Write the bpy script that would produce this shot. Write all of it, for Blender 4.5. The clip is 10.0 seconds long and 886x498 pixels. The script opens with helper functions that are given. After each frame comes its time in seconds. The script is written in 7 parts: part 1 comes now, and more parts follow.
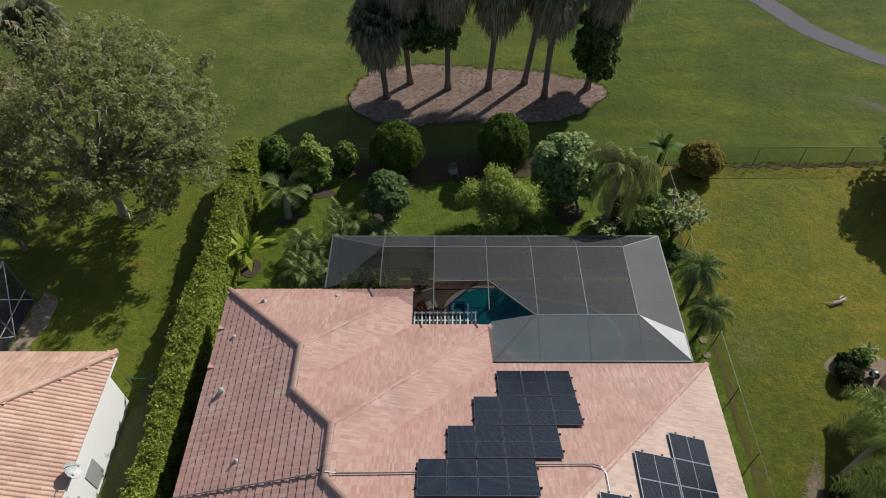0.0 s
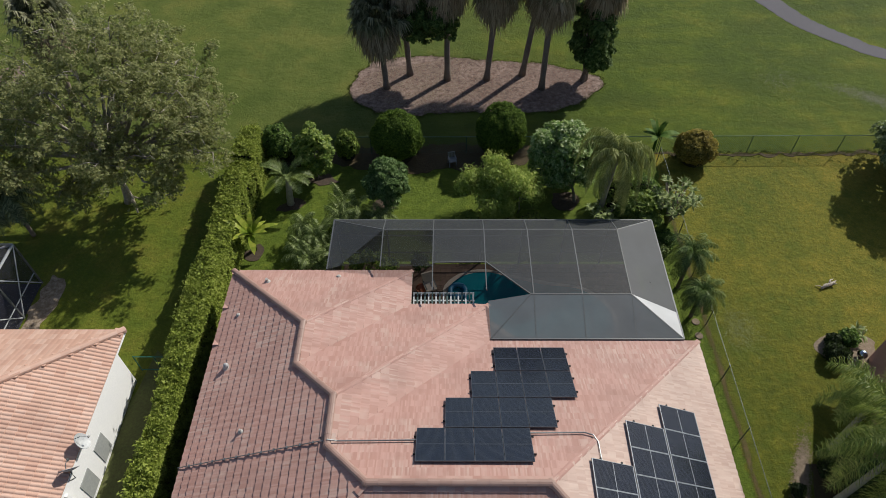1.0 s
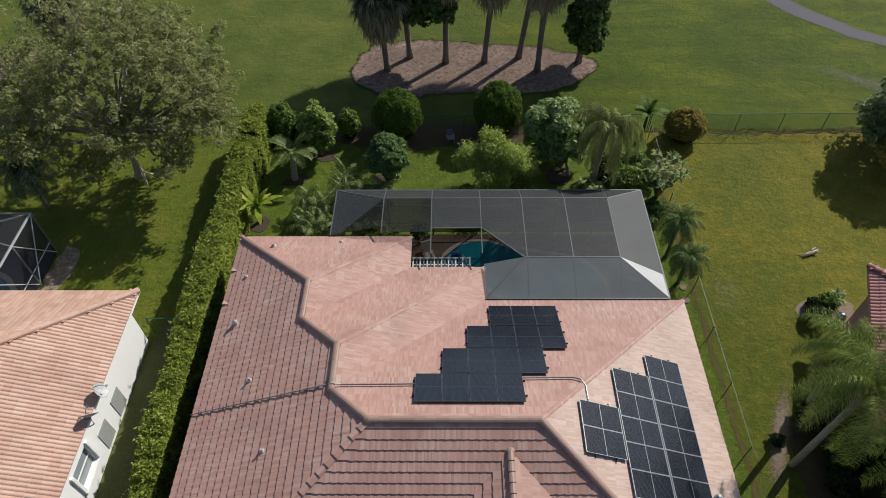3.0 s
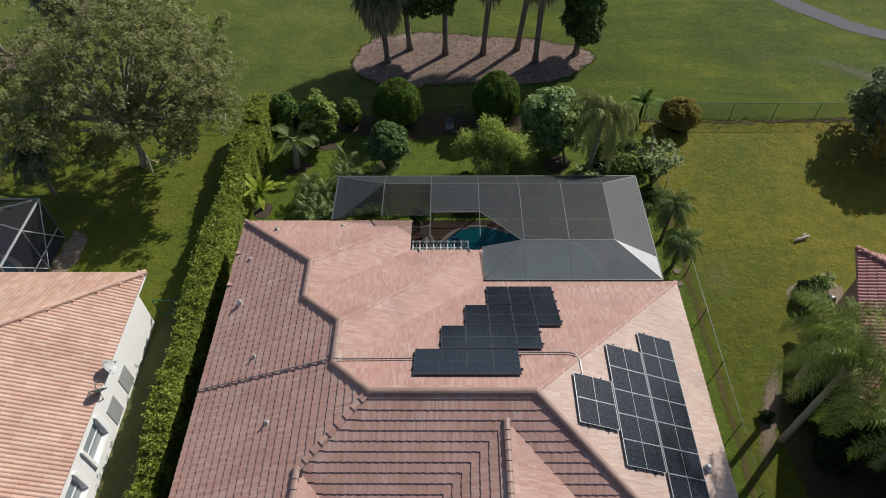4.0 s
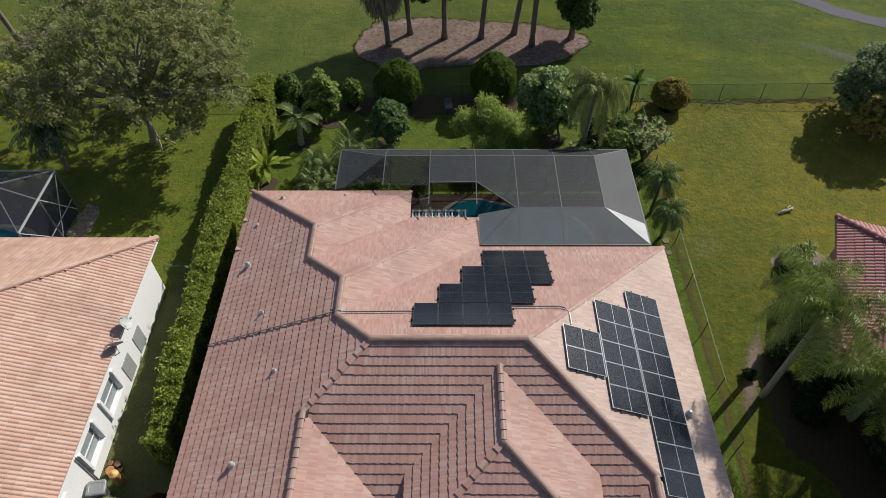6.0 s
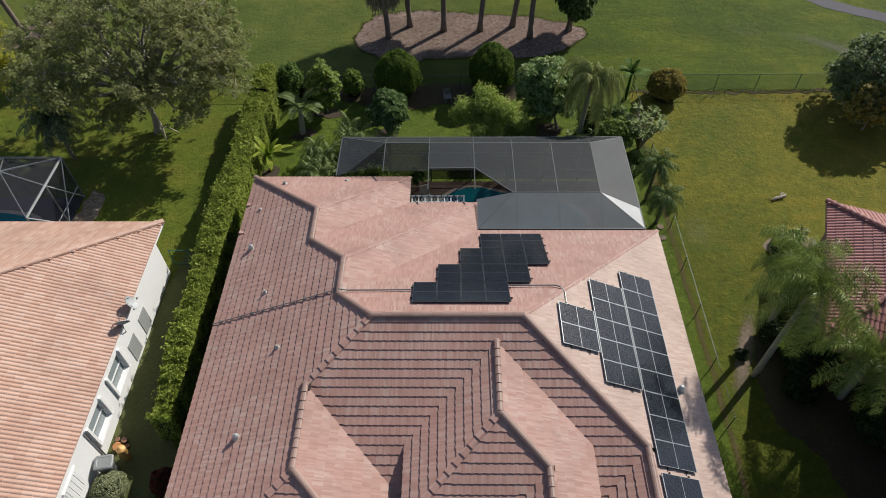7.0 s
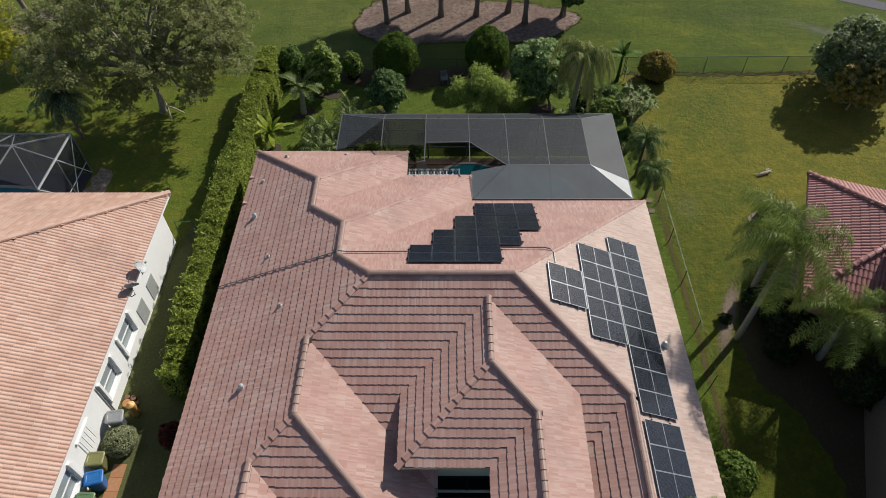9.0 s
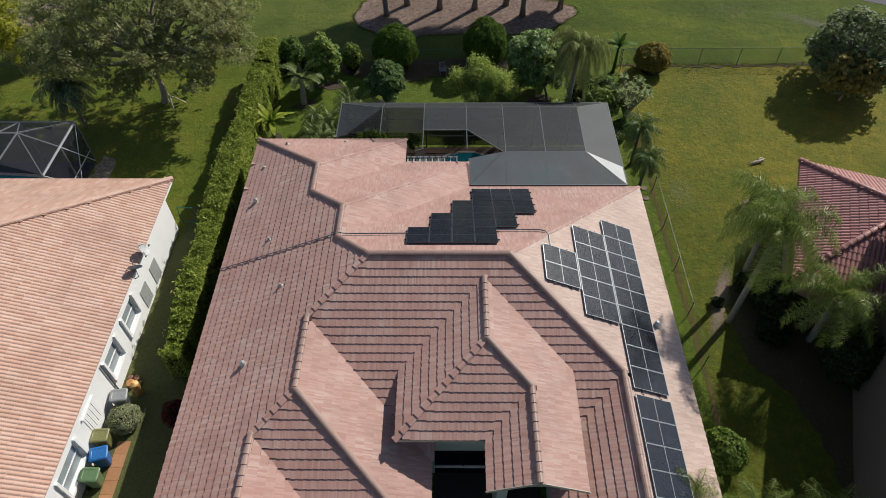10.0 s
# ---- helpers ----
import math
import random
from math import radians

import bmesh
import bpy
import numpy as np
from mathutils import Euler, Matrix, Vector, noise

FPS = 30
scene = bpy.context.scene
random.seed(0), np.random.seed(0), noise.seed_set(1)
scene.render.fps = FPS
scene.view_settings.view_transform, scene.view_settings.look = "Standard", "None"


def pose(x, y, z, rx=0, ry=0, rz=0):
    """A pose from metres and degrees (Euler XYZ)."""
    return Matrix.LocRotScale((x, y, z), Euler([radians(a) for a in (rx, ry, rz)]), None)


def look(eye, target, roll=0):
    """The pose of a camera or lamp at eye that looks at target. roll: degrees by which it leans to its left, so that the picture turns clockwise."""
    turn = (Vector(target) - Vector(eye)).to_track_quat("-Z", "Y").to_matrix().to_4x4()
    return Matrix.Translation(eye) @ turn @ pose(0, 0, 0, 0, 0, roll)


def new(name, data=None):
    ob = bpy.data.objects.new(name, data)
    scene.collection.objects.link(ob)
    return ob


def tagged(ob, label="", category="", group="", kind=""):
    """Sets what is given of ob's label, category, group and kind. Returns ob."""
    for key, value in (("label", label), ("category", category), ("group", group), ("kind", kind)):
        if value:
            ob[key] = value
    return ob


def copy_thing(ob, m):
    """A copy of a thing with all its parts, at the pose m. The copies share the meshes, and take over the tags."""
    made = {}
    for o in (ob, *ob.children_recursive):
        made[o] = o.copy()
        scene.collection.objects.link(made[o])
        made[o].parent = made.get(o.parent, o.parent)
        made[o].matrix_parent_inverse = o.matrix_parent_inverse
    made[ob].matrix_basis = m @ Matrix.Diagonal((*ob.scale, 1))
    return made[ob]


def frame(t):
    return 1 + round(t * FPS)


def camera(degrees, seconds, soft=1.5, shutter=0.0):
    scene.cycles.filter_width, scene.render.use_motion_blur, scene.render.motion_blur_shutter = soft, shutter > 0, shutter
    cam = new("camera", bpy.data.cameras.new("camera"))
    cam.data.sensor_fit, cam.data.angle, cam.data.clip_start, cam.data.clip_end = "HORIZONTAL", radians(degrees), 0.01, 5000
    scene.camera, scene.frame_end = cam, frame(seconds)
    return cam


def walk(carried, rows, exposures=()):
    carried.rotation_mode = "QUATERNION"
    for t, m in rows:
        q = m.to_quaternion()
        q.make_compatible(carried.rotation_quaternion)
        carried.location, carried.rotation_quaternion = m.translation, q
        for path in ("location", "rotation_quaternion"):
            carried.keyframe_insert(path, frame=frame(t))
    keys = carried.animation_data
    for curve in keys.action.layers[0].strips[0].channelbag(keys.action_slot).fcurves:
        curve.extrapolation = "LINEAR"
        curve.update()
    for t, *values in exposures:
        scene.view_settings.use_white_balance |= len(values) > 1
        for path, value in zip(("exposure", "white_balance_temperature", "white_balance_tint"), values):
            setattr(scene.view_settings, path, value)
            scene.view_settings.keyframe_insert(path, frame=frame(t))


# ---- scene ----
cam = camera(68.33, 10.0, soft=0.9)
# seconds, x, y, z, yaw, pitch, lean
ROWS = [
    (0.0, 0.129, 0.031, 28.480, 0.640, -49.429, 0.499),
    (0.5, 0.183, -0.574, 28.515, 0.691, -49.420, 0.524),
    (1.0, 0.237, -1.170, 28.532, 0.730, -49.414, 0.553),
    (1.5, 0.293, -1.749, 28.551, 0.751, -49.414, 0.586),
    (2.0, 0.335, -2.324, 28.555, 0.774, -49.415, 0.622),
    (2.5, 0.367, -2.886, 28.579, 0.810, -49.428, 0.656),
    (4.0, 0.478, -4.601, 28.736, 0.911, -49.546, 0.736),
    (4.5, 0.534, -5.179, 28.776, 0.941, -49.569, 0.744),
    (5.0, 0.575, -5.751, 28.809, 0.961, -49.577, 0.746),
    (5.5, 0.596, -6.323, 28.821, 0.986, -49.588, 0.745),
    (7.0, 0.700, -8.029, 28.845, 1.021, -49.604, 0.759),
    (7.5, 0.744, -8.566, 28.834, 1.036, -49.612, 0.767),
    (8.0, 0.798, -9.101, 28.825, 1.038, -49.619, 0.778),
    (8.5, 0.872, -9.633, 28.819, 1.044, -49.628, 0.771),
    (9.0, 0.947, -10.163, 28.831, 1.033, -49.632, 0.769),
    (9.5, 1.016, -10.689, 28.820, 1.038, -49.634, 0.756),
    (10.0, 1.089, -11.218, 28.787, 1.047, -49.631, 0.736),
]
EXPOSURE = 0.2
walk(cam, [(t, pose(x, y, z, 0, 0, yaw) @ pose(0, 0, 0, 90 + pitch) @ pose(0, 0, 0, 0, 0, -lean)) for t, x, y, z, yaw, pitch, lean in ROWS],
     [(0.0, EXPOSURE), (10.0, EXPOSURE)])

# ---- light: clear low sun from the far right, blue sky ----
SUN_AZ, SUN_EL = 44.5, 37.5          # degrees from +y towards +x; height
world = bpy.data.worlds.new("sky")
scene.world = world
world.use_nodes = True
wn = world.node_tree.nodes
sky = wn.new("ShaderNodeTexSky")
sky.sky_type = "NISHITA"
sky.sun_disc = False
sky.sun_elevation, sky.sun_rotation = radians(SUN_EL), radians(SUN_AZ)
world.node_tree.links.new(sky.outputs[0], wn["Background"].inputs[0])
wn["Background"].inputs[1].default_value = 0.076
sun_data = bpy.data.lights.new("sun", "SUN")
sun_data.energy, sun_data.angle, sun_data.color = 4.15, radians(0.6), (1.0, 0.955, 0.86)
sun = new("sun", sun_data)
SUN_DIR = Vector((math.sin(radians(SUN_AZ)) * math.cos(radians(SUN_EL)), math.cos(radians(SUN_AZ)) * math.cos(radians(SUN_EL)), math.sin(radians(SUN_EL))))
sun.matrix_world = look(SUN_DIR * 60, (0, 0, 0))


# ---- materials ----
def rgb(h):
    """A base colour from a hex code of the displayed colour."""
    out = []
    for i in (0, 2, 4):
        c = int(h[i:i + 2], 16) / 255
        out.append(c / 12.92 if c <= 0.04045 else ((c + 0.055) / 1.055) ** 2.4)
    return (*out, 1.0)


class Nodes:
    """A small helper for node trees."""

    def __init__(self, name):
        self.mat = bpy.data.materials.new(name)
        self.mat.use_nodes = True
        self.tree = self.mat.node_tree
        self.bsdf = self.tree.nodes["Principled BSDF"]
        self.out = self.tree.nodes["Material Output"]
        self.tc = self.geo = None

    def add(self, kind, **inputs):
        n = self.tree.nodes.new("ShaderNode" + kind)
        for k, v in inputs.items():
            k = k.replace("_", " ")
            self.put(n.inputs[k], v)
        return n

    def put(self, socket, v):
        if isinstance(v, bpy.types.NodeSocket):
            self.tree.links.new(v, socket)
        else:
            socket.default_value = v

    def noise(self, scale, detail=4.0, rough=0.55, coord=None):
        n = self.add("TexNoise", Scale=scale, Detail=detail, Roughness=rough)
        self.put(n.inputs["Vector"], coord or self.coord())
        return n.outputs["Fac"]

    def coord(self):
        if self.tc is None:
            self.tc = self.add("TexCoord")
        return self.tc.outputs["Object"]

    def place(self):
        if self.geo is None:
            self.geo = self.add("NewGeometry")
        return self.geo.outputs["Position"]

    def ramp(self, fac, stops):
        r = self.add("ValToRGB", Fac=fac)
        e = r.color_ramp.elements
        while len(e) < len(stops):
            e.new(0.5)
        for s, (pos, col) in zip(e, stops):
            s.position, s.color = pos, col
        return r.outputs["Color"]

    def mix(self, fac, a, b, blend="MIX"):
        m = self.tree.nodes.new("ShaderNodeMix")
        m.data_type, m.blend_type = "RGBA", blend
        self.put(m.inputs[0], fac)
        self.put(m.inputs[6], a)
        self.put(m.inputs[7], b)
        return m.outputs[2]

    def math(self, op, a, b=0.0, c=0.0):
        m = self.tree.nodes.new("ShaderNodeMath")
        m.operation = op
        m.inputs[2].default_value = c
        self.put(m.inputs[0], a)
        self.put(m.inputs[1], b)
        return m.outputs[0]

    def bump(self, height, strength, distance):
        b = self.add("Bump", Strength=strength, Distance=distance, Height=height)
        self.put(self.bsdf.inputs["Normal"], b.outputs[0])

    def done(self, colour, rough=0.7, metal=0.0, spec=0.5):
        self.put(self.bsdf.inputs["Base Color"], colour)
        self.put(self.bsdf.inputs["Roughness"], rough)
        self.put(self.bsdf.inputs["Metallic"], metal)
        self.put(self.bsdf.inputs["Specular IOR Level"], spec)
        return self.mat


def plain(name, a, b, scale=6.0, big=0.7, rough=0.7, metal=0.0, bump=0.3, depth=0.01, spec=0.5, island=0.0):
    """A surface with fine grain and broad stains between colours a and b."""
    n = Nodes(name)
    f, g = n.noise(scale, 6.0, 0.65), n.noise(big, 3.0)
    c = n.mix(n.ramp(f, [(0.3, (0, 0, 0, 1)), (0.7, (1, 1, 1, 1))]), rgb(a), rgb(b))
    c = n.mix(n.ramp(g, [(0.35, (0, 0, 0, 1)), (0.75, (0.6, 0.6, 0.6, 1))]), c, rgb(b))
    if island:
        r = n.add("ObjectInfo").outputs["Random"]
        i = n.add("NewGeometry").outputs["Random Per Island"]
        v = n.math("FRACT", n.math("ADD", r, i))
        h = n.add("HueSaturation", Color=c, Value=n.math("MULTIPLY_ADD", v, island, 1.0 - island / 2))
        c = h.outputs[0]
    n.bump(f, bump, depth)
    return n.done(c, rough, metal, spec)


def leafy(name, dark, mid, light, rough=0.55, glow=0.35, spec=0.25):
    """Leaves: colour varies leaf by leaf and in drifts; some light passes through."""
    n = Nodes(name)
    i = n.add("NewGeometry").outputs["Random Per Island"]
    g = n.noise(0.9, 2.0)
    v = n.math("ADD", n.math("MULTIPLY", i, 0.6), n.math("MULTIPLY", g, 0.45))
    c = n.ramp(v, [(0.15, rgb(dark)), (0.5, rgb(mid)), (0.92, rgb(light))])
    n.done(c, rough, 0.0, spec)
    tr = n.add("BsdfTranslucent", Color=c)
    m = n.add("MixShader", Fac=glow)
    n.put(m.inputs[1], n.bsdf.outputs[0])
    n.put(m.inputs[2], tr.outputs[0])
    n.put(n.out.inputs["Surface"], m.outputs[0])
    return n.mat


def tile_mat(name, a, b, c, amount=0.3, bleach=0.0, rough=0.55, spec=0.6, dust=0.0, matt=0.0):
    """Weathered roof tiles: a tone for each, mossy drifts, and sun-bleached ones in loose groups."""
    n = Nodes(name)
    r = n.math("FRACT", n.math("ADD", n.add("ObjectInfo").outputs["Random"], n.add("NewGeometry").outputs["Random Per Island"]))
    f, g = n.noise(9.0, 5.0, 0.7, n.place()), n.noise(0.45, 4.0, 0.6, n.place())
    col = n.ramp(r, [(0.0, rgb(a)), (0.5, rgb(b)), (1.0, rgb(c))])
    col = n.mix(n.math("MULTIPLY", f, amount * 1.2), col, rgb(a))
    col = n.mix(n.ramp(g, [(0.45, (0, 0, 0, 1)), (0.8, (0.4, 0.4, 0.4, 1))]), col, rgb("7c5f56"))
    if bleach:
        w = n.noise(0.7, 3.0, 0.6, n.place())
        k = n.math("MULTIPLY", n.ramp(w, [(0.45, (0, 0, 0, 1)), (0.62, (1, 1, 1, 1))]), n.ramp(n.math("FRACT", n.math("MULTIPLY", r, 7.3)), [(0.35, (0, 0, 0, 1)), (0.8, (1, 1, 1, 1))]))
        col = n.mix(n.math("MULTIPLY", k, bleach), col, rgb("c4aea2"))
    n.bump(f, 0.3, 0.01)
    n.put(n.bsdf.inputs["Diffuse Roughness"], matt)
    n.put(n.bsdf.inputs["Sheen Weight"], dust)
    n.put(n.bsdf.inputs["Sheen Roughness"], 0.55)
    n.put(n.bsdf.inputs["Sheen Tint"], rgb("e6e8e2"))
    return n.done(col, rough, 0.0, spec)


def ground_mat():
    """Mown grass: golf rough beyond the fence, drier lawn on the open plot, fresher in the garden."""
    n = Nodes("grass")
    p = n.place()
    sep = n.add("SeparateXYZ", Vector=p)
    x, y = sep.outputs[0], sep.outputs[1]
    fine, mid, big = n.noise(22.0, 5.0, 0.75, p), n.noise(1.6, 5.0, 0.65, p), n.noise(0.13, 4.0, 0.55, p)
    wob = n.math("MULTIPLY_ADD", mid, 1.2, -0.6)
    green = n.ramp(mid, [(0.3, rgb("4b5d1d")), (0.55, rgb("5d6f25")), (0.75, rgb("727c2e"))])
    golf = n.ramp(n.math("ADD", n.math("MULTIPLY", big, 0.7), n.math("MULTIPLY", mid, 0.3)), [(0.36, rgb("354411")), (0.46, rgb("445514")), (0.56, rgb("576419")), (0.68, rgb("706d24"))])
    dry = n.ramp(n.math("ADD", n.math("MULTIPLY", big, 0.6), n.math("MULTIPLY", mid, 0.4)), [(0.36, rgb("5b6220")), (0.5, rgb("7b7527")), (0.64, rgb("907f30"))])
    grain = n.noise(5.5, 6.0, 0.8, p)
    streak = n.add("TexNoise", Scale=0.5, Detail=4.0)
    mp = n.add("Mapping", Vector=p)
    mp.inputs["Rotation"].default_value = (0, 0, radians(25))
    mp.inputs["Scale"].default_value = (0.22, 1.3, 1)
    n.put(streak.inputs["Vector"], mp.outputs[0])
    golf = n.mix(n.math("MULTIPLY", n.ramp(n.math("MULTIPLY_ADD", x, 0.02, 0.35), [(0.35, (0, 0, 0, 1)), (0.75, (1, 1, 1, 1))]), 0.45), golf, n.ramp(n.noise(0.2, 5.0, 0.65, p), [(0.36, rgb("3a4c11")), (0.5, rgb("4e6013")), (0.64, rgb("70721b"))]))
    golf = n.mix(n.math("MULTIPLY", n.ramp(streak.outputs["Fac"], [(0.42, (0, 0, 0, 1)), (0.64, (1, 1, 1, 1))]), 0.55), golf, rgb("364512"))
    pale = n.ramp(n.noise(0.25, 5.0, 0.65, p), [(0.35, rgb("4c5a27")), (0.5, rgb("5c6730")), (0.65, rgb("707238"))])
    golf = n.mix(n.ramp(n.math("MULTIPLY_ADD", x, -0.04, 0.5), [(0.15, (0, 0, 0, 1)), (0.7, (0.85, 0.85, 0.85, 1))]), golf, pale)
    east = n.math("GREATER_THAN", n.math("ADD", x, wob), 13.6)
    north = n.math("GREATER_THAN", n.math("ADD", y, n.math("MULTIPLY", wob, 0.6)), 31.6)
    nearer = n.ramp(n.math("ADD", n.math("MULTIPLY_ADD", y, 0.04, -1.2), n.math("MULTIPLY", x, 0.04)), [(0.0, (0, 0, 0, 1)), (0.45, (1, 1, 1, 1))])
    olive = n.ramp(mid, [(0.3, rgb("4a5119")), (0.55, rgb("5d611d")), (0.75, rgb("747026"))])
    c = n.mix(east, green, n.mix(nearer, olive, dry))
    c = n.mix(n.ramp(n.math("MULTIPLY_ADD", x, -0.1, -1.1), [(0.1, (0, 0, 0, 1)), (0.5, (0.45, 0.45, 0.45, 1))]), c, n.ramp(n.noise(0.45, 5.0, 0.65, p), [(0.32, rgb("54651f")), (0.5, rgb("737526")), (0.68, rgb("937a3a"))]))
    c = n.mix(north, c, golf)
    c = n.mix(n.math("MULTIPLY", n.ramp(fine, [(0.35, (1, 1, 1, 1)), (0.6, (0, 0, 0, 1))]), 0.45), c, rgb("3a4214"))
    coarse = n.math("MULTIPLY_ADD", north, -0.65, 1.0)
    c = n.mix(n.math("MULTIPLY", n.math("MULTIPLY", n.ramp(grain, [(0.38, (1, 1, 1, 1)), (0.58, (0, 0, 0, 1))]), 0.42), coarse), c, rgb("3c4419"))
    c = n.mix(n.math("MULTIPLY", n.math("MULTIPLY", n.ramp(grain, [(0.55, (0, 0, 0, 1)), (0.75, (1, 1, 1, 1))]), 0.4), coarse), c, rgb("868432"))
    blotch = n.noise(0.75, 5.0, 0.7, p)
    c = n.mix(n.math("MULTIPLY", n.math("MULTIPLY", n.ramp(blotch, [(0.4, (1, 1, 1, 1)), (0.52, (0, 0, 0, 1))]), 0.4), coarse), c, rgb("4a5a1c"))
    bare = n.ramp(n.noise(0.35, 6.0, 0.7, p), [(0.66, (0, 0, 0, 1)), (0.8, (0.7, 0.7, 0.7, 1))])
    c = n.mix(bare, c, rgb("7d7039"))
    clods = n.noise(3.2, 4.0, 0.6, p)
    n.bump(n.math("ADD", n.math("ADD", fine, n.math("MULTIPLY", mid, 2.2)), n.math("MULTIPLY", n.math("MULTIPLY", clods, 0.8), coarse)), 0.75, 0.06)
    return n.done(c, 0.85, 0.0, 0.15)


def screen_mat(name, colour, cover):
    """Fine insect screen: most of it is holes."""
    n = Nodes(name)
    g = n.noise(0.8, 3.0, 0.6, n.place())
    c = n.mix(n.ramp(g, [(0.35, (0, 0, 0, 1)), (0.75, (1, 1, 1, 1))]), rgb(colour), tuple(0.85 * v for v in rgb(colour)[:3]) + (1.0,))
    n.done(c, 0.6, 0.0, 0.22)
    tr = n.add("BsdfTransparent")
    m = n.add("MixShader", Fac=cover)
    n.put(m.inputs[1], tr.outputs[0])
    n.put(m.inputs[2], n.bsdf.outputs[0])
    n.put(n.out.inputs["Surface"], m.outputs[0])
    return n.mat


def cell_mat():
    """Solar cells under glass: near-black blue with a fine grid of contact lines."""
    n = Nodes("solar cells")
    b = n.add("TexBrick", Scale=1.0, Color1=rgb("0e121c"), Color2=rgb("121826"), Mortar=rgb("1a202c"))
    b.offset = 0.0
    for k, v in (("Mortar Size", 0.006), ("Brick Width", 0.165), ("Row Height", 0.165)):
        b.inputs[k].default_value = v
    n.put(b.inputs["Vector"], n.coord())
    w = n.add("TexWave", Scale=9.5, Distortion=0.0)
    w.bands_direction = "X"
    n.put(w.inputs["Vector"], n.coord())
    c = n.mix(n.math("MULTIPLY", n.ramp(w.outputs["Fac"], [(0.86, (0, 0, 0, 1)), (0.97, (1, 1, 1, 1))]), 0.1), b.outputs[0], rgb("4a525e"))
    haze = n.noise(3.0, 4.0, 0.6, n.place())
    glint = n.ramp(w.outputs["Fac"], [(0.86, (0, 0, 0, 1)), (0.97, (0.16, 0.16, 0.16, 1))])
    n.done(n.mix(glint, c, rgb("8e969e")), n.math("ADD", n.math("MULTIPLY_ADD", haze, 0.06, 0.12), n.math("MULTIPLY", glint, 1.2)), glint, 0.5)
    return n.mat


def water_mat():
    n = Nodes("pool water")
    f = n.noise(2.2, 3.0, 0.5, n.place())
    n.bump(f, 0.25, 0.05)
    c = n.mix(n.noise(0.5, 2.0, 0.5, n.place()), rgb("0d5f6b"), rgb("19808a"))
    return n.done(c, 0.06, 0.0, 0.5)


def glass_mat():
    n = Nodes("window glass")
    return n.done(n.mix(n.noise(1.3, 2.0, 0.5, n.place()), rgb("7c868b"), rgb("98a1a5")), 0.08, 0.0, 0.7)


M_GRASS = ground_mat()
M_DARKGLASS = plain("dark tinted glass", "0c0e10", "101214", 3, 0.6, 0.1, bump=0.0, spec=0.3)
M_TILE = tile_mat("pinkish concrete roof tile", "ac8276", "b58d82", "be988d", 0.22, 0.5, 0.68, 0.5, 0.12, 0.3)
# paler tone of the same tile, for the wide east slope
M_TILE_PALE = tile_mat("paler sandy roof tile", "bca093", "c6ac9f", "d0baad", 0.22, 0.6, 0.68, 0.5, 0.12, 0.3)
M_CAP = tile_mat("ridge tile", "9c7d71", "a4867a", "ac9085", matt=0.5)
M_ORANGE = tile_mat("orange barrel tile", "b89280", "bf9c8a", "c8a999", 0.16)
M_RED = tile_mat("red barrel tile", "93615d", "9f6b67", "ab7872", 0.2)
M_DECK = plain("roof felt", "463833", "52433d", 5, 0.5, 0.9)
M_WHITE = plain("white stucco", "ececec", "e0e1e2", 14, 0.6, 0.8, bump=0.4)
M_PINK = plain("pink stucco", "b98f80", "a97f72", 14, 0.6, 0.85)
M_CREAM = plain("cream paint", "b9b4a6", "a59f90", 8, 0.6, 0.6)
M_GREYWALL = plain("grey green stucco", "c2c5b8", "b2b5a8", 12, 0.6, 0.85)
M_ALU = plain("white aluminium", "666868", "545757", 9, 0.9, 0.45, 0.2, bump=0.1)
M_EDGE = plain("pale aluminium", "636668", "55585a", 9, 0.9, 0.45, 0.2, bump=0.1)
M_BRIGHT = plain("bright white aluminium", "c4c8ca", "a6aaac", 9, 0.9, 0.45, 0.1, bump=0.1)
M_STEEL = plain("galvanised steel", "8c9092", "707476", 16, 1.2, 0.42, 0.7, bump=0.1)
# frame greys differ by array: the east one has sun glint in its colour
M_FRAME_LIT = plain("panel frame", "a6abb0", "90969c", 12, 1.0, 0.4, 0.5, bump=0.05)
M_DARKFRAME = plain("dark panel frame", "62676f", "50555c", 12, 1.0, 0.4, 0.4, bump=0.05)
M_BLACK = plain("black anodised rail", "161719", "1e1f22", 12, 1.0, 0.4, 0.5, bump=0.05)
M_CELL, M_WATER, M_GLASS = cell_mat(), water_mat(), glass_mat()
# front and side slopes are paler: the light on them is in the colour
M_SCREEN_LIT = screen_mat("grey insect screen", "767b7e", 0.7)
M_SCREEN_SIDELIT = screen_mat("side-lit insect screen", "54575b", 0.76)
M_SCREEN = screen_mat("dark insect screen", "404346", 0.72)
M_THIN = screen_mat("thin insect screen", "202224", 0.8)
M_MIDSCREEN = screen_mat("dim insect screen", "303232", 0.42)
M_AIRY = screen_mat("violet grey insect screen", "32323c", 0.42)
M_PALE = screen_mat("whitish insect screen", "c9cbcc", 0.85)
M_BED = plain("pine straw mulch", "a08b80", "483730", 3.4, 0.3, 0.95, bump=0.8, depth=0.03)
M_LITTER = plain("pale leaf litter", "a89a8c", "64543f", 5, 2.0, 0.95, bump=0.9, depth=0.05)
M_STRAW = plain("reddish pine straw", "8a6a5c", "5e463c", 2.0, 1.0, 0.95, bump=0.5, island=0.5)
M_WORN = plain("worn grassy soil", "6a5038", "505026", 1.6, 1.2, 0.95, bump=0.9, depth=0.05)
M_SAND = plain("sandy soil", "8c7d6c", "6c5f50", 7, 0.8, 0.95, bump=0.9, depth=0.04)
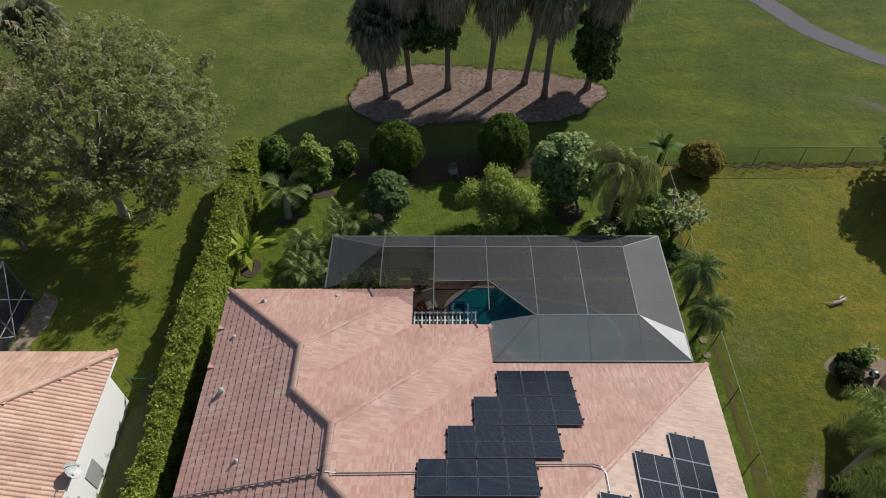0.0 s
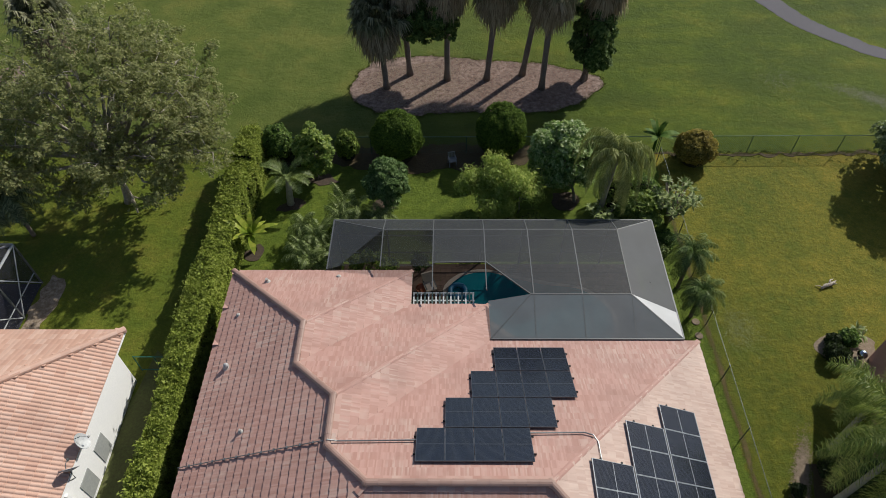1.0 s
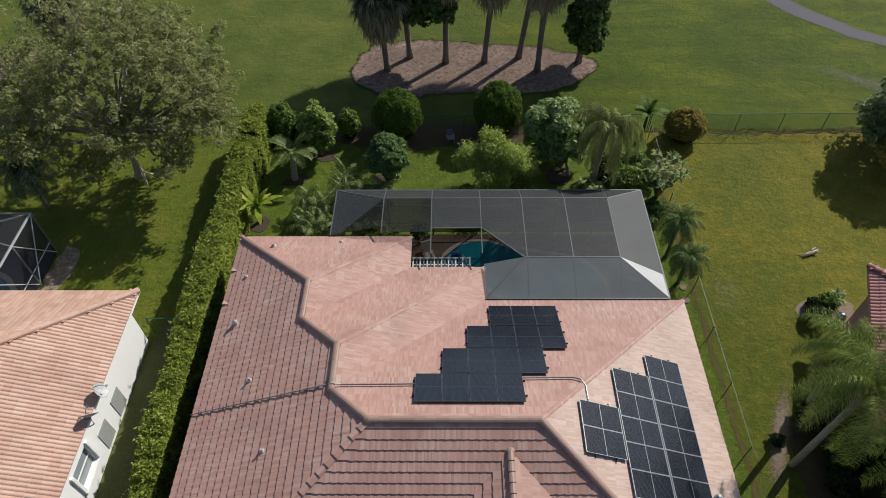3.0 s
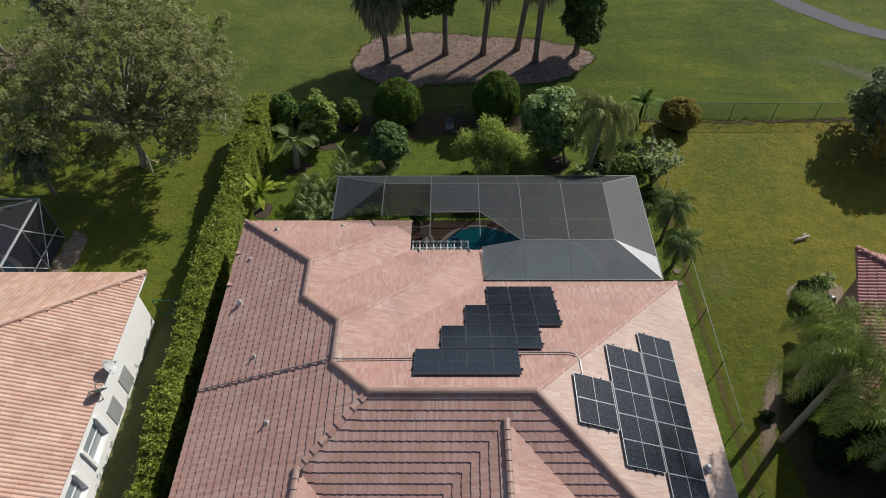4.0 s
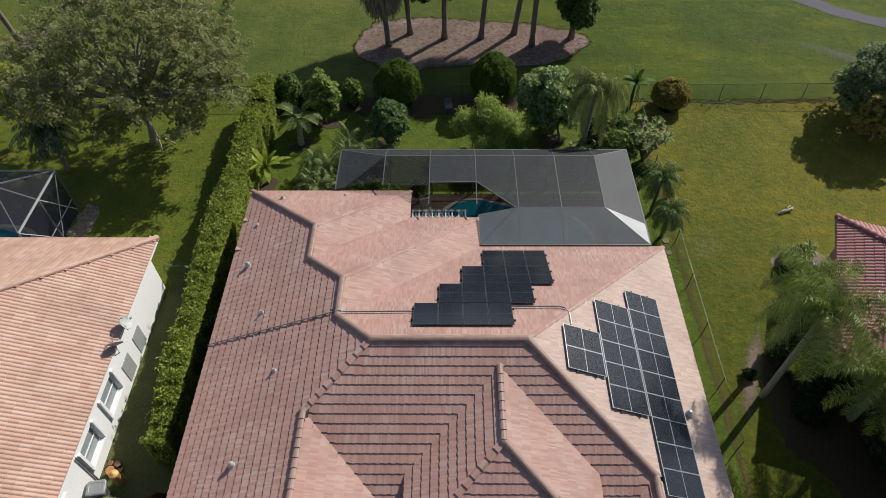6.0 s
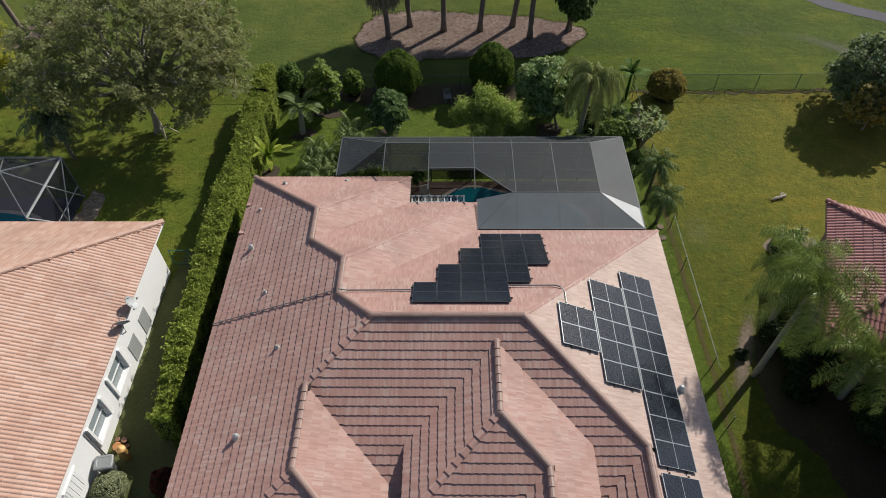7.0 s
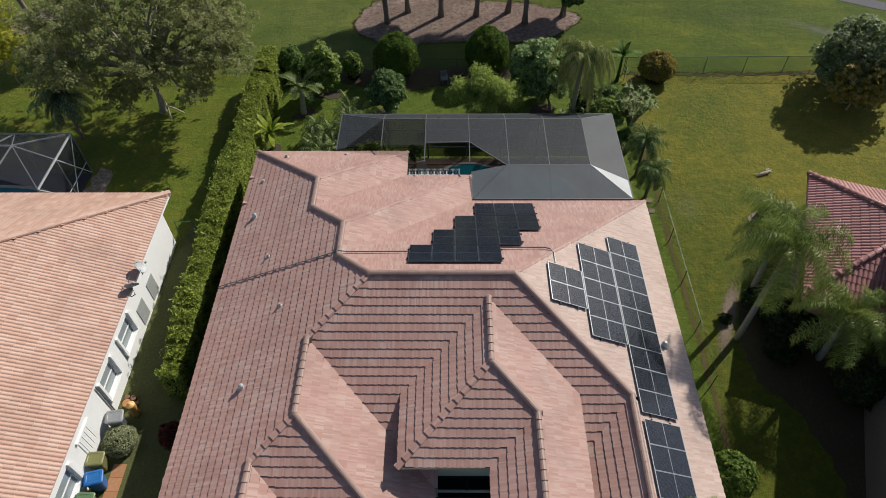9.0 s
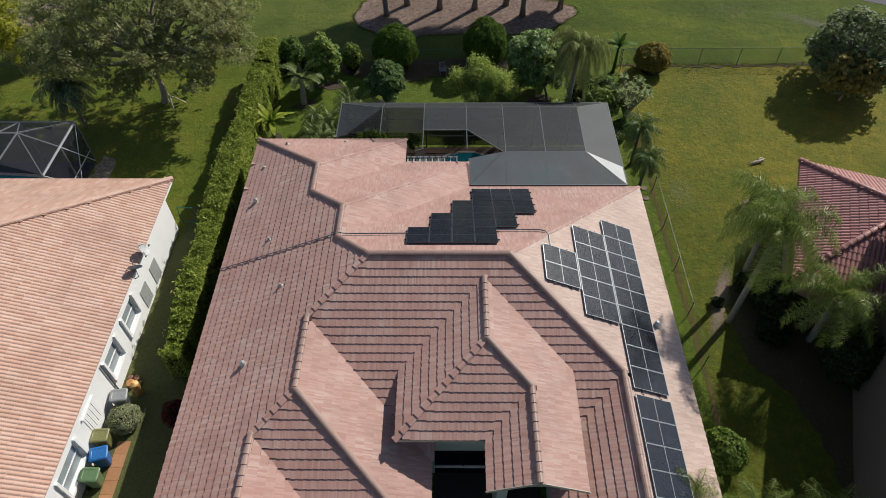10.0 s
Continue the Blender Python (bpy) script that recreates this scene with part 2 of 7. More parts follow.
M_SOIL = plain("bare soil", "54463a", "342c22", 8, 0.7, 0.95, bump=0.8, depth=0.04)
# dark soil; on two patches the colour stands in for shade as well
M_SOILSHADE = plain("dark soil and shade", "54482e", "3e3422", 8, 0.7, 0.95, bump=0.9, depth=0.05)
M_LIMEGRIT = plain("grey shell grit", "78786a", "64644f", 8, 1.0, 0.9)
M_PATH = plain("cart path asphalt", "5c5a60", "4e4c52", 14, 0.4, 0.9, bump=0.5)
M_PAVER = plain("brown pool pavers", "6f5a4c", "5a463b", 6, 0.7, 0.8, island=0.3)
M_PAD = plain("terracotta slab", "b48460", "a07350", 8, 0.8, 0.85, island=0.2)
M_COPING = plain("pool coping", "b3a79a", "9d9185", 8, 0.8, 0.7)
M_BARK = plain("grey bark", "a0978b", "776d62", 7, 1.0, 0.9, bump=0.9, depth=0.05)
M_OAKBARK = plain("oak bark", "a8a298", "746d64", 6, 1.0, 0.9, bump=0.9, depth=0.05)
M_PALMBARK = plain("palm bark", "8a7d72", "665a50", 8, 1.2, 0.9, bump=0.9, depth=0.04)
M_PALETRUNK = plain("pale palm trunk", "a29d92", "807b71", 8, 1.2, 0.8, bump=0.6, depth=0.03)
# dark core colour: the shade between the leaves is put into it
M_SHADECORE = plain("foliage shade core", "23281a", "1a1d14", 6, 1.0, 0.95)
M_OAK = leafy("oak leaves", "717a4a", "9aa068", "c2c094", 0.55, 0.62, 0.22)
M_SHADE = leafy("grey green tree leaves", "526238", "788858", "b0ba94", 0.5, 0.5, 0.3)
M_HEDGE = leafy("hedge leaves", "64742a", "8f9e44", "b6be62", 0.55, 0.42, 0.2)
M_FICUS = leafy("clipped ficus leaves", "2e4216", "526a28", "80983f", 0.65, 0.35, 0.12)
# the palest leaf tone imitates glints on sunlit leaf tips
M_MANGO = leafy("mango leaves", "4e6c32", "7c9a4c", "ccd4a0", 0.42, 0.45, 0.45)
M_GREEN = leafy("fresh green leaves", "42592a", "607c38", "8ea454")
M_FERN = leafy("feathery yellow green leaves", "70883c", "98ac50", "c4c874", 0.55, 0.45)
M_GOLD = leafy("golden green leaves", "6e6830", "968a42", "bcac64", 0.55, 0.5)
M_WEEP = leafy("hanging olive leaves", "5c6632", "828a4c", "b0b47c", 0.5, 0.4)
M_FROND = leafy("palm fronds", "46581f", "70863a", "b4b866", 0.42, 0.4, 0.5)
M_FROND_PALE = leafy("pale palm fronds", "485a2c", "6a7c40", "a6b078", 0.48, 0.38, 0.25)
M_FAN = leafy("fan palm fronds", "4c4f3c", "767858", "b4b294", 0.4, 0.4)
M_DEAD = leafy("dead palm skirt", "70634e", "998a70", "c6b79c", 0.8, 0.35, 0.2)
M_BANANA = leafy("banana leaves", "566a22", "7c9232", "b6b850", 0.4, 0.4)
M_BANANA_DARK = leafy("dark banana leaves", "2a4218", "3f5c24", "647c38", 0.6, 0.3, 0.12)
M_FRANGI = leafy("pale long leaves", "64783a", "86965a", "aeb486", 0.5, 0.4, 0.2)
M_REDLEAF = leafy("red shrub leaves", "3a1a17", "5c2a22", "7c4030")
M_BAMBOO = leafy("yellow bamboo leaves", "6c701e", "969a2e", "bebc50", 0.5, 0.4)
M_DARKLEAF = leafy("dark shrub leaves", "1c2711", "2d3b1e", "4c5c30")
M_VINE = leafy("vine leaves", "34461e", "4a602e", "76884e", 0.6, 0.3, 0.15)
M_FRESH = leafy("large yellow green leaves", "4c6228", "728a3c", "a6b25a", 0.5, 0.4)
M_SAGE = leafy("grey green clipped leaves", "646c4c", "949a72", "c0c4a0", 0.6, 0.35)
M_MANGODARK = leafy("dark mango leaves", "3c5426", "58723c", "88a068", 0.55, 0.35, 0.2)
M_DARKFROND = leafy("dark palm fronds", "2c3a22", "48583a", "86946e", 0.4, 0.35, 0.4)
M_PYGMY = leafy("dark green palm fronds", "34471f", "526a32", "93a468", 0.4, 0.35, 0.4)
M_WEED = leafy("rough grass tufts", "3d4a1c", "56602a", "777843", 0.7, 0.3)


def bin_mat(name, a, b):
    return plain(name, a, b, 10, 1.5, 0.45, bump=0.05)


# ---- mesh helpers ----
class Mesh:
    """Collects faces of one mesh."""

    def __init__(self):
        self.v, self.f = [], []

    def poly(self, pts):
        k = len(self.v)
        self.v.extend([tuple(p) for p in pts])
        self.f.append(tuple(range(k, k + len(pts))))
        return self

    def box(self, a, b, m=None):
        (x0, y0, z0), (x1, y1, z1) = a, b
        pts = [(x, y, z) for z in (z0, z1) for x, y in ((x0, y0), (x1, y0), (x1, y1), (x0, y1))]
        if m is not None:
            pts = [m @ Vector(p) for p in pts]
        k = len(self.v)
        self.v.extend([tuple(p) for p in pts])
        self.f.extend([tuple(k + i for i in q) for q in ((3, 2, 1, 0), (4, 5, 6, 7), (0, 1, 5, 4), (1, 2, 6, 5), (2, 3, 7, 6), (3, 0, 4, 7))])
        return self

    def prism(self, outline, z0, z1):
        n, k = len(outline), len(self.v)
        self.v.extend([(x, y, z0) for x, y in outline] + [(x, y, z1) for x, y in outline])
        self.f.append(tuple(range(k + n, k + 2 * n)))
        self.f.append(tuple(range(k + n - 1, k - 1, -1)))
        self.f.extend([(k + i, k + (i + 1) % n, k + n + (i + 1) % n, k + n + i) for i in range(n)])
        return self

    def tube(self, pts, radii, sides=7, cap=True):
        """A round bar along pts; radii is one number or one for each point."""
        pts = [Vector(p) for p in pts]
        if isinstance(radii, (int, float)):
            radii = [radii] * len(pts)
        k, n = len(self.v), len(pts)
        for i, (p, r) in enumerate(zip(pts, radii)):
            d = (pts[min(i + 1, n - 1)] - pts[max(i - 1, 0)]).normalized()
            a = d.cross(Vector((0.13, 0.21, 1)) if abs(d.z) < 0.95 else Vector((1, 0.1, 0))).normalized()
            b = d.cross(a)
            for s in range(sides):
                w = 2 * math.pi * s / sides
                self.v.append(tuple(p + r * (math.cos(w) * a + math.sin(w) * b)))
        for i in range(n - 1):
            for s in range(sides):
                t = (s + 1) % sides
                self.f.append((k + i * sides + s, k + i * sides + t, k + (i + 1) * sides + t, k + (i + 1) * sides + s))
        if cap:
            self.f.append(tuple(k + s for s in range(sides))[::-1])
            self.f.append(tuple(k + (n - 1) * sides + s for s in range(sides)))
        return self

    def bar(self, a, b, w, h=None):
        """A square bar from a to b."""
        a, b = Vector(a), Vector(b)
        d = b - a
        m = Matrix.Translation(a) @ d.to_track_quat("Y", "Z").to_matrix().to_4x4()
        h = h or w
        return self.box((-w / 2, 0, -h / 2), (w / 2, d.length, h / 2), m)

    def lathe(self, profile, sides=16, centre=(0, 0, 0)):
        cx, cy, cz = centre
        k = len(self.v)
        for r, z in profile:
            for s in range(sides):
                w = 2 * math.pi * s / sides
                self.v.append((cx + r * math.cos(w), cy + r * math.sin(w), cz + z))
        n = len(profile)
        for i in range(n - 1):
            for s in range(sides):
                t = (s + 1) % sides
                self.f.append((k + i * sides + s, k + i * sides + t, k + (i + 1) * sides + t, k + (i + 1) * sides + s))
        self.f.append(tuple(k + (n - 1) * sides + s for s in range(sides)))
        return self

    def data(self, name, material, smooth=False):
        me = bpy.data.meshes.new(name)
        me.from_pydata(self.v, [], self.f)
        me.materials.append(material)
        if smooth:
            me.polygons.foreach_set("use_smooth", [True] * len(me.polygons))
        me.update()
        return me


class Cloud:
    """Collects many quads as arrays: leaves and leaflets."""

    def __init__(self):
        self.parts = []

    def add(self, quads):
        """quads: an array n x 4 x 3."""
        self.parts.append(np.asarray(quads, dtype=np.float32).reshape(-1, 4, 3))

    def data(self, name, material, smooth=False):
        q = np.concatenate(self.parts)
        n = len(q)
        me = bpy.data.meshes.new(name)
        me.vertices.add(4 * n)
        me.vertices.foreach_set("co", q.ravel())
        me.loops.add(4 * n)
        me.loops.foreach_set("vertex_index", np.arange(4 * n, dtype=np.int32))
        me.polygons.add(n)
        me.polygons.foreach_set("loop_start", np.arange(0, 4 * n, 4, dtype=np.int32))
        me.update(calc_edges=True)
        me.materials.append(material)
        return me


def part(name, mesh, material, parent, label="", smooth=False, kind=""):
    ob = new(name, mesh.data(name, material, smooth))
    ob.parent = parent
    return tagged(ob, label, "", "", kind)


def thing(name, at, label, category, group="", turn=0.0, kind=""):
    """An Empty at the base of a thing."""
    ob = new(name)
    ob.empty_display_size = 0.2
    ob.matrix_world = pose(*at, 0, 0, turn)
    return tagged(ob, label, category, group, kind)


def solid(name, mesh, material, label, category="", kind="", group="", smooth=False):
    """A thing of one mesh."""
    return tagged(new(name, mesh.data(name, material, smooth)), label, category, group, kind)


def blob_outline(pts, step=0.5, rough=0.15, seed=1):
    """A closed outline through pts, resampled, with an uneven edge."""
    out = []
    n = len(pts)
    for i in range(n):
        p0, p1, p2, p3 = (Vector(pts[(i + k - 1) % n]) for k in range(4))
        m = max(2, int((p2 - p1).length / step))
        for j in range(m):
            t = j / m
            q = 0.5 * (2 * p1 + (p2 - p0) * t + (2 * p0 - 5 * p1 + 4 * p2 - p3) * t * t + (3 * p1 - p0 - 3 * p2 + p3) * t ** 3)
            w = noise.noise_vector(Vector((q.x * 1.3, q.y * 1.3, seed)))
            out.append((q.x + rough * w.x, q.y + rough * w.y))
    return out


# ---- leaves and plants ----
RNG = np.random.default_rng(7)


def unit(a):
    return a / np.maximum(np.linalg.norm(a, axis=-1, keepdims=True), 1e-9)


def leaf_quads(centres, normals, length, width, spread=0.35):
    """Kite-shaped leaves at centres, facing roughly along normals."""
    n = len(centres)
    nn = unit(normals + RNG.normal(0, spread, (n, 3)))
    t = unit(np.cross(nn, RNG.normal(0, 1, (n, 3))))
    b = np.cross(nn, t)
    s = RNG.uniform(0.7, 1.3, (n, 1))
    L, W = length * s, width * s
    sag = nn * (0.15 * L)
    return np.stack([centres - t * L / 2 - sag, centres - b * W / 2, centres + t * L / 2 - sag, centres + b * W / 2], 1)


def shell(centre, radii, n, inner=0.72, low=-1.0):
    """Points near the skin of an ellipsoid, and their outward ways."""
    d = unit(RNG.normal(0, 1, (n, 3)))
    d[:, 2] = np.where(d[:, 2] < low, -d[:, 2], d[:, 2])
    r = RNG.uniform(inner, 1.04, (n, 1))
    return np.asarray(centre) + d * r * np.asarray(radii), unit(d / np.asarray(radii))


def crown(cloud, blobs, leaves, length, width, spread=0.5, inner=0.6, up=0.45):
    """A crown of many leaf clumps on blobs (x, y, z, rx, ry, rz)."""
    size = np.array([b[3] * b[4] + b[4] * b[5] + b[3] * b[5] for b in blobs])
    for b, s in zip(blobs, size / size.sum()):
        k = max(8, int(leaves * s / 7))
        c, d = shell(b[:3], b[3:], k, inner)
        c = np.repeat(c, 7, 0) + RNG.normal(0, length * 0.75, (7 * k, 3))
        d = np.repeat(d, 7, 0) + np.array([0, 0, up])
        cloud.add(leaf_quads(c, d, length, width, spread))


def rosettes(cloud, blobs, leaves, length, width, per=8, inner=0.7, up=0.5, open_=0.45, low=-0.75):
    """A crown of leaf rosettes: each twig end carries a whorl of leaves that looks outwards."""
    size = np.array([b[3] * b[4] + b[4] * b[5] + b[3] * b[5] for b in blobs])
    for b, s in zip(blobs, size / size.sum()):
        k = max(6, int(leaves * s / per))
        c, d = shell(b[:3], b[3:], k, inner, low)
        axis = unit(d + np.array([0, 0, up]) + RNG.normal(0, 0.25, (k, 3)))
        a = unit(np.cross(axis, RNG.normal(0, 1, (k, 3))))
        e = np.cross(axis, a)
        turn = RNG.uniform(0, 6.28, k)
        for j in range(per):
            w = (turn + 6.28 * j / per + RNG.normal(0, 0.25, k))[:, None]
            way = unit(a * np.cos(w) + e * np.sin(w) + axis * (open_ + RNG.normal(0, 0.2, (k, 1))))
            side = unit(np.cross(axis, way))
            L = length * RNG.uniform(0.65, 1.25, (k, 1))
            W = width * RNG.uniform(0.8, 1.2, (k, 1)) / 2
            mid = c + way * L * 0.5
            tip = c + way * L - axis * L * 0.18
            cloud.add(np.stack([c, mid - side * W, tip, mid + side * W], 1))


def dome_blobs(centre, radii, n, r0, r1, seed, squash=0.7, depth=(0.62, 0.92), floor=-0.35):
    """Clumps set evenly over an ellipsoid's upper skin, with uneven depth and size."""
    rng = np.random.default_rng(seed)
    out = []
    for i in range(n):
        z = 1.0 - (1.0 - floor) * (i + 0.5) / n
        a = 2.39996 * i + rng.normal(0, 0.22)
        q = math.sqrt(max(0.0, 1 - z * z))
        k, r = rng.uniform(*depth), rng.uniform(r0, r1)
        out.append((centre[0] + q * math.cos(a) * k * radii[0], centre[1] + q * math.sin(a) * k * radii[1], centre[2] + (z + rng.normal(0, 0.08)) * k * radii[2], r, r, r * squash))
    return out


def blobs_in(centre, radii, n, r0, r1, seed, top=True, squash=0.75):
    """Overlapping clumps spread through an ellipsoid, most of them near its skin."""
    rng = np.random.default_rng(seed)
    out = []
    for i in range(n):
        d = rng.normal(0, 1, 3)
        d /= np.linalg.norm(d)
        if top and d[2] < -0.35:
            d[2] *= -0.5
        k = rng.uniform(0.45, 0.88)
        r = rng.uniform(r0, r1)
        out.append((centre[0] + d[0] * k * radii[0], centre[1] + d[1] * k * radii[1], centre[2] + d[2] * k * radii[2], r, r, r * squash))
    return out


def limbs(mesh, base, fork, ends, r0, r1):
    """A trunk from base to fork and curved limbs from there to ends."""
    base, fork = Vector(base), Vector(fork)
    bend = Vector((0.15 * (fork.z - base.z) * 0.3, -0.05, 0))
    mid = (base + fork) / 2 + bend
    mesh.tube([base + Vector((0, 0, -0.1)), base + (mid - base) * 0.25, mid, fork], [r0 * 1.45, r0, r0 * 0.85, r0 * 0.7], 9)
    for e in ends:
        e = Vector(e)
        d = e - fork
        q = fork + d * 0.45 + Vector((0, 0, d.length * 0.12))
        mesh.tube([fork - Vector((0, 0, 0.1)), fork + d * 0.2 + Vector((0, 0, d.length * 0.04)), q, e], [r0 * 0.6, r0 * 0.42, r0 * 0.28, r1], 6)


def broadleaf(name, at, height, radii, leaf, bark, label, n_leaf, size, seed, clumps=26, fork=0.35, lean=(0, 0), category="tree", clump=(0.28, 0.45), trunk=0.16, squash=0.75, full=False, whorl=0):
    """A tree: a forked trunk and a crown of leaf clumps with gaps; whorl is the number of leaves in a rosette."""
    t = thing(name, at, label, category)
    zc = height - radii[2]
    c = (lean[0], lean[1], zc)
    if whorl:
        blobs = dome_blobs(c, radii, clumps, clump[0] * radii[0], clump[1] * radii[0], seed, squash, floor=-0.8 if full else -0.35)
    else:
        blobs = blobs_in(c, radii, clumps, clump[0] * radii[0], clump[1] * radii[0], seed, top=not full, squash=squash)
    wood = Mesh()
    f = (lean[0] * 0.3, lean[1] * 0.3, height * fork)
    limbs(wood, (0, 0, 0), f, [b[:3] for b in blobs[::2]], trunk, 0.025)
    part("trunk", wood, bark, t, smooth=True)
    cl = Cloud()
    if whorl:
        rosettes(cl, blobs, n_leaf, size[0], size[1], whorl)
    else:
        crown(cl, blobs, n_leaf, size[0], size[1])
    part("crown", cl, leaf, t)
    return t


def strip(p0, way, up, length, width, droop, seg):
    """A leaf blade as seg quads, bending down along its way."""
    out = []
    p, d = Vector(p0), Vector(way).normalized()
    side = d.cross(Vector(up)).normalized()
    prev = None
    for i in range(seg + 1):
        s = i / seg
        w = width * (math.sin(math.pi * min(1, 0.12 + 0.88 * s)) ** 0.6 if s < 1 else 0.02) * 0.5
        a, b = p - side * w, p + side * w
        if prev:
            out.append((prev[0], prev[1], b, a))
        prev = (a, b)
        p = p + d * (length / seg)
        d = (d + Vector((0, 0, -droop / seg))).normalized()
    return np.array([[tuple(v) for v in q] for q in out])


def frond(cloud, base, yaw, rise, length, droop, leaflet, width, count, hang=0.5, rng=None, plume=0.0):
    """A feather frond: a bending rib with leaflets on both sides."""
    rng = rng or RNG
    d = Vector((math.cos(yaw) * math.cos(rise), math.sin(yaw) * math.cos(rise), math.sin(rise)))
    p = Vector(base)
    step = length / count
    quads = []
    for i in range(count):
        s = i / count
        side = d.cross(Vector((0, 0, 1))).normalized()
        ll = leaflet * (0.35 + 1.3 * math.sin(math.pi * (0.1 + 0.85 * s)) * 0.65)
        for sg in (-1, 1):
            w = (side * sg + d * 0.55 + Vector((0, 0, -hang * rng.uniform(0.5, 1.4) + plume * rng.uniform(-1.0, 1.3)))).normalized()
            reach = ll * rng.uniform(0.75, 1.15)
            k = d * (width / 2)
            mid = p + w * (reach * 0.5)
            tip = mid + (w * 0.75 + d * rng.uniform(-0.25, 0.25) + Vector((0, 0, -0.75 * hang * rng.uniform(0.6, 1.5)))) * (reach * 0.5)
            quads.append((p - k * 0.6, mid - k, mid + k, p + k * 0.6))
            quads.append((mid - k, tip - k * 0.15, tip + k * 0.15, mid + k))
        q = p + d * step
        t = Vector((0, 0, 1)) * 0.02
        quads.append((p - side * 0.011, q - side * 0.011, q + side * 0.011 + t, p + side * 0.011 + t))
        p = q
        d = (d + Vector((0, 0, -droop / count))).normalized()
    cloud.add([[tuple(v) for v in q] for q in quads])


def fan(cloud, base, way, length, radius, n, droop, rng):
    """A fan leaf: a stalk and radiating pleats whose tips hang."""
    d = Vector(way).normalized()
    p = Vector(base)
    c = p + d * length
    side = d.cross(Vector((0, 0, 1)))
    side = side.normalized() if side.length > 1e-3 else Vector((1, 0, 0))
    twist = rng.uniform(-0.7, 0.7)
    side = side * math.cos(twist) + side.cross(d) * math.sin(twist)
    nn = side.cross(d)
    quads = [(p - side * 0.02, c - side * 0.02, c + side * 0.02, p + side * 0.02)]
    for i in range(n):
        a = (i / (n - 1) - 0.5) * 3.7
        w = d * math.cos(a) + side * math.sin(a)
        v = -d * math.sin(a) + side * math.cos(a)
        r = radius * rng.uniform(0.85, 1.1)
        m = c + w * r * 0.55 + nn * 0.05
        tip = c + w * r + Vector((0, 0, -droop * r * rng.uniform(0.3, 1.5)))
        h = v * (radius * 1.35 / n)
        quads.append((c, m - h, tip, m + h))
    cloud.add([[tuple(x) for x in q] for q in quads])


# ---- ground ----
g = Mesh()
g.poly([(-900, -700, 0), (900, -700, 0), (900, 900, 0), (-900, 900, 0)])
solid("ground", g, M_GRASS, "mown grass of gardens and golf course", kind="structure")

bed = Mesh().prism(blob_outline([(-6.9, 38.2), (-6.3, 40.7), (-5.0, 42.3), (-1.2, 42.8), (2.6, 42.3), (7.2, 41.7), (10.4, 40.6), (11.5, 39.5), (10.9, 38.2), (8.3, 36.3), (4.0, 35.8), (0.4, 35.9), (-2.5, 35.5), (-5.2, 36.2)], 0.22, 0.3), -0.1, 0.03)
solid("mulch_bed", bed, M_BED, "pinkish brown pine straw bed under the palms", kind="structure")
bed2 = Mesh().prism(blob_outline([(-36.5, 36.5), (-34.8, 40.2), (-32.4, 41.6), (-31.6, 40.0), (-33.0, 37.6)], 0.4, 0.2, 3), -0.1, 0.03)
solid("mulch_bed", bed2, M_BED, "pale pine straw bed under a golf course palm", kind="structure")
path = Mesh()
left = [(14.0, 75.0), (21.0, 60.5), (25.87, 51.73), (27.89, 47.6), (29.4, 45.7), (31.1, 44.1), (33.2, 42.4), (42.0, 38.2), (60.0, 32.0), (90.0, 22.0)]
curve = []
for i in range(1, len(left) - 2):
    p0, p1, p2, p3 = (Vector((*left[i + k - 1], 0)) for k in range(4))
    for j in range(12):
        t = j / 12
        curve.append(0.5 * (2 * p1 + (p2 - p0) * t + (2 * p0 - 5 * p1 + 4 * p2 - p3) * t * t + (3 * p1 - p0 - 3 * p2 + p3) * t ** 3))
edges = []
for i, p in enumerate(curve):
    d = (curve[min(i + 1, len(curve) - 1)] - curve[max(i - 1, 0)]).normalized()
    w = 1.95 - 0.5 * min(1.0, max(0.0, (p.x - 27.0) / 7.0)) + 0.05 * math.sin(i * 1.3)
    edges.append(((p.x + 0.05 * math.sin(i * 2.1), p.y, 0.02), (p.x - d.y * w, p.y + d.x * w, 0.02)))
path.v = [v for e in edges for v in e]
path.f = [(2 * i, 2 * i + 2, 2 * i + 3, 2 * i + 1) for i in range(len(edges) - 1)]
solid("cart_path", path, M_PATH, "grey asphalt golf cart path", kind="structure")


def scatter(name, label, category, xs, ys, r0, r1, mat, seed):
    """Loose bits of soil or sand lying in the grass: small uneven flakes."""
    sr = np.random.default_rng(seed)
    n = len(xs)
    c = np.stack([xs, ys, 0.012 + sr.uniform(0, 0.012, n)], 1)
    a, r = sr.uniform(0, 6.3, n), sr.uniform(r0, r1, n)
    cl = Cloud()
    cl.add(np.stack([c + np.stack([np.cos(a + k * 1.57) * r * sr.uniform(0.6, 1.2, n), np.sin(a + k * 1.57) * r * sr.uniform(0.5, 1.0, n), 0 * r], 1) for k in range(4)], 1))
    return tagged(new(name, cl.data(name, mat)), label, category, "", "stuff")


sr_ = np.random.default_rng(31)
NS = 22000
sy = sr_.uniform(1.0, 27.0, NS)
sx = np.interp(sy, [1.0, 8.0, 14.0, 18.0, 27.0], [13.7, 13.76, 13.7, 13.72, 13.6]) + 0.04 * np.sin(sy * 1.7) + sr_.normal(0, 0.07, NS)
keep = sr_.uniform(0, 1, NS) < 0.6 + 0.4 * np.sin(sy * 2.3 + 1.0) * np.sin(sy * 0.7)
scatter("soil_strip", "bare brown soil bits along the fence", "soil", sx[keep], sy[keep], 0.01, 0.03, M_WORN, 32)
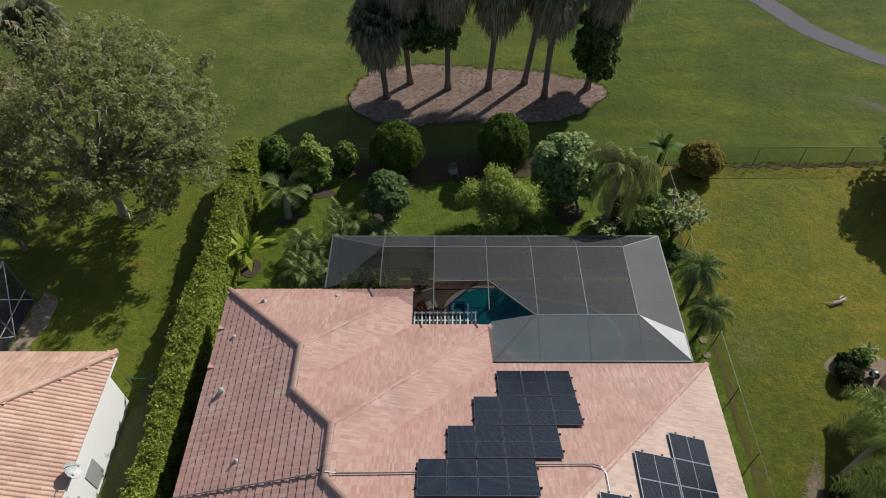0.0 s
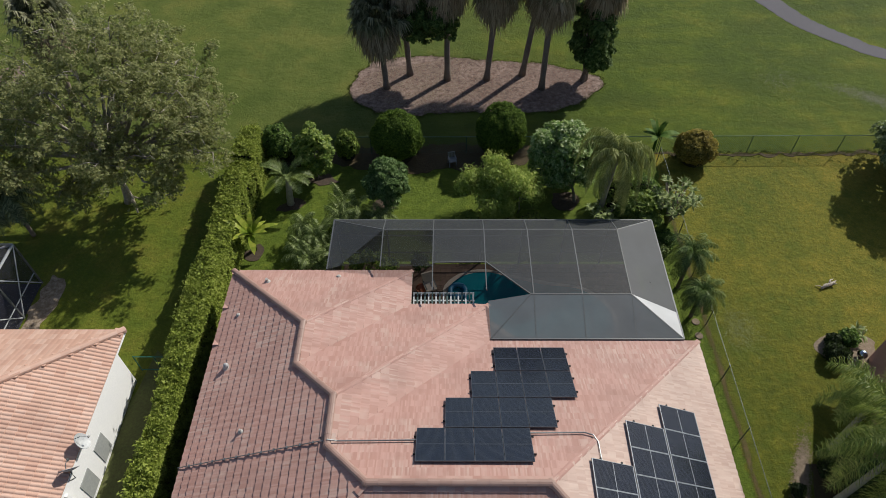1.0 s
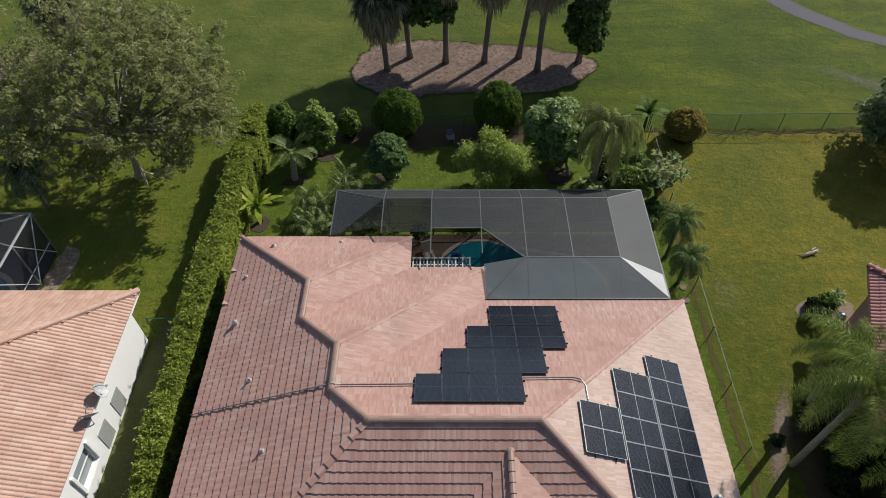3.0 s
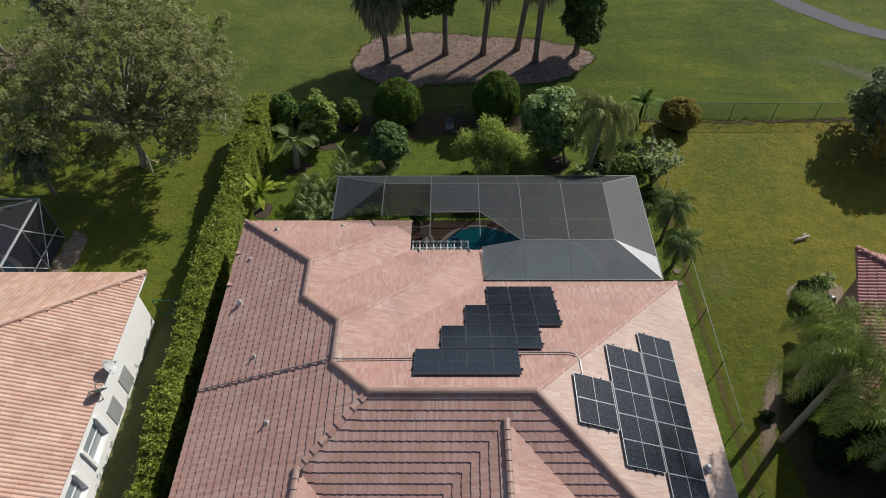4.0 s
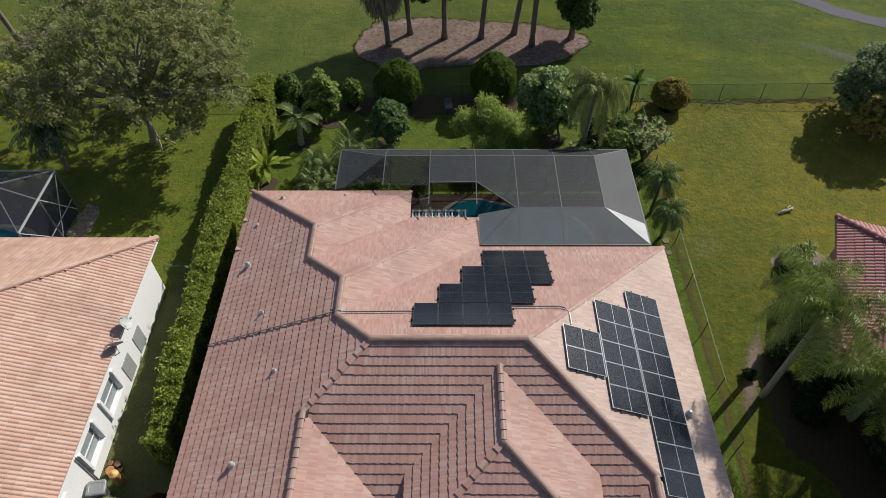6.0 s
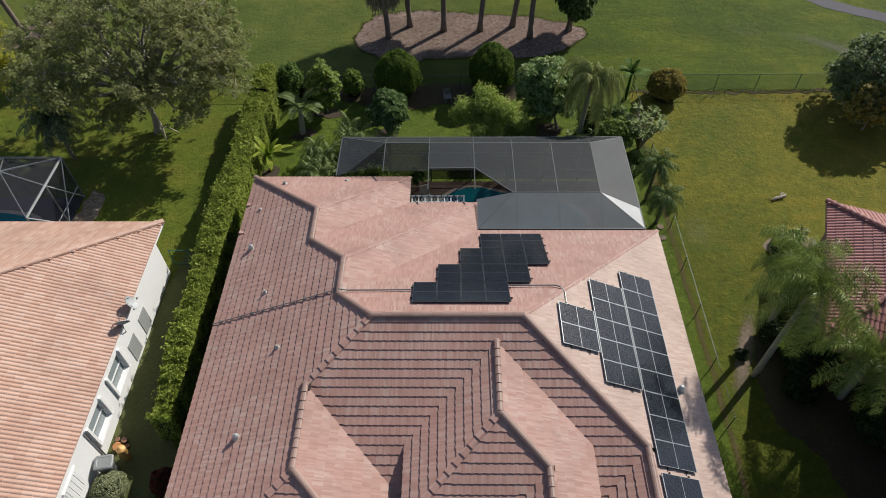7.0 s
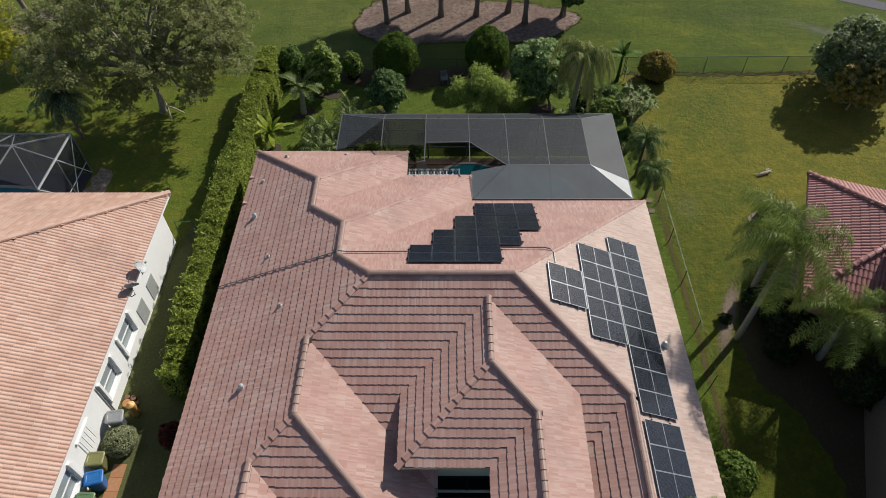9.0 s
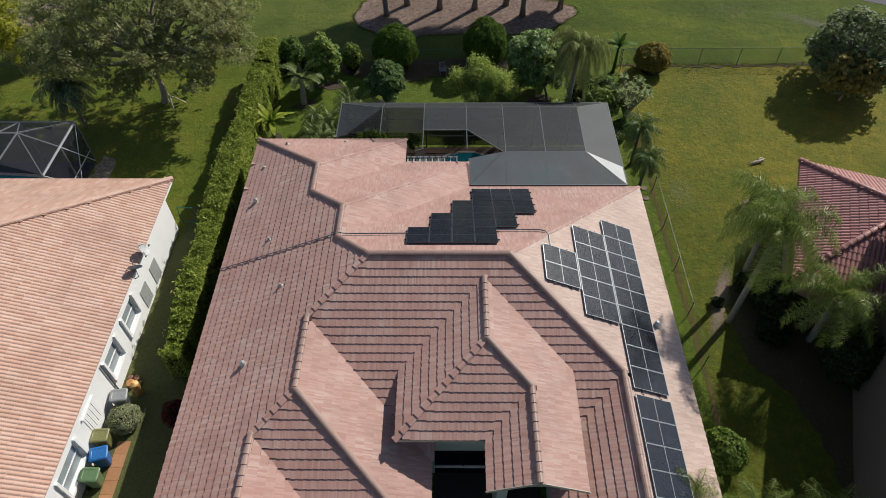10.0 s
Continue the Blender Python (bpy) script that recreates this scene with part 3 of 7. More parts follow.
qy = sr_.normal(9.6, 0.9, 9000)
scatter("sand_patch", "pale sandy soil in the grass under tall palms", "soil", 15.5 + 0.4 * (qy - 9.2) + sr_.normal(0, 0.17, 9000), qy, 0.012, 0.035, M_SAND, 33)
for dx, dy in ((13.18, 18.24), (13.14, 17.37)):
    o = solid("stepping_stone", Mesh().lathe([(0.2, 0.0), (0.21, 0.03), (0.19, 0.045)], 12), M_SAND, "round sandy stepping stone in the grass", "stepping stone")
    o.location = (dx, dy, 0.0)
# beside the pink house and under the shrubs, dark colour carries shade too
for k, (pts, lab) in enumerate((
        ([(18.9, 16.2), (19.2, 17.2), (20.4, 17.6), (21.8, 17.3), (21.8, 16.2), (20.4, 15.5)], "round mulch bed beside the house"),
        ([(-4.4, 26.5), (-3.6, 27.5), (-2.9, 27.0), (-3.3, 26.3)], "mulch ring under a mango tree"),
        ([(6.6, 26.6), (6.8, 27.8), (7.9, 27.9), (8.0, 26.8), (7.3, 26.3)], "dark soil under a fruit tree"),
        ([(-22.1, 16.0), (-22.1, 20.6), (-21.4, 21.1), (-20.8, 20.2), (-21.1, 18.0), (-21.3, 16.0)], "brown mulch strip beside a pool cage"),
        ([(-10.2, 26.4), (-9.2, 27.4), (-8.5, 27.0), (-9.0, 26.3)], "small mulch patch"),
        ([(18.6, -9.0), (18.4, 0.0), (17.6, 3.6), (15.9, 6.2), (16.0, 8.6), (16.6, 10.6), (18.6, 11.2), (22.0, 9.0), (20.2, 0.0), (19.4, -9.0)], "shaded soil, darkened for shade, beside the pink house"),
        ([(14.3, 31.35), (22.0, 31.3), (30.0, 31.35), (40.0, 31.4), (46.0, 31.45), (46.0, 31.68), (38.0, 31.62), (28.0, 31.58), (20.0, 31.58), (14.3, 31.55)], "dark soil line under the golf course fence"),
        ([(-8.9, 28.9), (-8.2, 29.5), (-7.2, 29.4), (-6.7, 28.8), (-7.6, 28.4)], "brown leaf litter under a shrub tree"),
        ([(-10.6, 30.0), (-8.5, 30.5), (-5.5, 30.1), (-3.0, 29.4), (0.0, 30.0), (2.5, 29.8), (5.2, 30.6), (5.6, 32.2), (0.0, 32.4), (-6.0, 32.1), (-10.6, 31.9)], "bare soil, litter and shade under the fence shrubs"),
        ([(-11.6, 22.6), (-11.0, 23.6), (-10.3, 23.2), (-10.7, 22.5)], "soil patch under a banana plant"))):
    m = Mesh().prism(blob_outline(pts, 0.1, 0.38, 10 + k), -0.1, 0.016 + 0.001 * k)
    solid("mulch_patch", m, M_LITTER if k == 3 else M_SAND if k < 1 else M_SOILSHADE if "fence" in lab or "shaded" in lab else M_SOIL, lab, kind="structure")

# pale shell grit washed out on the golf course grass
gr = np.random.default_rng(9)
n_g = 2600
gx = gr.beta(2.2, 1.3, n_g)
gp_ = np.stack([26.4 + 5.6 * gx + gr.normal(0, 0.2, n_g), 39.2 - 3.0 * gx ** 1.6 + gr.normal(0, 0.42, n_g), np.full(n_g, 0.015) + gr.uniform(0, 0.01, n_g)], 1)
far_ = gr.uniform(0, 1, n_g) < 0.14
gp_[far_] = np.stack([gr.normal(24.6, 0.9, far_.sum()), gr.normal(39.6, 0.9, far_.sum()), np.full(far_.sum(), 0.02)], 1)
ga = gr.uniform(0, 6.3, n_g)
gs = gr.uniform(0.015, 0.045, n_g) * (0.5 + 0.7 * gx)
gq = np.stack([gp_ + np.stack([np.cos(ga + k * 1.57) * gs, np.sin(ga + k * 1.57) * gs * 0.6, 0 * gs], 1) for k in range(4)], 1)
grit = Cloud()
grit.add(gq)
tagged(new("shell_grit", grit.data("shell_grit", M_LIMEGRIT)), "pale shell grit washed out on grass", "gravel", "", "stuff")

# a bleached piece of driftwood on the open lawn
log = Mesh()
log.tube([(-0.75, -0.1, 0.12), (-0.3, 0.02, 0.17), (0.3, 0.0, 0.16), (0.8, 0.12, 0.2)], [0.05, 0.15, 0.13, 0.04], 8)
log.tube([(0.1, 0.05, 0.18), (0.4, 0.3, 0.22), (0.75, 0.35, 0.14)], [0.09, 0.06, 0.03], 6)
log.tube([(0.35, 0.0, 0.18), (0.45, -0.1, 0.24), (0.55, -0.16, 0.27)], [0.1, 0.08, 0.03], 6)
log.tube([(-0.55, -0.05, 0.14), (-0.7, 0.2, 0.12), (-0.95, 0.3, 0.08)], [0.06, 0.045, 0.02], 6)
o = solid("driftwood_log", log, plain("bleached wood", "cfc6b8", "6e6456", 7, 3.0, 0.9, bump=0.8), "bleached grey log on the open lawn", "log", smooth=True)
o.matrix_world = pose(20.95, 20.6, 0.0, 0, 0, 20) @ Matrix.Scale(0.72, 4)

# ---- the house: roofs over overlapping rectangles, one pitch ----
H, PITCH = 3.41, 0.46
RAISED = 4.917
XW, XE = -10.35, 11.495
# x0, x1, y0, y1, eave height, sides that slope
RECTS = [
    (XW, XE, -0.825, 14.874, H, "WESN"),
    (XW, 2.144, 3.0, 16.885, H, "WESN"),
    (XW, -1.544, 5.0, 18.922, H, "WESN"),
    (XW, 0.35, -4.239, 11.5, H, "WESN"),
    (XW, -2.82, -12.0, 5.0, H, "WESN"),
    (4.98, XE, -12.0, 10.0, H, "WESN"),
    (-1.064, 6.145, -0.575, 10.5, RAISED, "WESN"),
    (2.42, 6.145, -2.541, 4.0, RAISED, "WEN"),
]


def side_dist(r, s, x, y):
    return {"W": x - r[0], "E": r[1] - x, "S": y - r[2], "N": r[3] - y}[s]


def roof_at(x, y, loose=0.4, pool=None):
    """The roof plane over a point: (height, side, rectangle)."""
    best = None
    for i, r in enumerate(pool or RECTS):
        e = loose if r[4] == H else 0.03
        if not (r[0] - e <= x <= r[1] + e and r[2] - e <= y <= r[3] + e):
            continue
        d, s = min((side_dist(r, s, x, y), s) for s in r[5])
        z = r[4] + PITCH * d
        if best is None or z > best[0] + 1e-6:
            best = (z, s, i)
    return best


def plane_key(s, i):
    r = RECTS[i]
    return (s, round({"W": r[0], "E": r[1], "S": r[2], "N": r[3]}[s], 3), r[4])


def plane_z(key, x, y):
    s, c, base = key
    d = {"W": x - c, "E": c - x, "S": y - c, "N": c - y}[s]
    return base + PITCH * d


def clip(poly, f):
    """The part of a plan polygon where f >= 0 (f is linear)."""
    out = []
    for a, b in zip(poly, poly[1:] + poly[:1]):
        fa, fb = f(*a), f(*b)
        if fa >= 0:
            out.append(a)
        if (fa >= 0) != (fb >= 0):
            t = fa / (fa - fb)
            out.append((a[0] + t * (b[0] - a[0]), a[1] + t * (b[1] - a[1])))
    return out


def cut_to_face(poly, key, strict=True):
    """Trims a plan polygon to where the plane key is the roof. Returns (polygon, whole)."""
    pool = RECTS[:6] if key[2] == H else RECTS
    inside, others = [], set()
    for x, y in poly:
        h = roof_at(x, y, 0.4, pool)
        k = plane_key(h[1], h[2]) if h else None
        if k == key:
            inside.append((x, y))
        elif k:
            others.add(k)
    cx, cy = sum(p[0] for p in poly) / len(poly), sum(p[1] for p in poly) / len(poly)
    h = roof_at(cx, cy, 0.4, pool)
    if h and plane_key(h[1], h[2]) == key:
        inside.insert(0, (cx, cy))
    if not inside:
        return [], False
    q, whole = poly, True
    for k in others:
        own = plane_z(key, *inside[0]) - plane_z(k, *inside[0])
        sg = 1 if own >= 0 else -1
        f = lambda x, y: sg * (plane_z(key, x, y) - plane_z(k, x, y))
        if min(f(*p) for p in poly) < -1e-4:
            whole = False
            q = clip(q, f)
            if len(q) < 3:
                return [], False
    cx, cy = sum(p[0] for p in q) / len(q), sum(p[1] for p in q) / len(q)
    h = roof_at(cx, cy, 0.4, pool)
    if not strict:
        return q, whole
    if h is None or h[0] > plane_z(key, cx, cy) + 0.002 and h[0] < plane_z(key, cx, cy) + 0.5:
        return [], False
    return q, whole


def in_court(key, poly):
    """The low roof stops either side of the entrance court, and at the west eave."""
    cx, cy = sum(p[0] for p in poly) / len(poly), sum(p[1] for p in poly) / len(poly)
    if cx < XW - 0.005:
        return True
    return key[:2] == ("S", -0.825) and 0.36 < cx < 4.97 and cy < 2.3


COURSE, TILE_W = 0.3293, 0.30          # in plan, up the slope and along it
AXES = {"W": ((0, 1), (1, 0)), "E": ((0, 1), (-1, 0)), "S": ((1, 0), (0, 1)), "N": ((1, 0), (0, -1))}


def tile_mesh(s):
    """One low-profile tile: a shallow S-shaped wave, a thick butt edge, its head tucked under the next course."""
    (ux, uy), (vx, vy) = AXES[s]
    m = Mesh()
    prof = [(-0.5, 0.0, 0.0), (-0.34, 0.0015, 0.3), (-0.12, 0.0055, 1.0), (0.14, 0.0055, 1.0), (0.33, 0.002, 0.3), (0.5, 0.0, 0.0)]
    rows = []
    for v, lift in ((-0.01, 0.058), (COURSE * 1.06, 0.02)):
        row = []
        for u, w, out in prof:
            u *= TILE_W
            vv = v - (0.019 * out if v < 0 else 0.0)
            row.append((ux * u + vx * vv, uy * u + vy * vv, PITCH * vv + lift + w * (1.0 if v < 0 else 0.35)))
        rows.append(row)
    lip = [(x, y, z - 0.016) for x, y, z in rows[0]]
    low = [(x + 0.06 * vx, y + 0.06 * vy, z - 0.034 + PITCH * 0.06) for x, y, z in lip]
    for i in range(len(prof) - 1):
        m.poly([rows[0][i], rows[0][i + 1], rows[1][i + 1], rows[1][i]])
        m.poly([lip[i], lip[i + 1], rows[0][i + 1], rows[0][i]])
        m.poly([low[i], low[i + 1], lip[i + 1], lip[i]])
    m.poly([low[-1], rows[1][-1], rows[0][-1], lip[-1]])
    m.poly([low[0], lip[0], rows[0][0], rows[1][0]])
    return m


house = thing("house", (0, 0, 0), "single-storey house with a pinkish brown tiled hip roof and solar panels", "house")
roof = new("roof")
roof.parent = house
deck, loose_tiles = Mesh(), Mesh()
singles = []
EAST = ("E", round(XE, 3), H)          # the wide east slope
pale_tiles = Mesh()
TILE_DATA = {s: tile_mesh(s) for s in "WESN"}
planes = {}
for i, r in enumerate(RECTS):
    for s in r[5]:
        k = plane_key(s, i)
        lo, hi = (r[2], r[3]) if s in "WE" else (r[0], r[1])
        a, b = planes.get(k, (lo, hi))
        planes[k] = (min(a, lo), max(b, hi))
rnd = random.Random(5)
INNER = {("N", 11.5), ("N", 5.0), ("N", 10.0), ("S", 3.0), ("S", 5.0), ("N", 10.5), ("N", 4.0)}
for key, (lo, hi) in planes.items():
    s, c, base = key
    if (s, c) in INNER:
        continue
    (ux, uy), (vx, vy) = AXES[s]
    reach = 8.2
    ox, oy = (c, 0) if s in "WE" else (0, c)
    for row in range(int(reach / COURSE) + 1):
        v0 = row * COURSE
        # decking
        u = lo - 0.01
        while u < hi:
            q = [(ox + ux * a + vx * b, oy + uy * a + vy * b) for a, b in ((u, v0), (min(u + 0.9, hi), v0), (min(u + 0.9, hi), v0 + COURSE), (u, v0 + COURSE))]
            q, _ = cut_to_face(q, key, False)
            if len(q) > 2 and not in_court(key, q):
                deck.poly([(x, y, plane_z(key, x, y)) for x, y in q])
            u += 0.9
        # tiles
        u = lo + TILE_W / 2
        while u < hi + TILE_W / 2:
            cu, cv = u, v0
            e0, e1 = max(u - TILE_W / 2, lo - 0.02), min(u + TILE_W / 2, hi + 0.02)
            q = [(ox + ux * a + vx * b, oy + uy * a + vy * b) for a, b in ((e0, v0), (e1, v0), (e1, v0 + COURSE), (e0, v0 + COURSE))]
            u += TILE_W
            if e1 - e0 < 0.05:
                continue
            q, whole = cut_to_face(q, key)
            if len(q) < 3 or in_court(key, q):
                continue
            x, y = ox + ux * cu + vx * cv, oy + uy * cu + vy * cv
            if whole and e1 - e0 > TILE_W * 0.97:
                singles.append((math.hypot(x - 1.5, (y - 2.0) * 0.8), s, x, y, plane_z(key, x, y) + rnd.uniform(-0.0015, 0.0015), key == EAST))
                continue
            # cut tiles along hips, valleys and ends
            f = lambda px, py: ((px - ox) * vx + (py - oy) * vy - v0) / COURSE
            top = [(px, py, plane_z(key, px, py) + 0.062 - 0.037 * f(px, py)) for px, py in q]
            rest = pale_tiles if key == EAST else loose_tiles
            rest.poly(top)
            for (a0, b0, z0), (a1, b1, z1) in zip(top, top[1:] + top[:1]):
                if f(a0, b0) < 0.02 and f(a1, b1) < 0.02:
                    rest.poly([(a0, b0, z0), (a1, b1, z1), (a1 + 0.05 * vx, b1 + 0.05 * vy, z1 - 0.036), (a0 + 0.05 * vx, b0 + 0.05 * vy, z0 - 0.036)])
singles.sort()
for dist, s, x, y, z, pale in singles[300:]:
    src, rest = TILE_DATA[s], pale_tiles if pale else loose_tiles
    k = len(rest.v)
    rest.v.extend([(x + a, y + b, z + c) for a, b, c in src.v])
    rest.f.extend([tuple(k + j for j in q) for q in src.f])
part("roof_deck", deck, M_DECK, roof, "dark roofing felt under the tiles")
part("tiles", loose_tiles, M_TILE, roof, "weathered pinkish brown concrete tiles", kind="stuff")
part("tiles", pale_tiles, M_TILE_PALE, roof, "paler sandy pink tiles of the east slope", kind="stuff")
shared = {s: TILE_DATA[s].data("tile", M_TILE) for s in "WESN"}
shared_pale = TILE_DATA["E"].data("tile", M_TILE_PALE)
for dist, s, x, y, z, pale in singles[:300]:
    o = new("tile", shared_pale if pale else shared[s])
    o.parent = roof
    o.location = (x, y, z)

# ridge and hip caps
m_ = (14.874 + 0.825) / 2
Z = lambda d, base=H: base + PITCH * d
a_, b_, c_, d_, e_ = (-1.544 - XW) / 2, (2.144 - XW) / 2, 5.35, 3.765, 3.2575
yR = 14.874 - m_
P_NW, P_KA, P_KB = (XW, 18.922, H), (XW + a_, 18.922 - a_, Z(a_)), (XW + a_, 16.885 - a_, Z(a_))
P_KC, P_KD, P_RL, P_RR = (XW + b_, 16.885 - b_, Z(b_)), (XW + b_, 14.874 - b_, Z(b_)), (XW + m_, yR, Z(m_)), (XE - m_, yR, Z(m_))
P_GL, P_GV, P_S2 = (XW + c_, -0.825 + c_, Z(c_)), (XW + c_, -4.239 + c_, Z(c_)), (XW + d_, -4.239 + d_, Z(d_))
P_ER = (XE - e_, -0.825 + e_, Z(e_))
gh = 3.6045
P_GR, P_GRV = (2.54, -0.825 + (RAISED - H) / PITCH + gh, Z(gh, RAISED)), (2.54, -0.575 + gh, Z(gh, RAISED))
ph = 1.8625
P_PT, P_PE = (4.2825, -0.575 + ph, Z(ph, RAISED)), (4.2825, -2.56, Z(ph, RAISED))
CAPS = [(P_NW, P_KA), (P_KB, P_KA), (P_KB, P_KC), (P_KD, P_KC), (P_KD, P_RL), (P_RL, P_RR), ((XE, 14.874, H), P_RR), ((-1.544, 18.922, H), P_KA), ((2.144, 16.885, H), P_KC),
        (P_ER, P_RR), ((XE - e_, -12.0 + e_, Z(e_)), P_ER), (P_GL, P_RL), (P_GV, P_GL), (P_S2, P_GV), ((XW + d_, -12.0 + d_, Z(d_)), P_S2), ((0.35, -4.239, H), P_GV),
        (P_GRV, P_GR), ((-1.064, -0.575, RAISED), P_GRV), (P_PT, P_GRV), (P_PE, P_PT),
        ((XW, -12.0, H), (XW + d_, -12.0 + d_, Z(d_))), ((-2.82, -12.0, H), (XW + d_, -12.0 + d_, Z(d_))), ((4.98, -12.0, H), (XE - e_, -12.0 + e_, Z(e_))), ((XE, -12.0, H), (XE - e_, -12.0 + e_, Z(e_)))]


def cap_mesh(wide=1.0, step=1.0):
    """A rounded cap tile, wider at its lower end, that laps over the one below."""
    m = Mesh()
    rows = []
    for y, r, lift in ((0.0, (0.13 + 0.025 * step) * wide, (0.03 + 0.02 * step) * wide), (0.44, 0.13 * wide, 0.028 * wide)):
        rows.append([(r * math.cos(w), y, lift + r * 0.72 * math.sin(w) - 0.02) for w in [math.pi * k / 6 for k in range(7)]])
    for i in range(6):
        m.poly([rows[0][i + 1], rows[0][i], rows[1][i], rows[1][i + 1]])
    m.poly([(x, y, z) for x, y, z in rows[0]])
    return m


def flat_cap(half, head, butt):
    """A low hip tile that hugs both slopes: a thin head and a proud butt at its lower end."""
    m = Mesh()
    rows = []
    for y, w, z in ((-0.04, half, butt), (0.44, half * 0.86, head)):
        rows.append([(w, y, z - 0.3 * w), (w * 0.45, y, z - 0.04 * w), (-w * 0.45, y, z - 0.04 * w), (-w, y, z - 0.3 * w)])
    for i in range(3):
        m.poly([rows[0][i + 1], rows[0][i], rows[1][i], rows[1][i + 1]])
    foot = [(x, y + 0.03, z - 0.07) for x, y, z in rows[0]]
    for i in range(3):
        m.poly([foot[i + 1], foot[i], rows[0][i], rows[0][i + 1]])
    for i in (0, 3):
        m.poly([rows[0][i], rows[1][i], (rows[1][i][0], rows[1][i][1], rows[1][i][2] - 0.06), foot[i]])
    return m


# smooth bedded caps, thin caps on the far hips, rounded stepped caps on the near ridges, flat stepped caps on the near hips
cap_kinds = [cap_mesh(1.0, 0.15).data("ridge_tile", M_CAP), flat_cap(0.11, 0.0, 0.014).data("ridge_tile", M_TILE), cap_mesh(0.85, 1.0).data("ridge_tile", M_CAP), flat_cap(0.145, 0.012, 0.055).data("ridge_tile", M_TILE)]
KINDS = [0, 0, 0, 0, 0, 0, 1, 1, 1, 0, 0, 3, 2, 3, 2, 0, 2, 3, 0, 2, 3, 2, 3, 2]
for (a, b), kk in zip(CAPS, KINDS):
    cap_data = cap_kinds[kk]
    a, b = Vector(a), Vector(b)
    d = b - a
    n = max(1, int(round(d.length / 0.40)))
    q = d.to_track_quat("Y", "Z").to_matrix().to_4x4()
    for k in range(n):
        o = new("ridge_tile", cap_data)
        o.parent = roof
        o.matrix_world = Matrix.Translation(a + d * (k / n) + Vector((0, 0, 0.045))) @ q

# mortar bedding where ridges and hips meet
for at in (P_KA, P_KB, P_KC, P_KD, P_RL, P_RR, P_GL, P_GV, P_S2, P_ER, P_GR, P_GRV, P_PT):
    mj = Mesh().lathe([(0.17, -0.03), (0.16, 0.04), (0.12, 0.09), (0.07, 0.105), (0.02, 0.11)], 10, (at[0], at[1], at[2] + 0.02))
    part("mortar_joint", mj, M_CAP, roof, smooth=True)

kx, ky = P_KD[0], P_KD[1]
patch = Mesh().poly([(x, y, Z(x - XW) + 0.05) for x, y in ((kx - 0.36, ky - 0.02), (kx, ky - 0.05), (kx, ky + 0.42), (kx - 0.26, ky + 0.42))])
patch.poly([(x, y, Z(2.144 - x) + 0.055) for x, y in ((kx, ky), (kx + 0.3, ky + 0.3), (kx + 0.3, ky + 0.5), (kx, ky + 0.5))])
part("flashing", patch, M_CAP, roof, "mortar flashing at the ridge corner")

# walls, soffits and fascias
walls, fascia = Mesh(), Mesh()
for i, (x0, x1, y0, y1, z, sides) in enumerate(RECTS[:6]):
    y0 = 0.1 if i == 0 else y0
    walls.box((x0 + 0.6, y0 + 0.6, 0.0), (x1 - 0.6 - 0.003 * i, y1 - 0.6 - 0.003 * i, z - 0.14 - 0.004 * i))
    part("soffit", Mesh().box((x0 + 0.03, y0 + 0.03, z - 0.17 - 0.005 * i), (x1 - 0.03, y1 - 0.03, z - 0.14 - 0.005 * i)), M_CREAM, house)
walls.box((-0.5, 0.08, 0.0), (5.6, 6.0, RAISED + 0.1))
walls.box((2.9, -2.0, 0.0), (3.3, 1.0, RAISED - 0.1))
walls.box((5.3, -2.0, 0.0), (5.6, 1.0, RAISED - 0.1))
part("soffit", Mesh().box((-1.03, -0.55, RAISED - 0.14), (6.1, 4.0, RAISED - 0.1)), M_CREAM, house)
part("soffit", Mesh().box((2.45, -2.3, RAISED - 0.146), (6.11, -0.56, RAISED - 0.106)), M_CREAM, house)
part("wall", walls, M_GREYWALL, house, "pale grey green stucco walls")
outline = [(XW, 18.922), (-1.544, 18.922), (-1.544, 16.885), (2.144, 16.885), (2.144, 14.874), (XE, 14.874), (XE, -12.0)]
for (x0, y0), (x1, y1) in zip(outline, outline[1:]):
    fascia.bar((x0, y0, H - 0.09), (x1, y1, H - 0.09), 0.03, 0.17)
fascia.bar((XW, -12.0, H - 0.09), (XW, 18.922, H - 0.09), 0.03, 0.17)
for (x0, y0), (x1, y1) in zip([(-1.064, 6), (-1.064, -0.575), (2.42, -0.575), (2.42, -2.541)], [(-1.064, -0.575), (2.42, -0.575), (2.42, -2.541)]):
    fascia.bar((x0, y0, RAISED - 0.08), (x1, y1, RAISED - 0.08), 0.03, 0.15)
fascia.bar((6.145, 6.0, RAISED - 0.08), (6.145, -2.541, RAISED - 0.08), 0.03, 0.15)
fascia.bar((0.35, -0.4, H - 0.09), (0.35, -4.239, H - 0.09), 0.03, 0.17)
part("fascia", fascia, M_CREAM, house, "cream painted fascia boards")
gab = Mesh()
gab.poly([(2.5, -2.2, RAISED - 0.1), (6.06, -2.2, RAISED - 0.1), (4.2825, -2.2, RAISED + PITCH * 1.78)])
gab.poly([(6.06, -2.16, RAISED - 0.1), (2.5, -2.16, RAISED - 0.1), (4.2825, -2.16, RAISED + PITCH * 1.78)])
part("gable", gab, M_GREYWALL, house, "grey green gable over the entrance")
rake = Mesh()
rake.bar((2.38, -2.55, RAISED - 0.03), (4.2825, -2.55, P_PE[2] - 0.03), 0.03, 0.14).bar((6.18, -2.55, RAISED - 0.03), (4.2825, -2.55, P_PE[2] - 0.03), 0.03, 0.14)
part("rake_board", rake, M_CREAM, house)
win = new("window")
win.parent = house
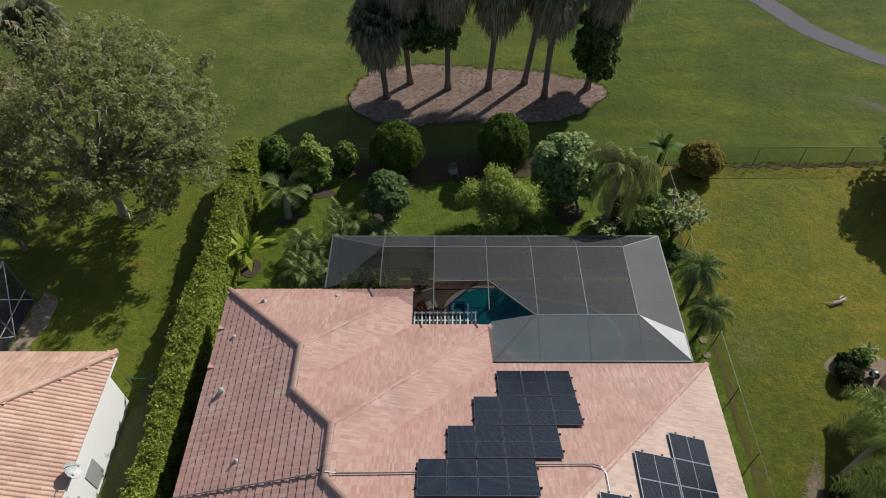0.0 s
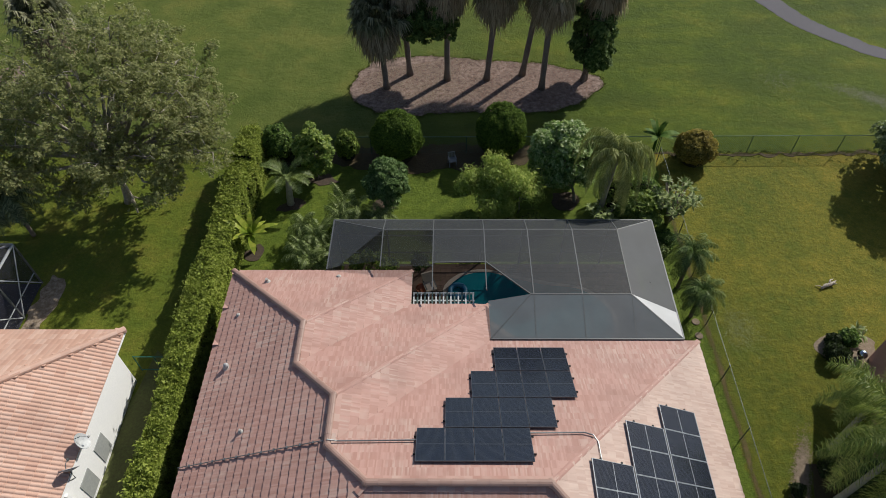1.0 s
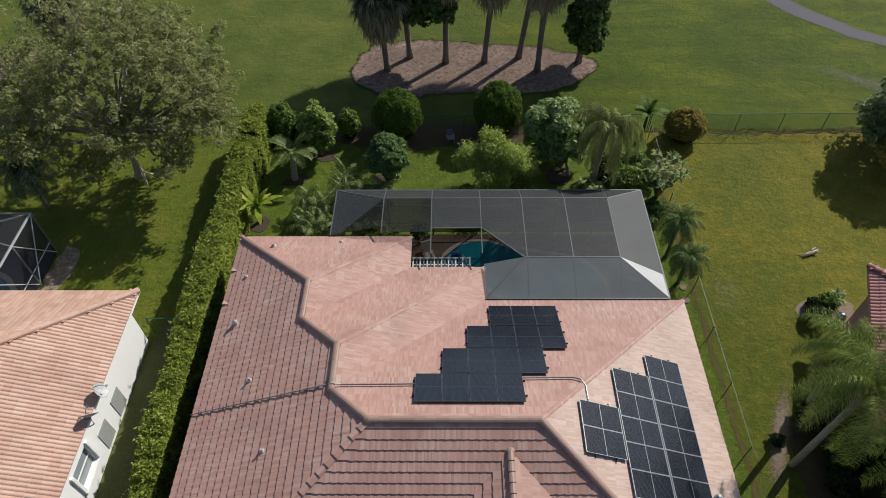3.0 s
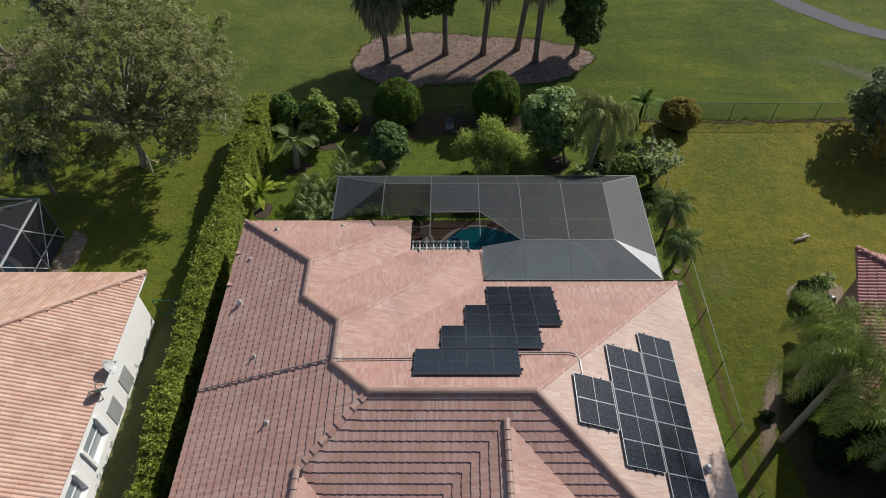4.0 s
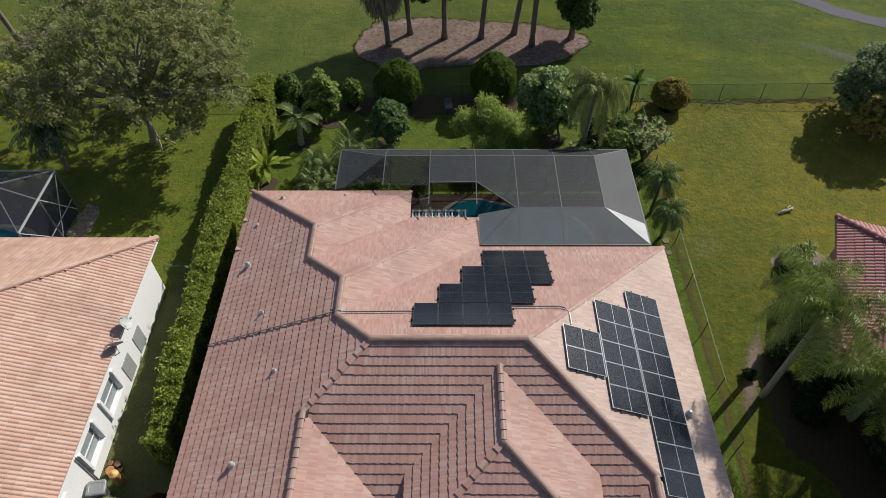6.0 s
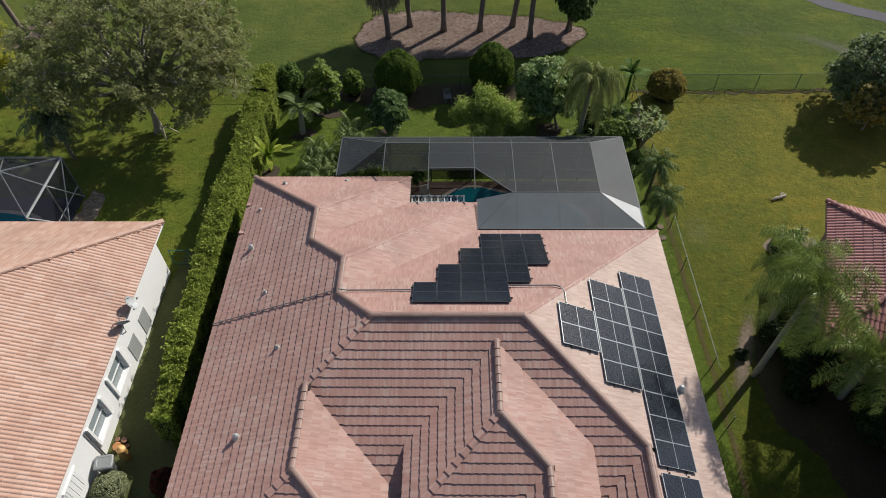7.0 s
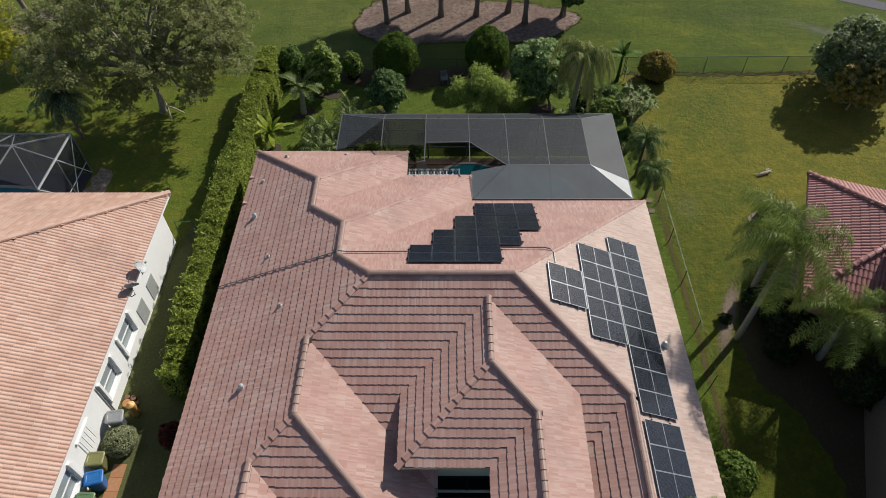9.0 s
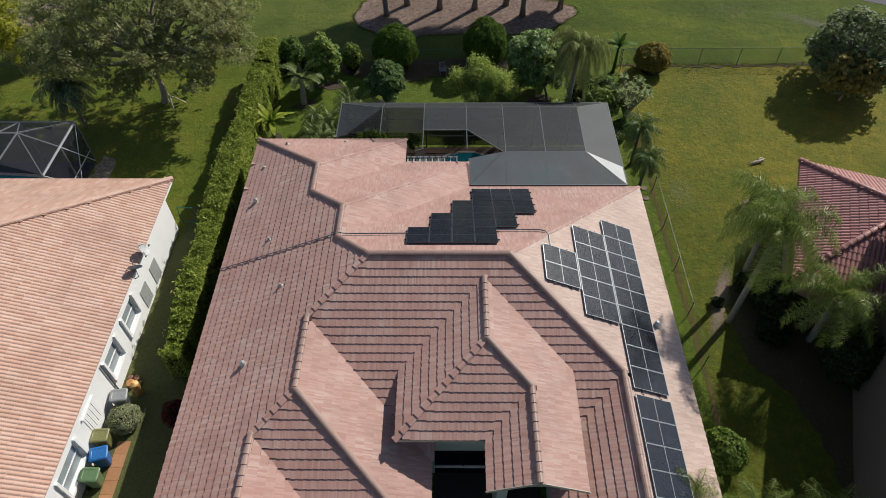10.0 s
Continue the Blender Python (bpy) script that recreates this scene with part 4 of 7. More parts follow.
part("pane", Mesh().box((0.4, 0.03, 1.0), (2.85, 0.06, 2.38)), M_DARKGLASS, win, "dark wide entry glazing")
part("pane", Mesh().box((0.4, 0.03, 0.12), (2.85, 0.06, 0.76)), M_DARKGLASS, win, "dark wide entry glazing")
part("window_frame", Mesh().box((0.38, 0.0, 0.76), (2.86, 0.07, 1.0)), plain("white window frame", "d2d0ca", "c0beb8", 8, 1.0, 0.5), win)
part("window_frame", Mesh().box((1.6, 0.0, 1.005), (1.66, 0.07, 2.37)).box((0.4, 0.0, 2.38), (2.85, 0.07, 2.43)), M_BLACK, win)
# court floor: its dark colour carries the shade lying there
porch = Mesh().box((0.36, -6.0, 0.0), (5.0, 0.06, 0.04))
solid("porch_floor", porch, plain("shade-dark porch slab", "3f3b38", "322f2c", 6, 0.8, 0.85), "dark shaded entrance court paving", kind="structure")

# vents and pipes on the roof
M_VENT = plain("pale metal vent", "c6c8c8", "a2a5a6", 14, 1.5, 0.4, 0.3, bump=0.1)
M_LEAD = plain("grey lead flashing", "b4b4b0", "9a9a96", 14, 1.5, 0.6, bump=0.3)


def slope_z(x, y):
    return roof_at(x, y)[0]


def pipe_vent(x, y, r, h, cap, label):
    z = slope_z(x, y)
    t = thing("roof_vent", (x, y, z), label, "roof vent", "vents on the house roof")
    part("pipe", Mesh().tube([(0, 0, -0.1), (0, 0, h)], r, 10), M_VENT if cap else M_LEAD, t, smooth=False)
    part("flashing", Mesh().lathe([(r * 2.6, 0.02), (r * 2.2, 0.075), (r * 1.15, 0.14)], 12), M_LEAD, t)
    if cap:
        part("cowl", Mesh().lathe([(r * 1.2, h - 0.06), (r * 1.75, h - 0.02), (r * 1.7, h + 0.1), (r * 0.6, h + 0.19)], 12), M_VENT, t)
    return t


pipe_vent(-9.31, 13.19, 0.065, 0.15, True, "white capped round roof vent")
pipe_vent(-7.67, 2.83, 0.065, 0.15, True, "white capped round roof vent")
pipe_vent(-7.87, 9.94, 0.045, 0.24, False, "thin grey plumbing vent pipe")
pipe_vent(-6.62, 6.64, 0.045, 0.24, False, "thin grey plumbing vent pipe")
pipe_vent(-9.39, 15.94, 0.045, 0.12, False, "short grey plumbing vent pipe")
pipe_vent(-8.38, 17.82, 0.06, 0.28, False, "short grey plumbing vent pipe on tiles")
pipe_vent(-5.07, 18.31, 0.05, 0.1, False, "short grey plumbing vent pipe on tiles")
pipe_vent(10.4, 5.35, 0.08, 0.17, True, "white capped round roof vent beside solar panels")

conduit = thing("conduit", (0, 0, 0), "grey metal electrical conduit run across the roof tiles", "conduit")
line = []
for k in range(25):
    s = k / 24
    x, y = -10.42 + (-4.12 + 10.42) * s, 8.94 + (8.82 - 8.94) * s
    line.append((x, y, slope_z(x, y) + 0.1))
part("pipe", Mesh().tube(line, 0.022, 6), M_STEEL, conduit)
for k in range(2, 24, 2):
    x, y, z = line[k]
    part("pipe_clamp", Mesh().box((x - 0.03, y - 0.045, z - 0.05), (x + 0.03, y + 0.045, z + 0.03)), M_STEEL, conduit)
run = [line[-1], (-4.1, 8.8, slope_z(-4.1, 8.8) + 0.24)] + [(x, y, slope_z(x, y) + 0.13) for x, y in ((-3.75, 8.8), (-2.3, 8.82), (-0.8, 8.85))]
part("pipe", Mesh().tube(run, 0.03, 6), M_STEEL, conduit)
run = [(x, y, slope_z(x, y) + 0.14) for x, y in ((3.2, 9.2), (4.4, 9.22), (5.2, 9.23))] + [(5.48, 9.12, 6.18), (5.62, 8.85, 6.2), (5.64, 8.1, 6.22)]
part("pipe", Mesh().tube(run, 0.03, 6), M_STEEL, conduit)

# ---- solar panels ----
SLOPE = math.degrees(math.atan(PITCH))


def solar_panel(label, group, edge, h=1.706, end=0.013):
    """A panel 1.03 m wide: aluminium frame, two fields of cells, a pale middle bar, rails and feet below."""
    t = thing("solar_panel", (0, 0, 0), label, "solar panel", group)
    w, f = 1.016, 0.013
    part("cell_sheet", Mesh().box((-w / 2 + f, -h / 2 + end, -0.02), (w / 2 - f, h / 2 - end, 0.012)), M_CELL, t)
    fr = Mesh()
    for a, b in (((-w / 2, -h / 2), (w / 2, -h / 2 + end)), ((-w / 2, h / 2 - end), (w / 2, h / 2)), ((-w / 2, -h / 2 + end), (-w / 2 + f, h / 2 - end)), ((w / 2 - f, -h / 2 + end), (w / 2, h / 2 - end))):
        fr.box((*a, -0.02), (*b, 0.018))
    part("panel_frame", fr, edge, t, "thin aluminium edge")
    part("busbar", Mesh().box((-w / 2 + f, -0.009, 0.012), (w / 2 - f, 0.009, 0.0145)), edge, t)
    for y in (-0.45, 0.45):
        part("rail", Mesh().box((-w / 2 - 0.1, y - 0.025, -0.075), (w / 2 + 0.1, y + 0.025, -0.021)), M_BLACK, t)
    for x in (-0.38, 0.38):
        part("foot", Mesh().box((x - 0.03, -0.5, -0.16), (x + 0.03, -0.4, -0.066)).box((x - 0.03, 0.4, -0.16), (x + 0.03, 0.5, -0.066)), M_BLACK, t)
    return t


def lay_panel(src, x, y, side, turn):
    z = {"N": Z(14.874 - y), "E": Z(XE - x)}[side] + 0.165
    tilt = pose(0, 0, 0, -SLOPE, 0, 0) if side == "N" else pose(0, 0, 0, 0, SLOPE, 0)
    return Matrix.Translation((x, y, z)) @ tilt @ pose(0, 0, 0, 0, 0, turn)


spots_n = []
up = 1.72 * math.cos(math.atan(PITCH)) + 0.045
for row, (x0, n) in enumerate(((-0.92, 4), (0.12, 4), (1.16, 4), (2.2, 3))):
    for k in range(n):
        spots_n.append((x0 + 0.515 + 1.036 * k, 7.83 + up / 2 + up * row))
spots_e = [(6.03, 8.15 - 0.515 - 1.03 * k) for k in range(2)] + [(7.68, 9.93 - 0.515 - 1.032 * k) for k in range(5)]
spots_e += [(9.33, 10.98 - 0.515 - 1.032 * k) for k in range(9)] + [(9.33, 1.42 - 0.515 - 1.032 * k) for k in range(6)]
pn = solar_panel("dark blue solar panel with grey frame on roof tiles", "solar panels on the north slope", M_DARKFRAME)
pn.matrix_world = lay_panel(pn, *spots_n[0], "N", 0)
for s in spots_n[1:]:
    copy_thing(pn, lay_panel(pn, *s, "N", 0))
pe = solar_panel("dark blue solar panel with glint-pale frame on roof tiles", "solar panels on the east slope", M_FRAME_LIT, 1.765, 0.03)
pe.matrix_world = lay_panel(pe, *spots_e[0], "E", 90)
for s in spots_e[1:]:
    copy_thing(pe, lay_panel(pe, *s, "E", 90))

# ---- pool cage ----
CX0, CX1, CY0, CY1, CZ = -5.75, 10.85, 14.92, 22.25, 3.5
FX0, FX1, FY0, FY1, FZ = -3.05, 8.72, 16.95, 21.0, 4.15
cage = thing("pool_cage", (0, 0, 0), "screened pool enclosure with white aluminium beams and grey screen", "pool enclosure")


def beam(a, b, w=0.055):
    part("beam", Mesh().bar(a, b, w * 0.8, w * 1.3), M_EDGE if w > 0.058 else M_ALU, cage)


XS = [-3.05, -0.52, 2.02, 4.2, 6.45, 8.72]
beam((CX0, CY1, CZ), (CX1, CY1, CZ), 0.075)
beam((CX1, CY1, CZ), (CX1, CY0, CZ), 0.075)
beam((CX0, CY1, CZ), (CX0, 18.95, CZ), 0.075)
beam((2.15, CY0, CZ), (CX1, CY0, CZ), 0.06)
beam((FX0, FY1, FZ), (FX1, FY1, FZ))
beam((4.07, FY0, FZ), (FX1, FY0, FZ))
beam((FX1, FY0, FZ), (FX1, FY1, FZ))
beam((-0.52, 18.85, FZ), (2.04, 18.9, FZ))
beam((2.04, 18.9, FZ), (4.07, FY0, FZ))
beam((CX0, CY1, CZ), (FX0, FY1, FZ), 0.05)
beam((CX1, CY1, CZ), (FX1, FY1, FZ), 0.05)
beam((CX1, CY0, CZ), (FX1, FY0, FZ))
beam((2.15, CY0, CZ), (4.07, FY0, FZ))
for k, x in enumerate(XS):
    beam((x, CY1, CZ), (x, FY1, FZ), 0.06)
    if k < 5:
        beam((x, FY1, FZ), (x, (18.6, 17.2, 17.2, FY0, FY0)[k], FZ), 0.06)
for x in (4.2, 6.45, 8.72):
    beam((x, FY0, FZ), (x, CY0, CZ), 0.05)
for x in (5.32, 7.58):
    beam((x, FY0, FZ), (x, CY0, CZ), 0.032)
beam((8.72, 16.0, 3.83), (10.2, 15.6, 3.65), 0.04)
beam((3.15, 16.1, 3.85), (4.2, 16.1, 3.87), 0.04)
for x in [CX0] + XS + [CX1]:
    part("post", Mesh().box((x - 0.04, CY1 - 0.04, 0.0), (x + 0.04, CY1 + 0.04, CZ - 0.05)), M_ALU, cage)
for y in (20.0, 17.7, 15.5):
    part("post", Mesh().box((CX1 - 0.04, y - 0.04, 0.0), (CX1 + 0.04, y + 0.04, CZ - 0.05)), M_ALU, cage)
part("post", Mesh().box((CX0 - 0.04, 19.8, 0.0), (CX0 + 0.04, 19.88, CZ - 0.05)), M_ALU, cage)
for z in (0.9, 2.3):
    beam((CX0, CY1, z), (CX1, CY1, z), 0.045)
    beam((CX1, CY1, z), (CX1, CY0, z), 0.045)


def panel(pts, mat, label=""):
    part("screen_panel", Mesh().poly(pts), mat, cage, label)


dz = 0.03
for x0, x1 in zip([CX0] + XS, XS + [CX1]):
    a, b = max(x0, FX0), min(x1, FX1)
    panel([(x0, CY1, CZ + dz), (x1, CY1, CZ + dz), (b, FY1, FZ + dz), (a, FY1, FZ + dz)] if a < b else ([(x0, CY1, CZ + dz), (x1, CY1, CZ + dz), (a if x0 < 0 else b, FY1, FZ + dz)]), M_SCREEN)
    panel([(x0, CY1, 0.1), (x1, CY1, 0.1), (x1, CY1, CZ), (x0, CY1, CZ)], M_THIN)
for k, (x0, x1) in enumerate(zip(XS, XS[1:])):
    y0 = (18.6, 18.87, FY0, FY0, FY0)[k]
    if k == 2:
        pts = [(x0, FY1), (x1, FY1), (x1, FY0), (4.07, FY0), (2.04, 18.9)]
    else:
        pts = [(x0, FY1), (x1, FY1), (x1, y0), (x0, y0)]
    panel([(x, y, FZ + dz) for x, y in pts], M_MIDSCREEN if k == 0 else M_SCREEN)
panel([(CX0, CY1, CZ + dz), (FX0, FY1, FZ + dz), (-5.2, 19.0, 3.65), (CX0, 18.95, CZ + dz)], M_SCREEN)
panel([(FX0, FY1, FZ + dz), (FX0, 18.95, FZ + dz), (-5.2, 19.0, 3.65)], M_MIDSCREEN)
panel([(2.15, CY0, CZ + dz), (4.07, FY0, FZ + dz), (2.1, 16.9, CZ + 0.2)], M_SCREEN_LIT)
panel([(2.15, CY0, CZ + dz), (4.2, CY0, CZ + dz), (4.2, FY0, FZ + dz), (4.07, FY0, FZ + dz)], M_SCREEN_LIT)
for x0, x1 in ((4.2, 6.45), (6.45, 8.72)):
    panel([(x0, CY0, CZ + dz), (x1, CY0, CZ + dz), (x1, FY0, FZ + dz), (x0, FY0, FZ + dz)], M_SCREEN_LIT)
panel([(8.72, CY0, CZ + dz), (CX1, CY0, CZ + dz), (FX1, FY0, FZ + dz)], M_SCREEN_LIT)
panel([(CX1, CY0, CZ + dz), (CX1, 16.35, CZ + dz), (FX1, FY0, FZ + dz)], M_PALE, "pale screen panel")
panel([(CX1, 16.35, CZ + dz), (CX1, CY1, CZ + dz), (FX1, FY1, FZ + dz), (FX1, FY0, FZ + dz)], M_SCREEN_SIDELIT)
panel([(CX1, CY0, 0.1), (CX1, CY1, 0.1), (CX1, CY1, CZ), (CX1, CY0, CZ)], M_THIN)
panel([(CX0, 18.95, 0.1), (CX0, CY1, 0.1), (CX0, CY1, CZ), (CX0, 18.95, CZ)], M_THIN)

# deck of pavers, pool, furniture
pav = Mesh()
prng = random.Random(3)
y = 14.3
row = 0
while y < 22.1:
    x = -5.6 - (0.3 if row % 2 else 0)
    while x < 10.7:
        w = 0.6
        h = prng.uniform(0.055, 0.062)
        pav.box((max(x, -5.6) + 0.006, y + 0.006, 0.0), (min(x + w, 10.75) - 0.006, y + 0.294, h))
        x += w
    y += 0.3
    row += 1
solid("pool_deck", pav, M_PAVER, "brown paved pool deck under the screen", kind="structure")
pool_shape = blob_outline([(0.2, 20.2), (1.0, 21.2), (2.4, 21.5), (4.0, 21.0), (5.6, 20.6), (7.4, 20.3), (8.6, 19.2), (8.8, 17.6), (7.6, 16.5), (5.6, 16.4), (3.8, 17.2), (2.4, 18.3), (0.8, 18.9)], 0.3, 0.0)
cop = [(x + 0.28 * (x - 4.5) / max(0.1, math.hypot(x - 4.5, y - 19)), y + 0.28 * (y - 19) / max(0.1, math.hypot(x - 4.5, y - 19))) for x, y in pool_shape]
pool = thing("swimming_pool", (0, 0, 0), "freeform swimming pool with teal water and pale coping", "swimming pool")
part("coping", Mesh().prism(cop, 0.02, 0.085), M_COPING, pool)
part("water", Mesh().prism(pool_shape, 0.03, 0.094), M_WATER, pool, "clear teal pool water")
tub = Mesh()
tub.tube([(0.42 * math.cos(w), 0.42 * math.sin(w), 0.16) for w in [2 * math.pi * k / 20 for k in range(21)]], 0.14, 8, False)
o = solid("inflatable_ring", tub, bin_mat("blue vinyl", "2a6f92", "235f80"), "blue inflatable ring on the pool water", "pool float", smooth=True)
o.location = (0.75, 20.1, 0.05)
pot = Mesh().lathe([(0.22, 0), (0.3, 0.35), (0.34, 0.4), (0.28, 0.4), (0.26, 0.34)], 14)
o = solid("plant_pot", pot, bin_mat("glazed terracotta", "8f4f2f", "7c4228"), "round terracotta plant pot on the deck", "plant pot", smooth=True)
o.location = (-1.2, 20.1, 0.06)


def lounge_chair():
    t = thing("patio_chair", (-0.75, 20.2, 0.06), "white cushioned patio chair on the pool deck", "chair", turn=20)
    part("seat", Mesh().box((-0.3, -0.3, 0.36), (0.3, 0.3, 0.46)), M_COPING, t, "cream seat cushion")
    part("backrest", Mesh().box((-0.3, -0.06, 0), (0.3, 0.06, 0.62), pose(0, 0.33, 0.44, -18)), M_COPING, t, "cream back cushion")
    for x in (-0.28, 0.28):
        for y in (-0.27, 0.27):
            part("leg", Mesh().box((x - 0.02, y - 0.02, 0), (x + 0.02, y + 0.02, 0.36)), M_ALU, t)
        part("armrest", Mesh().box((x - 0.03, -0.3, 0.6), (x + 0.03, 0.3, 0.63)), M_ALU, t)


lounge_chair()
# white slatted canopy in the roof notch
M_TEAL = plain("weathered teal aluminium", "5c706e", "4c5e5c", 9, 0.9, 0.5, 0.2, bump=0.1)
perg = thing("slatted_canopy", (0, 0, 0), "white slatted canopy fixed below the eave", "canopy")
for y in (17.05, 17.5, 17.95):
    part("rail", Mesh().box((-1.5, y - 0.03, 2.84), (1.5, y + 0.03, 2.92)), M_BRIGHT, perg)
for k in range(17):
    x = -1.44 + 0.18 * k
    part("slat", Mesh().box((x - 0.035, 16.9, 2.925), (x + 0.035, 17.97, 2.955)), M_TEAL if k % 2 else M_BRIGHT, perg)
for x in (-1.45, 1.45):
    part("post", Mesh().box((x - 0.04, 17.88, 0.06), (x + 0.04, 17.96, 2.84)), M_BRIGHT, perg)

# ---- neighbouring houses ----


def barrel_sheet(v_len, u_len, z_of, to_world, trim, step=0.24, course=0.36, high=0.042):
    """Barrel tiles over one roof face: half-round rows down the slope, each course lapping the next."""
    m = Mesh()
    prof = [(0.0, 0.0), (0.14, 0.6 * high), (0.32, high), (0.5, high), (0.68, 0.6 * high), (0.82, 0.0), (1.0, 0.0)]
    for j in range(int(u_len / step) + 1):
        for i in range(int(v_len / course) + 1):
            cu, cv = (j + 0.5) * step, (i + 0.5) * course
            if not trim(cu, cv):
                continue
            a, b = [], []
            for s, w in prof:
                u = (j + s) * step
                v0, v1 = i * course, i * course + course * 1.04
                a.append(to_world(u, v0, z_of(v0) + w + 0.03))
                b.append(to_world(u, v1, z_of(v1) + w * 0.95 + 0.012))
            k = len(m.v)
            n = len(prof)
            m.v.extend(a + b)
            m.f.extend([(k + q, k + q + 1, k + n + q + 1, k + n + q) for q in range(n - 1)])
            low = [to_world((j + s) * step, i * course, z_of(i * course) + 0.0) for s, w in prof]
            k2 = len(m.v)
            m.v.extend(low)
            m.f.extend([(k2 + q, k2 + q + 1, k + q + 1, k + q) for q in range(n - 1)])
    return m


def cap_run(parent, data, a, b, name="ridge_tile", lift=0.04):
    a, b = Vector(a), Vector(b)
    d = b - a
    n = max(1, int(round(d.length / 0.40)))
    part("mortar_bed", Mesh().tube([a + Vector((0, 0, 0.02)), b + Vector((0, 0, 0.02))], 0.15, 12), data.materials[0], parent, smooth=True)
    q = d.to_track_quat("Y", "Z").to_matrix().to_4x4()
    for k in range(n):
        o = new(name, data)
        o.parent = parent
        o.matrix_world = Matrix.Translation(a + d * (k / n) + Vector((0, 0, lift))) @ q


# the white house: long east face with barrel rows, north face beyond the hip
WX, WY, WZ, WP = -14.5, 15.33, 3.6, 0.43
white = thing("house", (0, 0, 0), "white stucco house with an orange barrel tile hip roof", "house")
wroof = new("roof")
wroof.parent = white
WEST_END, SOUTH_END = -31.0, -14.0
e_face = barrel_sheet(8.3, WY - SOUTH_END, lambda v: WZ + WP * v, lambda u, v, z: (WX - v, WY - u, z), lambda u, v: v < u + 0.1, step=0.18, high=0.036)
part("east_slope", e_face, M_ORANGE, wroof, "orange barrel tile rows", kind="stuff")
n_face = barrel_sheet(8.3, WX - WEST_END, lambda v: WZ + WP * v, lambda u, v, z: (WX - u, WY - v, z), lambda u, v: v < u + 0.1, high=0.006)
part("north_slope", n_face, M_ORANGE, wroof, "orange barrel tile rows", kind="stuff")
wd = Mesh()
wd.poly([(WX, WY, WZ), (WX, SOUTH_END, WZ), (WX - 8.4, SOUTH_END, WZ + 8.4 * WP), (WX - 8.4, WY - 8.4, WZ + 8.4 * WP)])
wd.poly([(WX, WY, WZ), (WX - 8.4, WY - 8.4, WZ + 8.4 * WP), (WEST_END, WY - 8.4, WZ + 8.4 * WP), (WEST_END, WY, WZ)])
wd.poly([(WX - 8.4, WY - 8.4, WZ + 8.4 * WP), (WX - 8.4, SOUTH_END, WZ + 8.4 * WP), (WEST_END, SOUTH_END, WZ), (WEST_END, WY - 8.4, WZ + 8.4 * WP)])
part("roof_deck", wd, M_DECK, wroof)
ocap = cap_mesh(1.25, 0.08).data("ridge_tile", M_ORANGE)
cap_run(wroof, ocap, (WX, WY, WZ), (WX - 8.3, WY - 8.3, WZ + 8.3 * WP))
WALL_X = -15.1
ww = Mesh()
ww.box((WEST_END + 0.6, SOUTH_END, 0), (WALL_X - 0.25, WY - 0.62, WZ - 0.16))
WINS = [(6.75, 8.15), (4.3, 5.65), (-1.3, 0.45), (-5.4, -3.6)]
cuts = sorted(WINS)
y0 = SOUTH_END
for a, b in cuts + [(WY - 0.6, None)]:
    ww.box((WALL_X - 0.25, y0, 0), (WALL_X, a, WZ - 0.16))
    if b is not None:
        ww.box((WALL_X - 0.25, a, 0), (WALL_X, b, 0.95))
        ww.box((WALL_X - 0.25, a, 2.25), (WALL_X, b, WZ - 0.16))
        y0 = b
part("wall", ww, M_WHITE, white, "white stucco wall")
ws = Mesh().box((WALL_X - 0.1, SOUTH_END, WZ - 0.15), (WX - 0.02, WY - 0.02, WZ - 0.11)).box((WEST_END, WALL_X + 0.2, WZ - 0.152), (WX - 0.03, WY - 0.03, WZ - 0.112))
part("soffit", ws, M_CREAM, white)
wf = Mesh().bar((WX - 0.02, SOUTH_END, WZ - 0.07), (WX - 0.02, WY, WZ - 0.07), 0.03, 0.16).bar((WX, WY - 0.02, WZ - 0.07), (WEST_END, WY - 0.02, WZ - 0.07), 0.03, 0.16)
part("fascia", wf, M_WHITE, white)
for a, b in WINS:
    w = new("window")
    w.parent = white
    part("pane", Mesh().box((WALL_X - 0.13, a, 0.95), (WALL_X - 0.11, b, 2.25)), M_GLASS, w)
    fr = Mesh()
    for p, q in (((a, 0.95), (b, 1.01)), ((a, 2.19), (b, 2.25)), ((a, 1.01), (a + 0.05, 2.19)), ((b - 0.05, 1.01), (b, 2.19)), ((a, 1.56), (b, 1.62))):
        fr.box((WALL_X - 0.15, p[0], p[1]), (WALL_X - 0.08, q[0], q[1]))
    part("window_frame", fr, M_WHITE, w)
    part("window_sill", Mesh().box((WALL_X + 0.003, a - 0.15, 0.8), (WALL_X + 0.14, b + 0.15, 0.94)), M_WHITE, w)
    for s in (a - 0.16, b + 0.02):
        part("window_surround", Mesh().box((WALL_X + 0.003, s, 0.945), (WALL_X + 0.12, s + 0.14, 2.4)), M_WHITE, w)
for y in (10.9, 9.3):
    part("wall_panel", Mesh().box((WALL_X + 0.003, y - 0.42, 0.25), (WALL_X + 0.035, y + 0.42, 1.55)), plain("flat grey panel", "a2a5a4", "8f9291", 10, 1.0, 0.6), white, "flat grey panel on the white wall")
sh = new("window_shutter")
sh.parent = white
for k in range(9):
    part("slat", Mesh().box((WALL_X + 0.004, 1.5 + 0.12 * k, 0.95), (WALL_X + 0.03 + 0.015 * (k % 2), 1.5 + 0.12 * k + 0.1, 2.2)), M_WHITE, sh)
part("rail", Mesh().box((WALL_X + 0.003, 1.42, 2.22), (WALL_X + 0.1, 2.66, 2.3)), M_WHITE, sh)
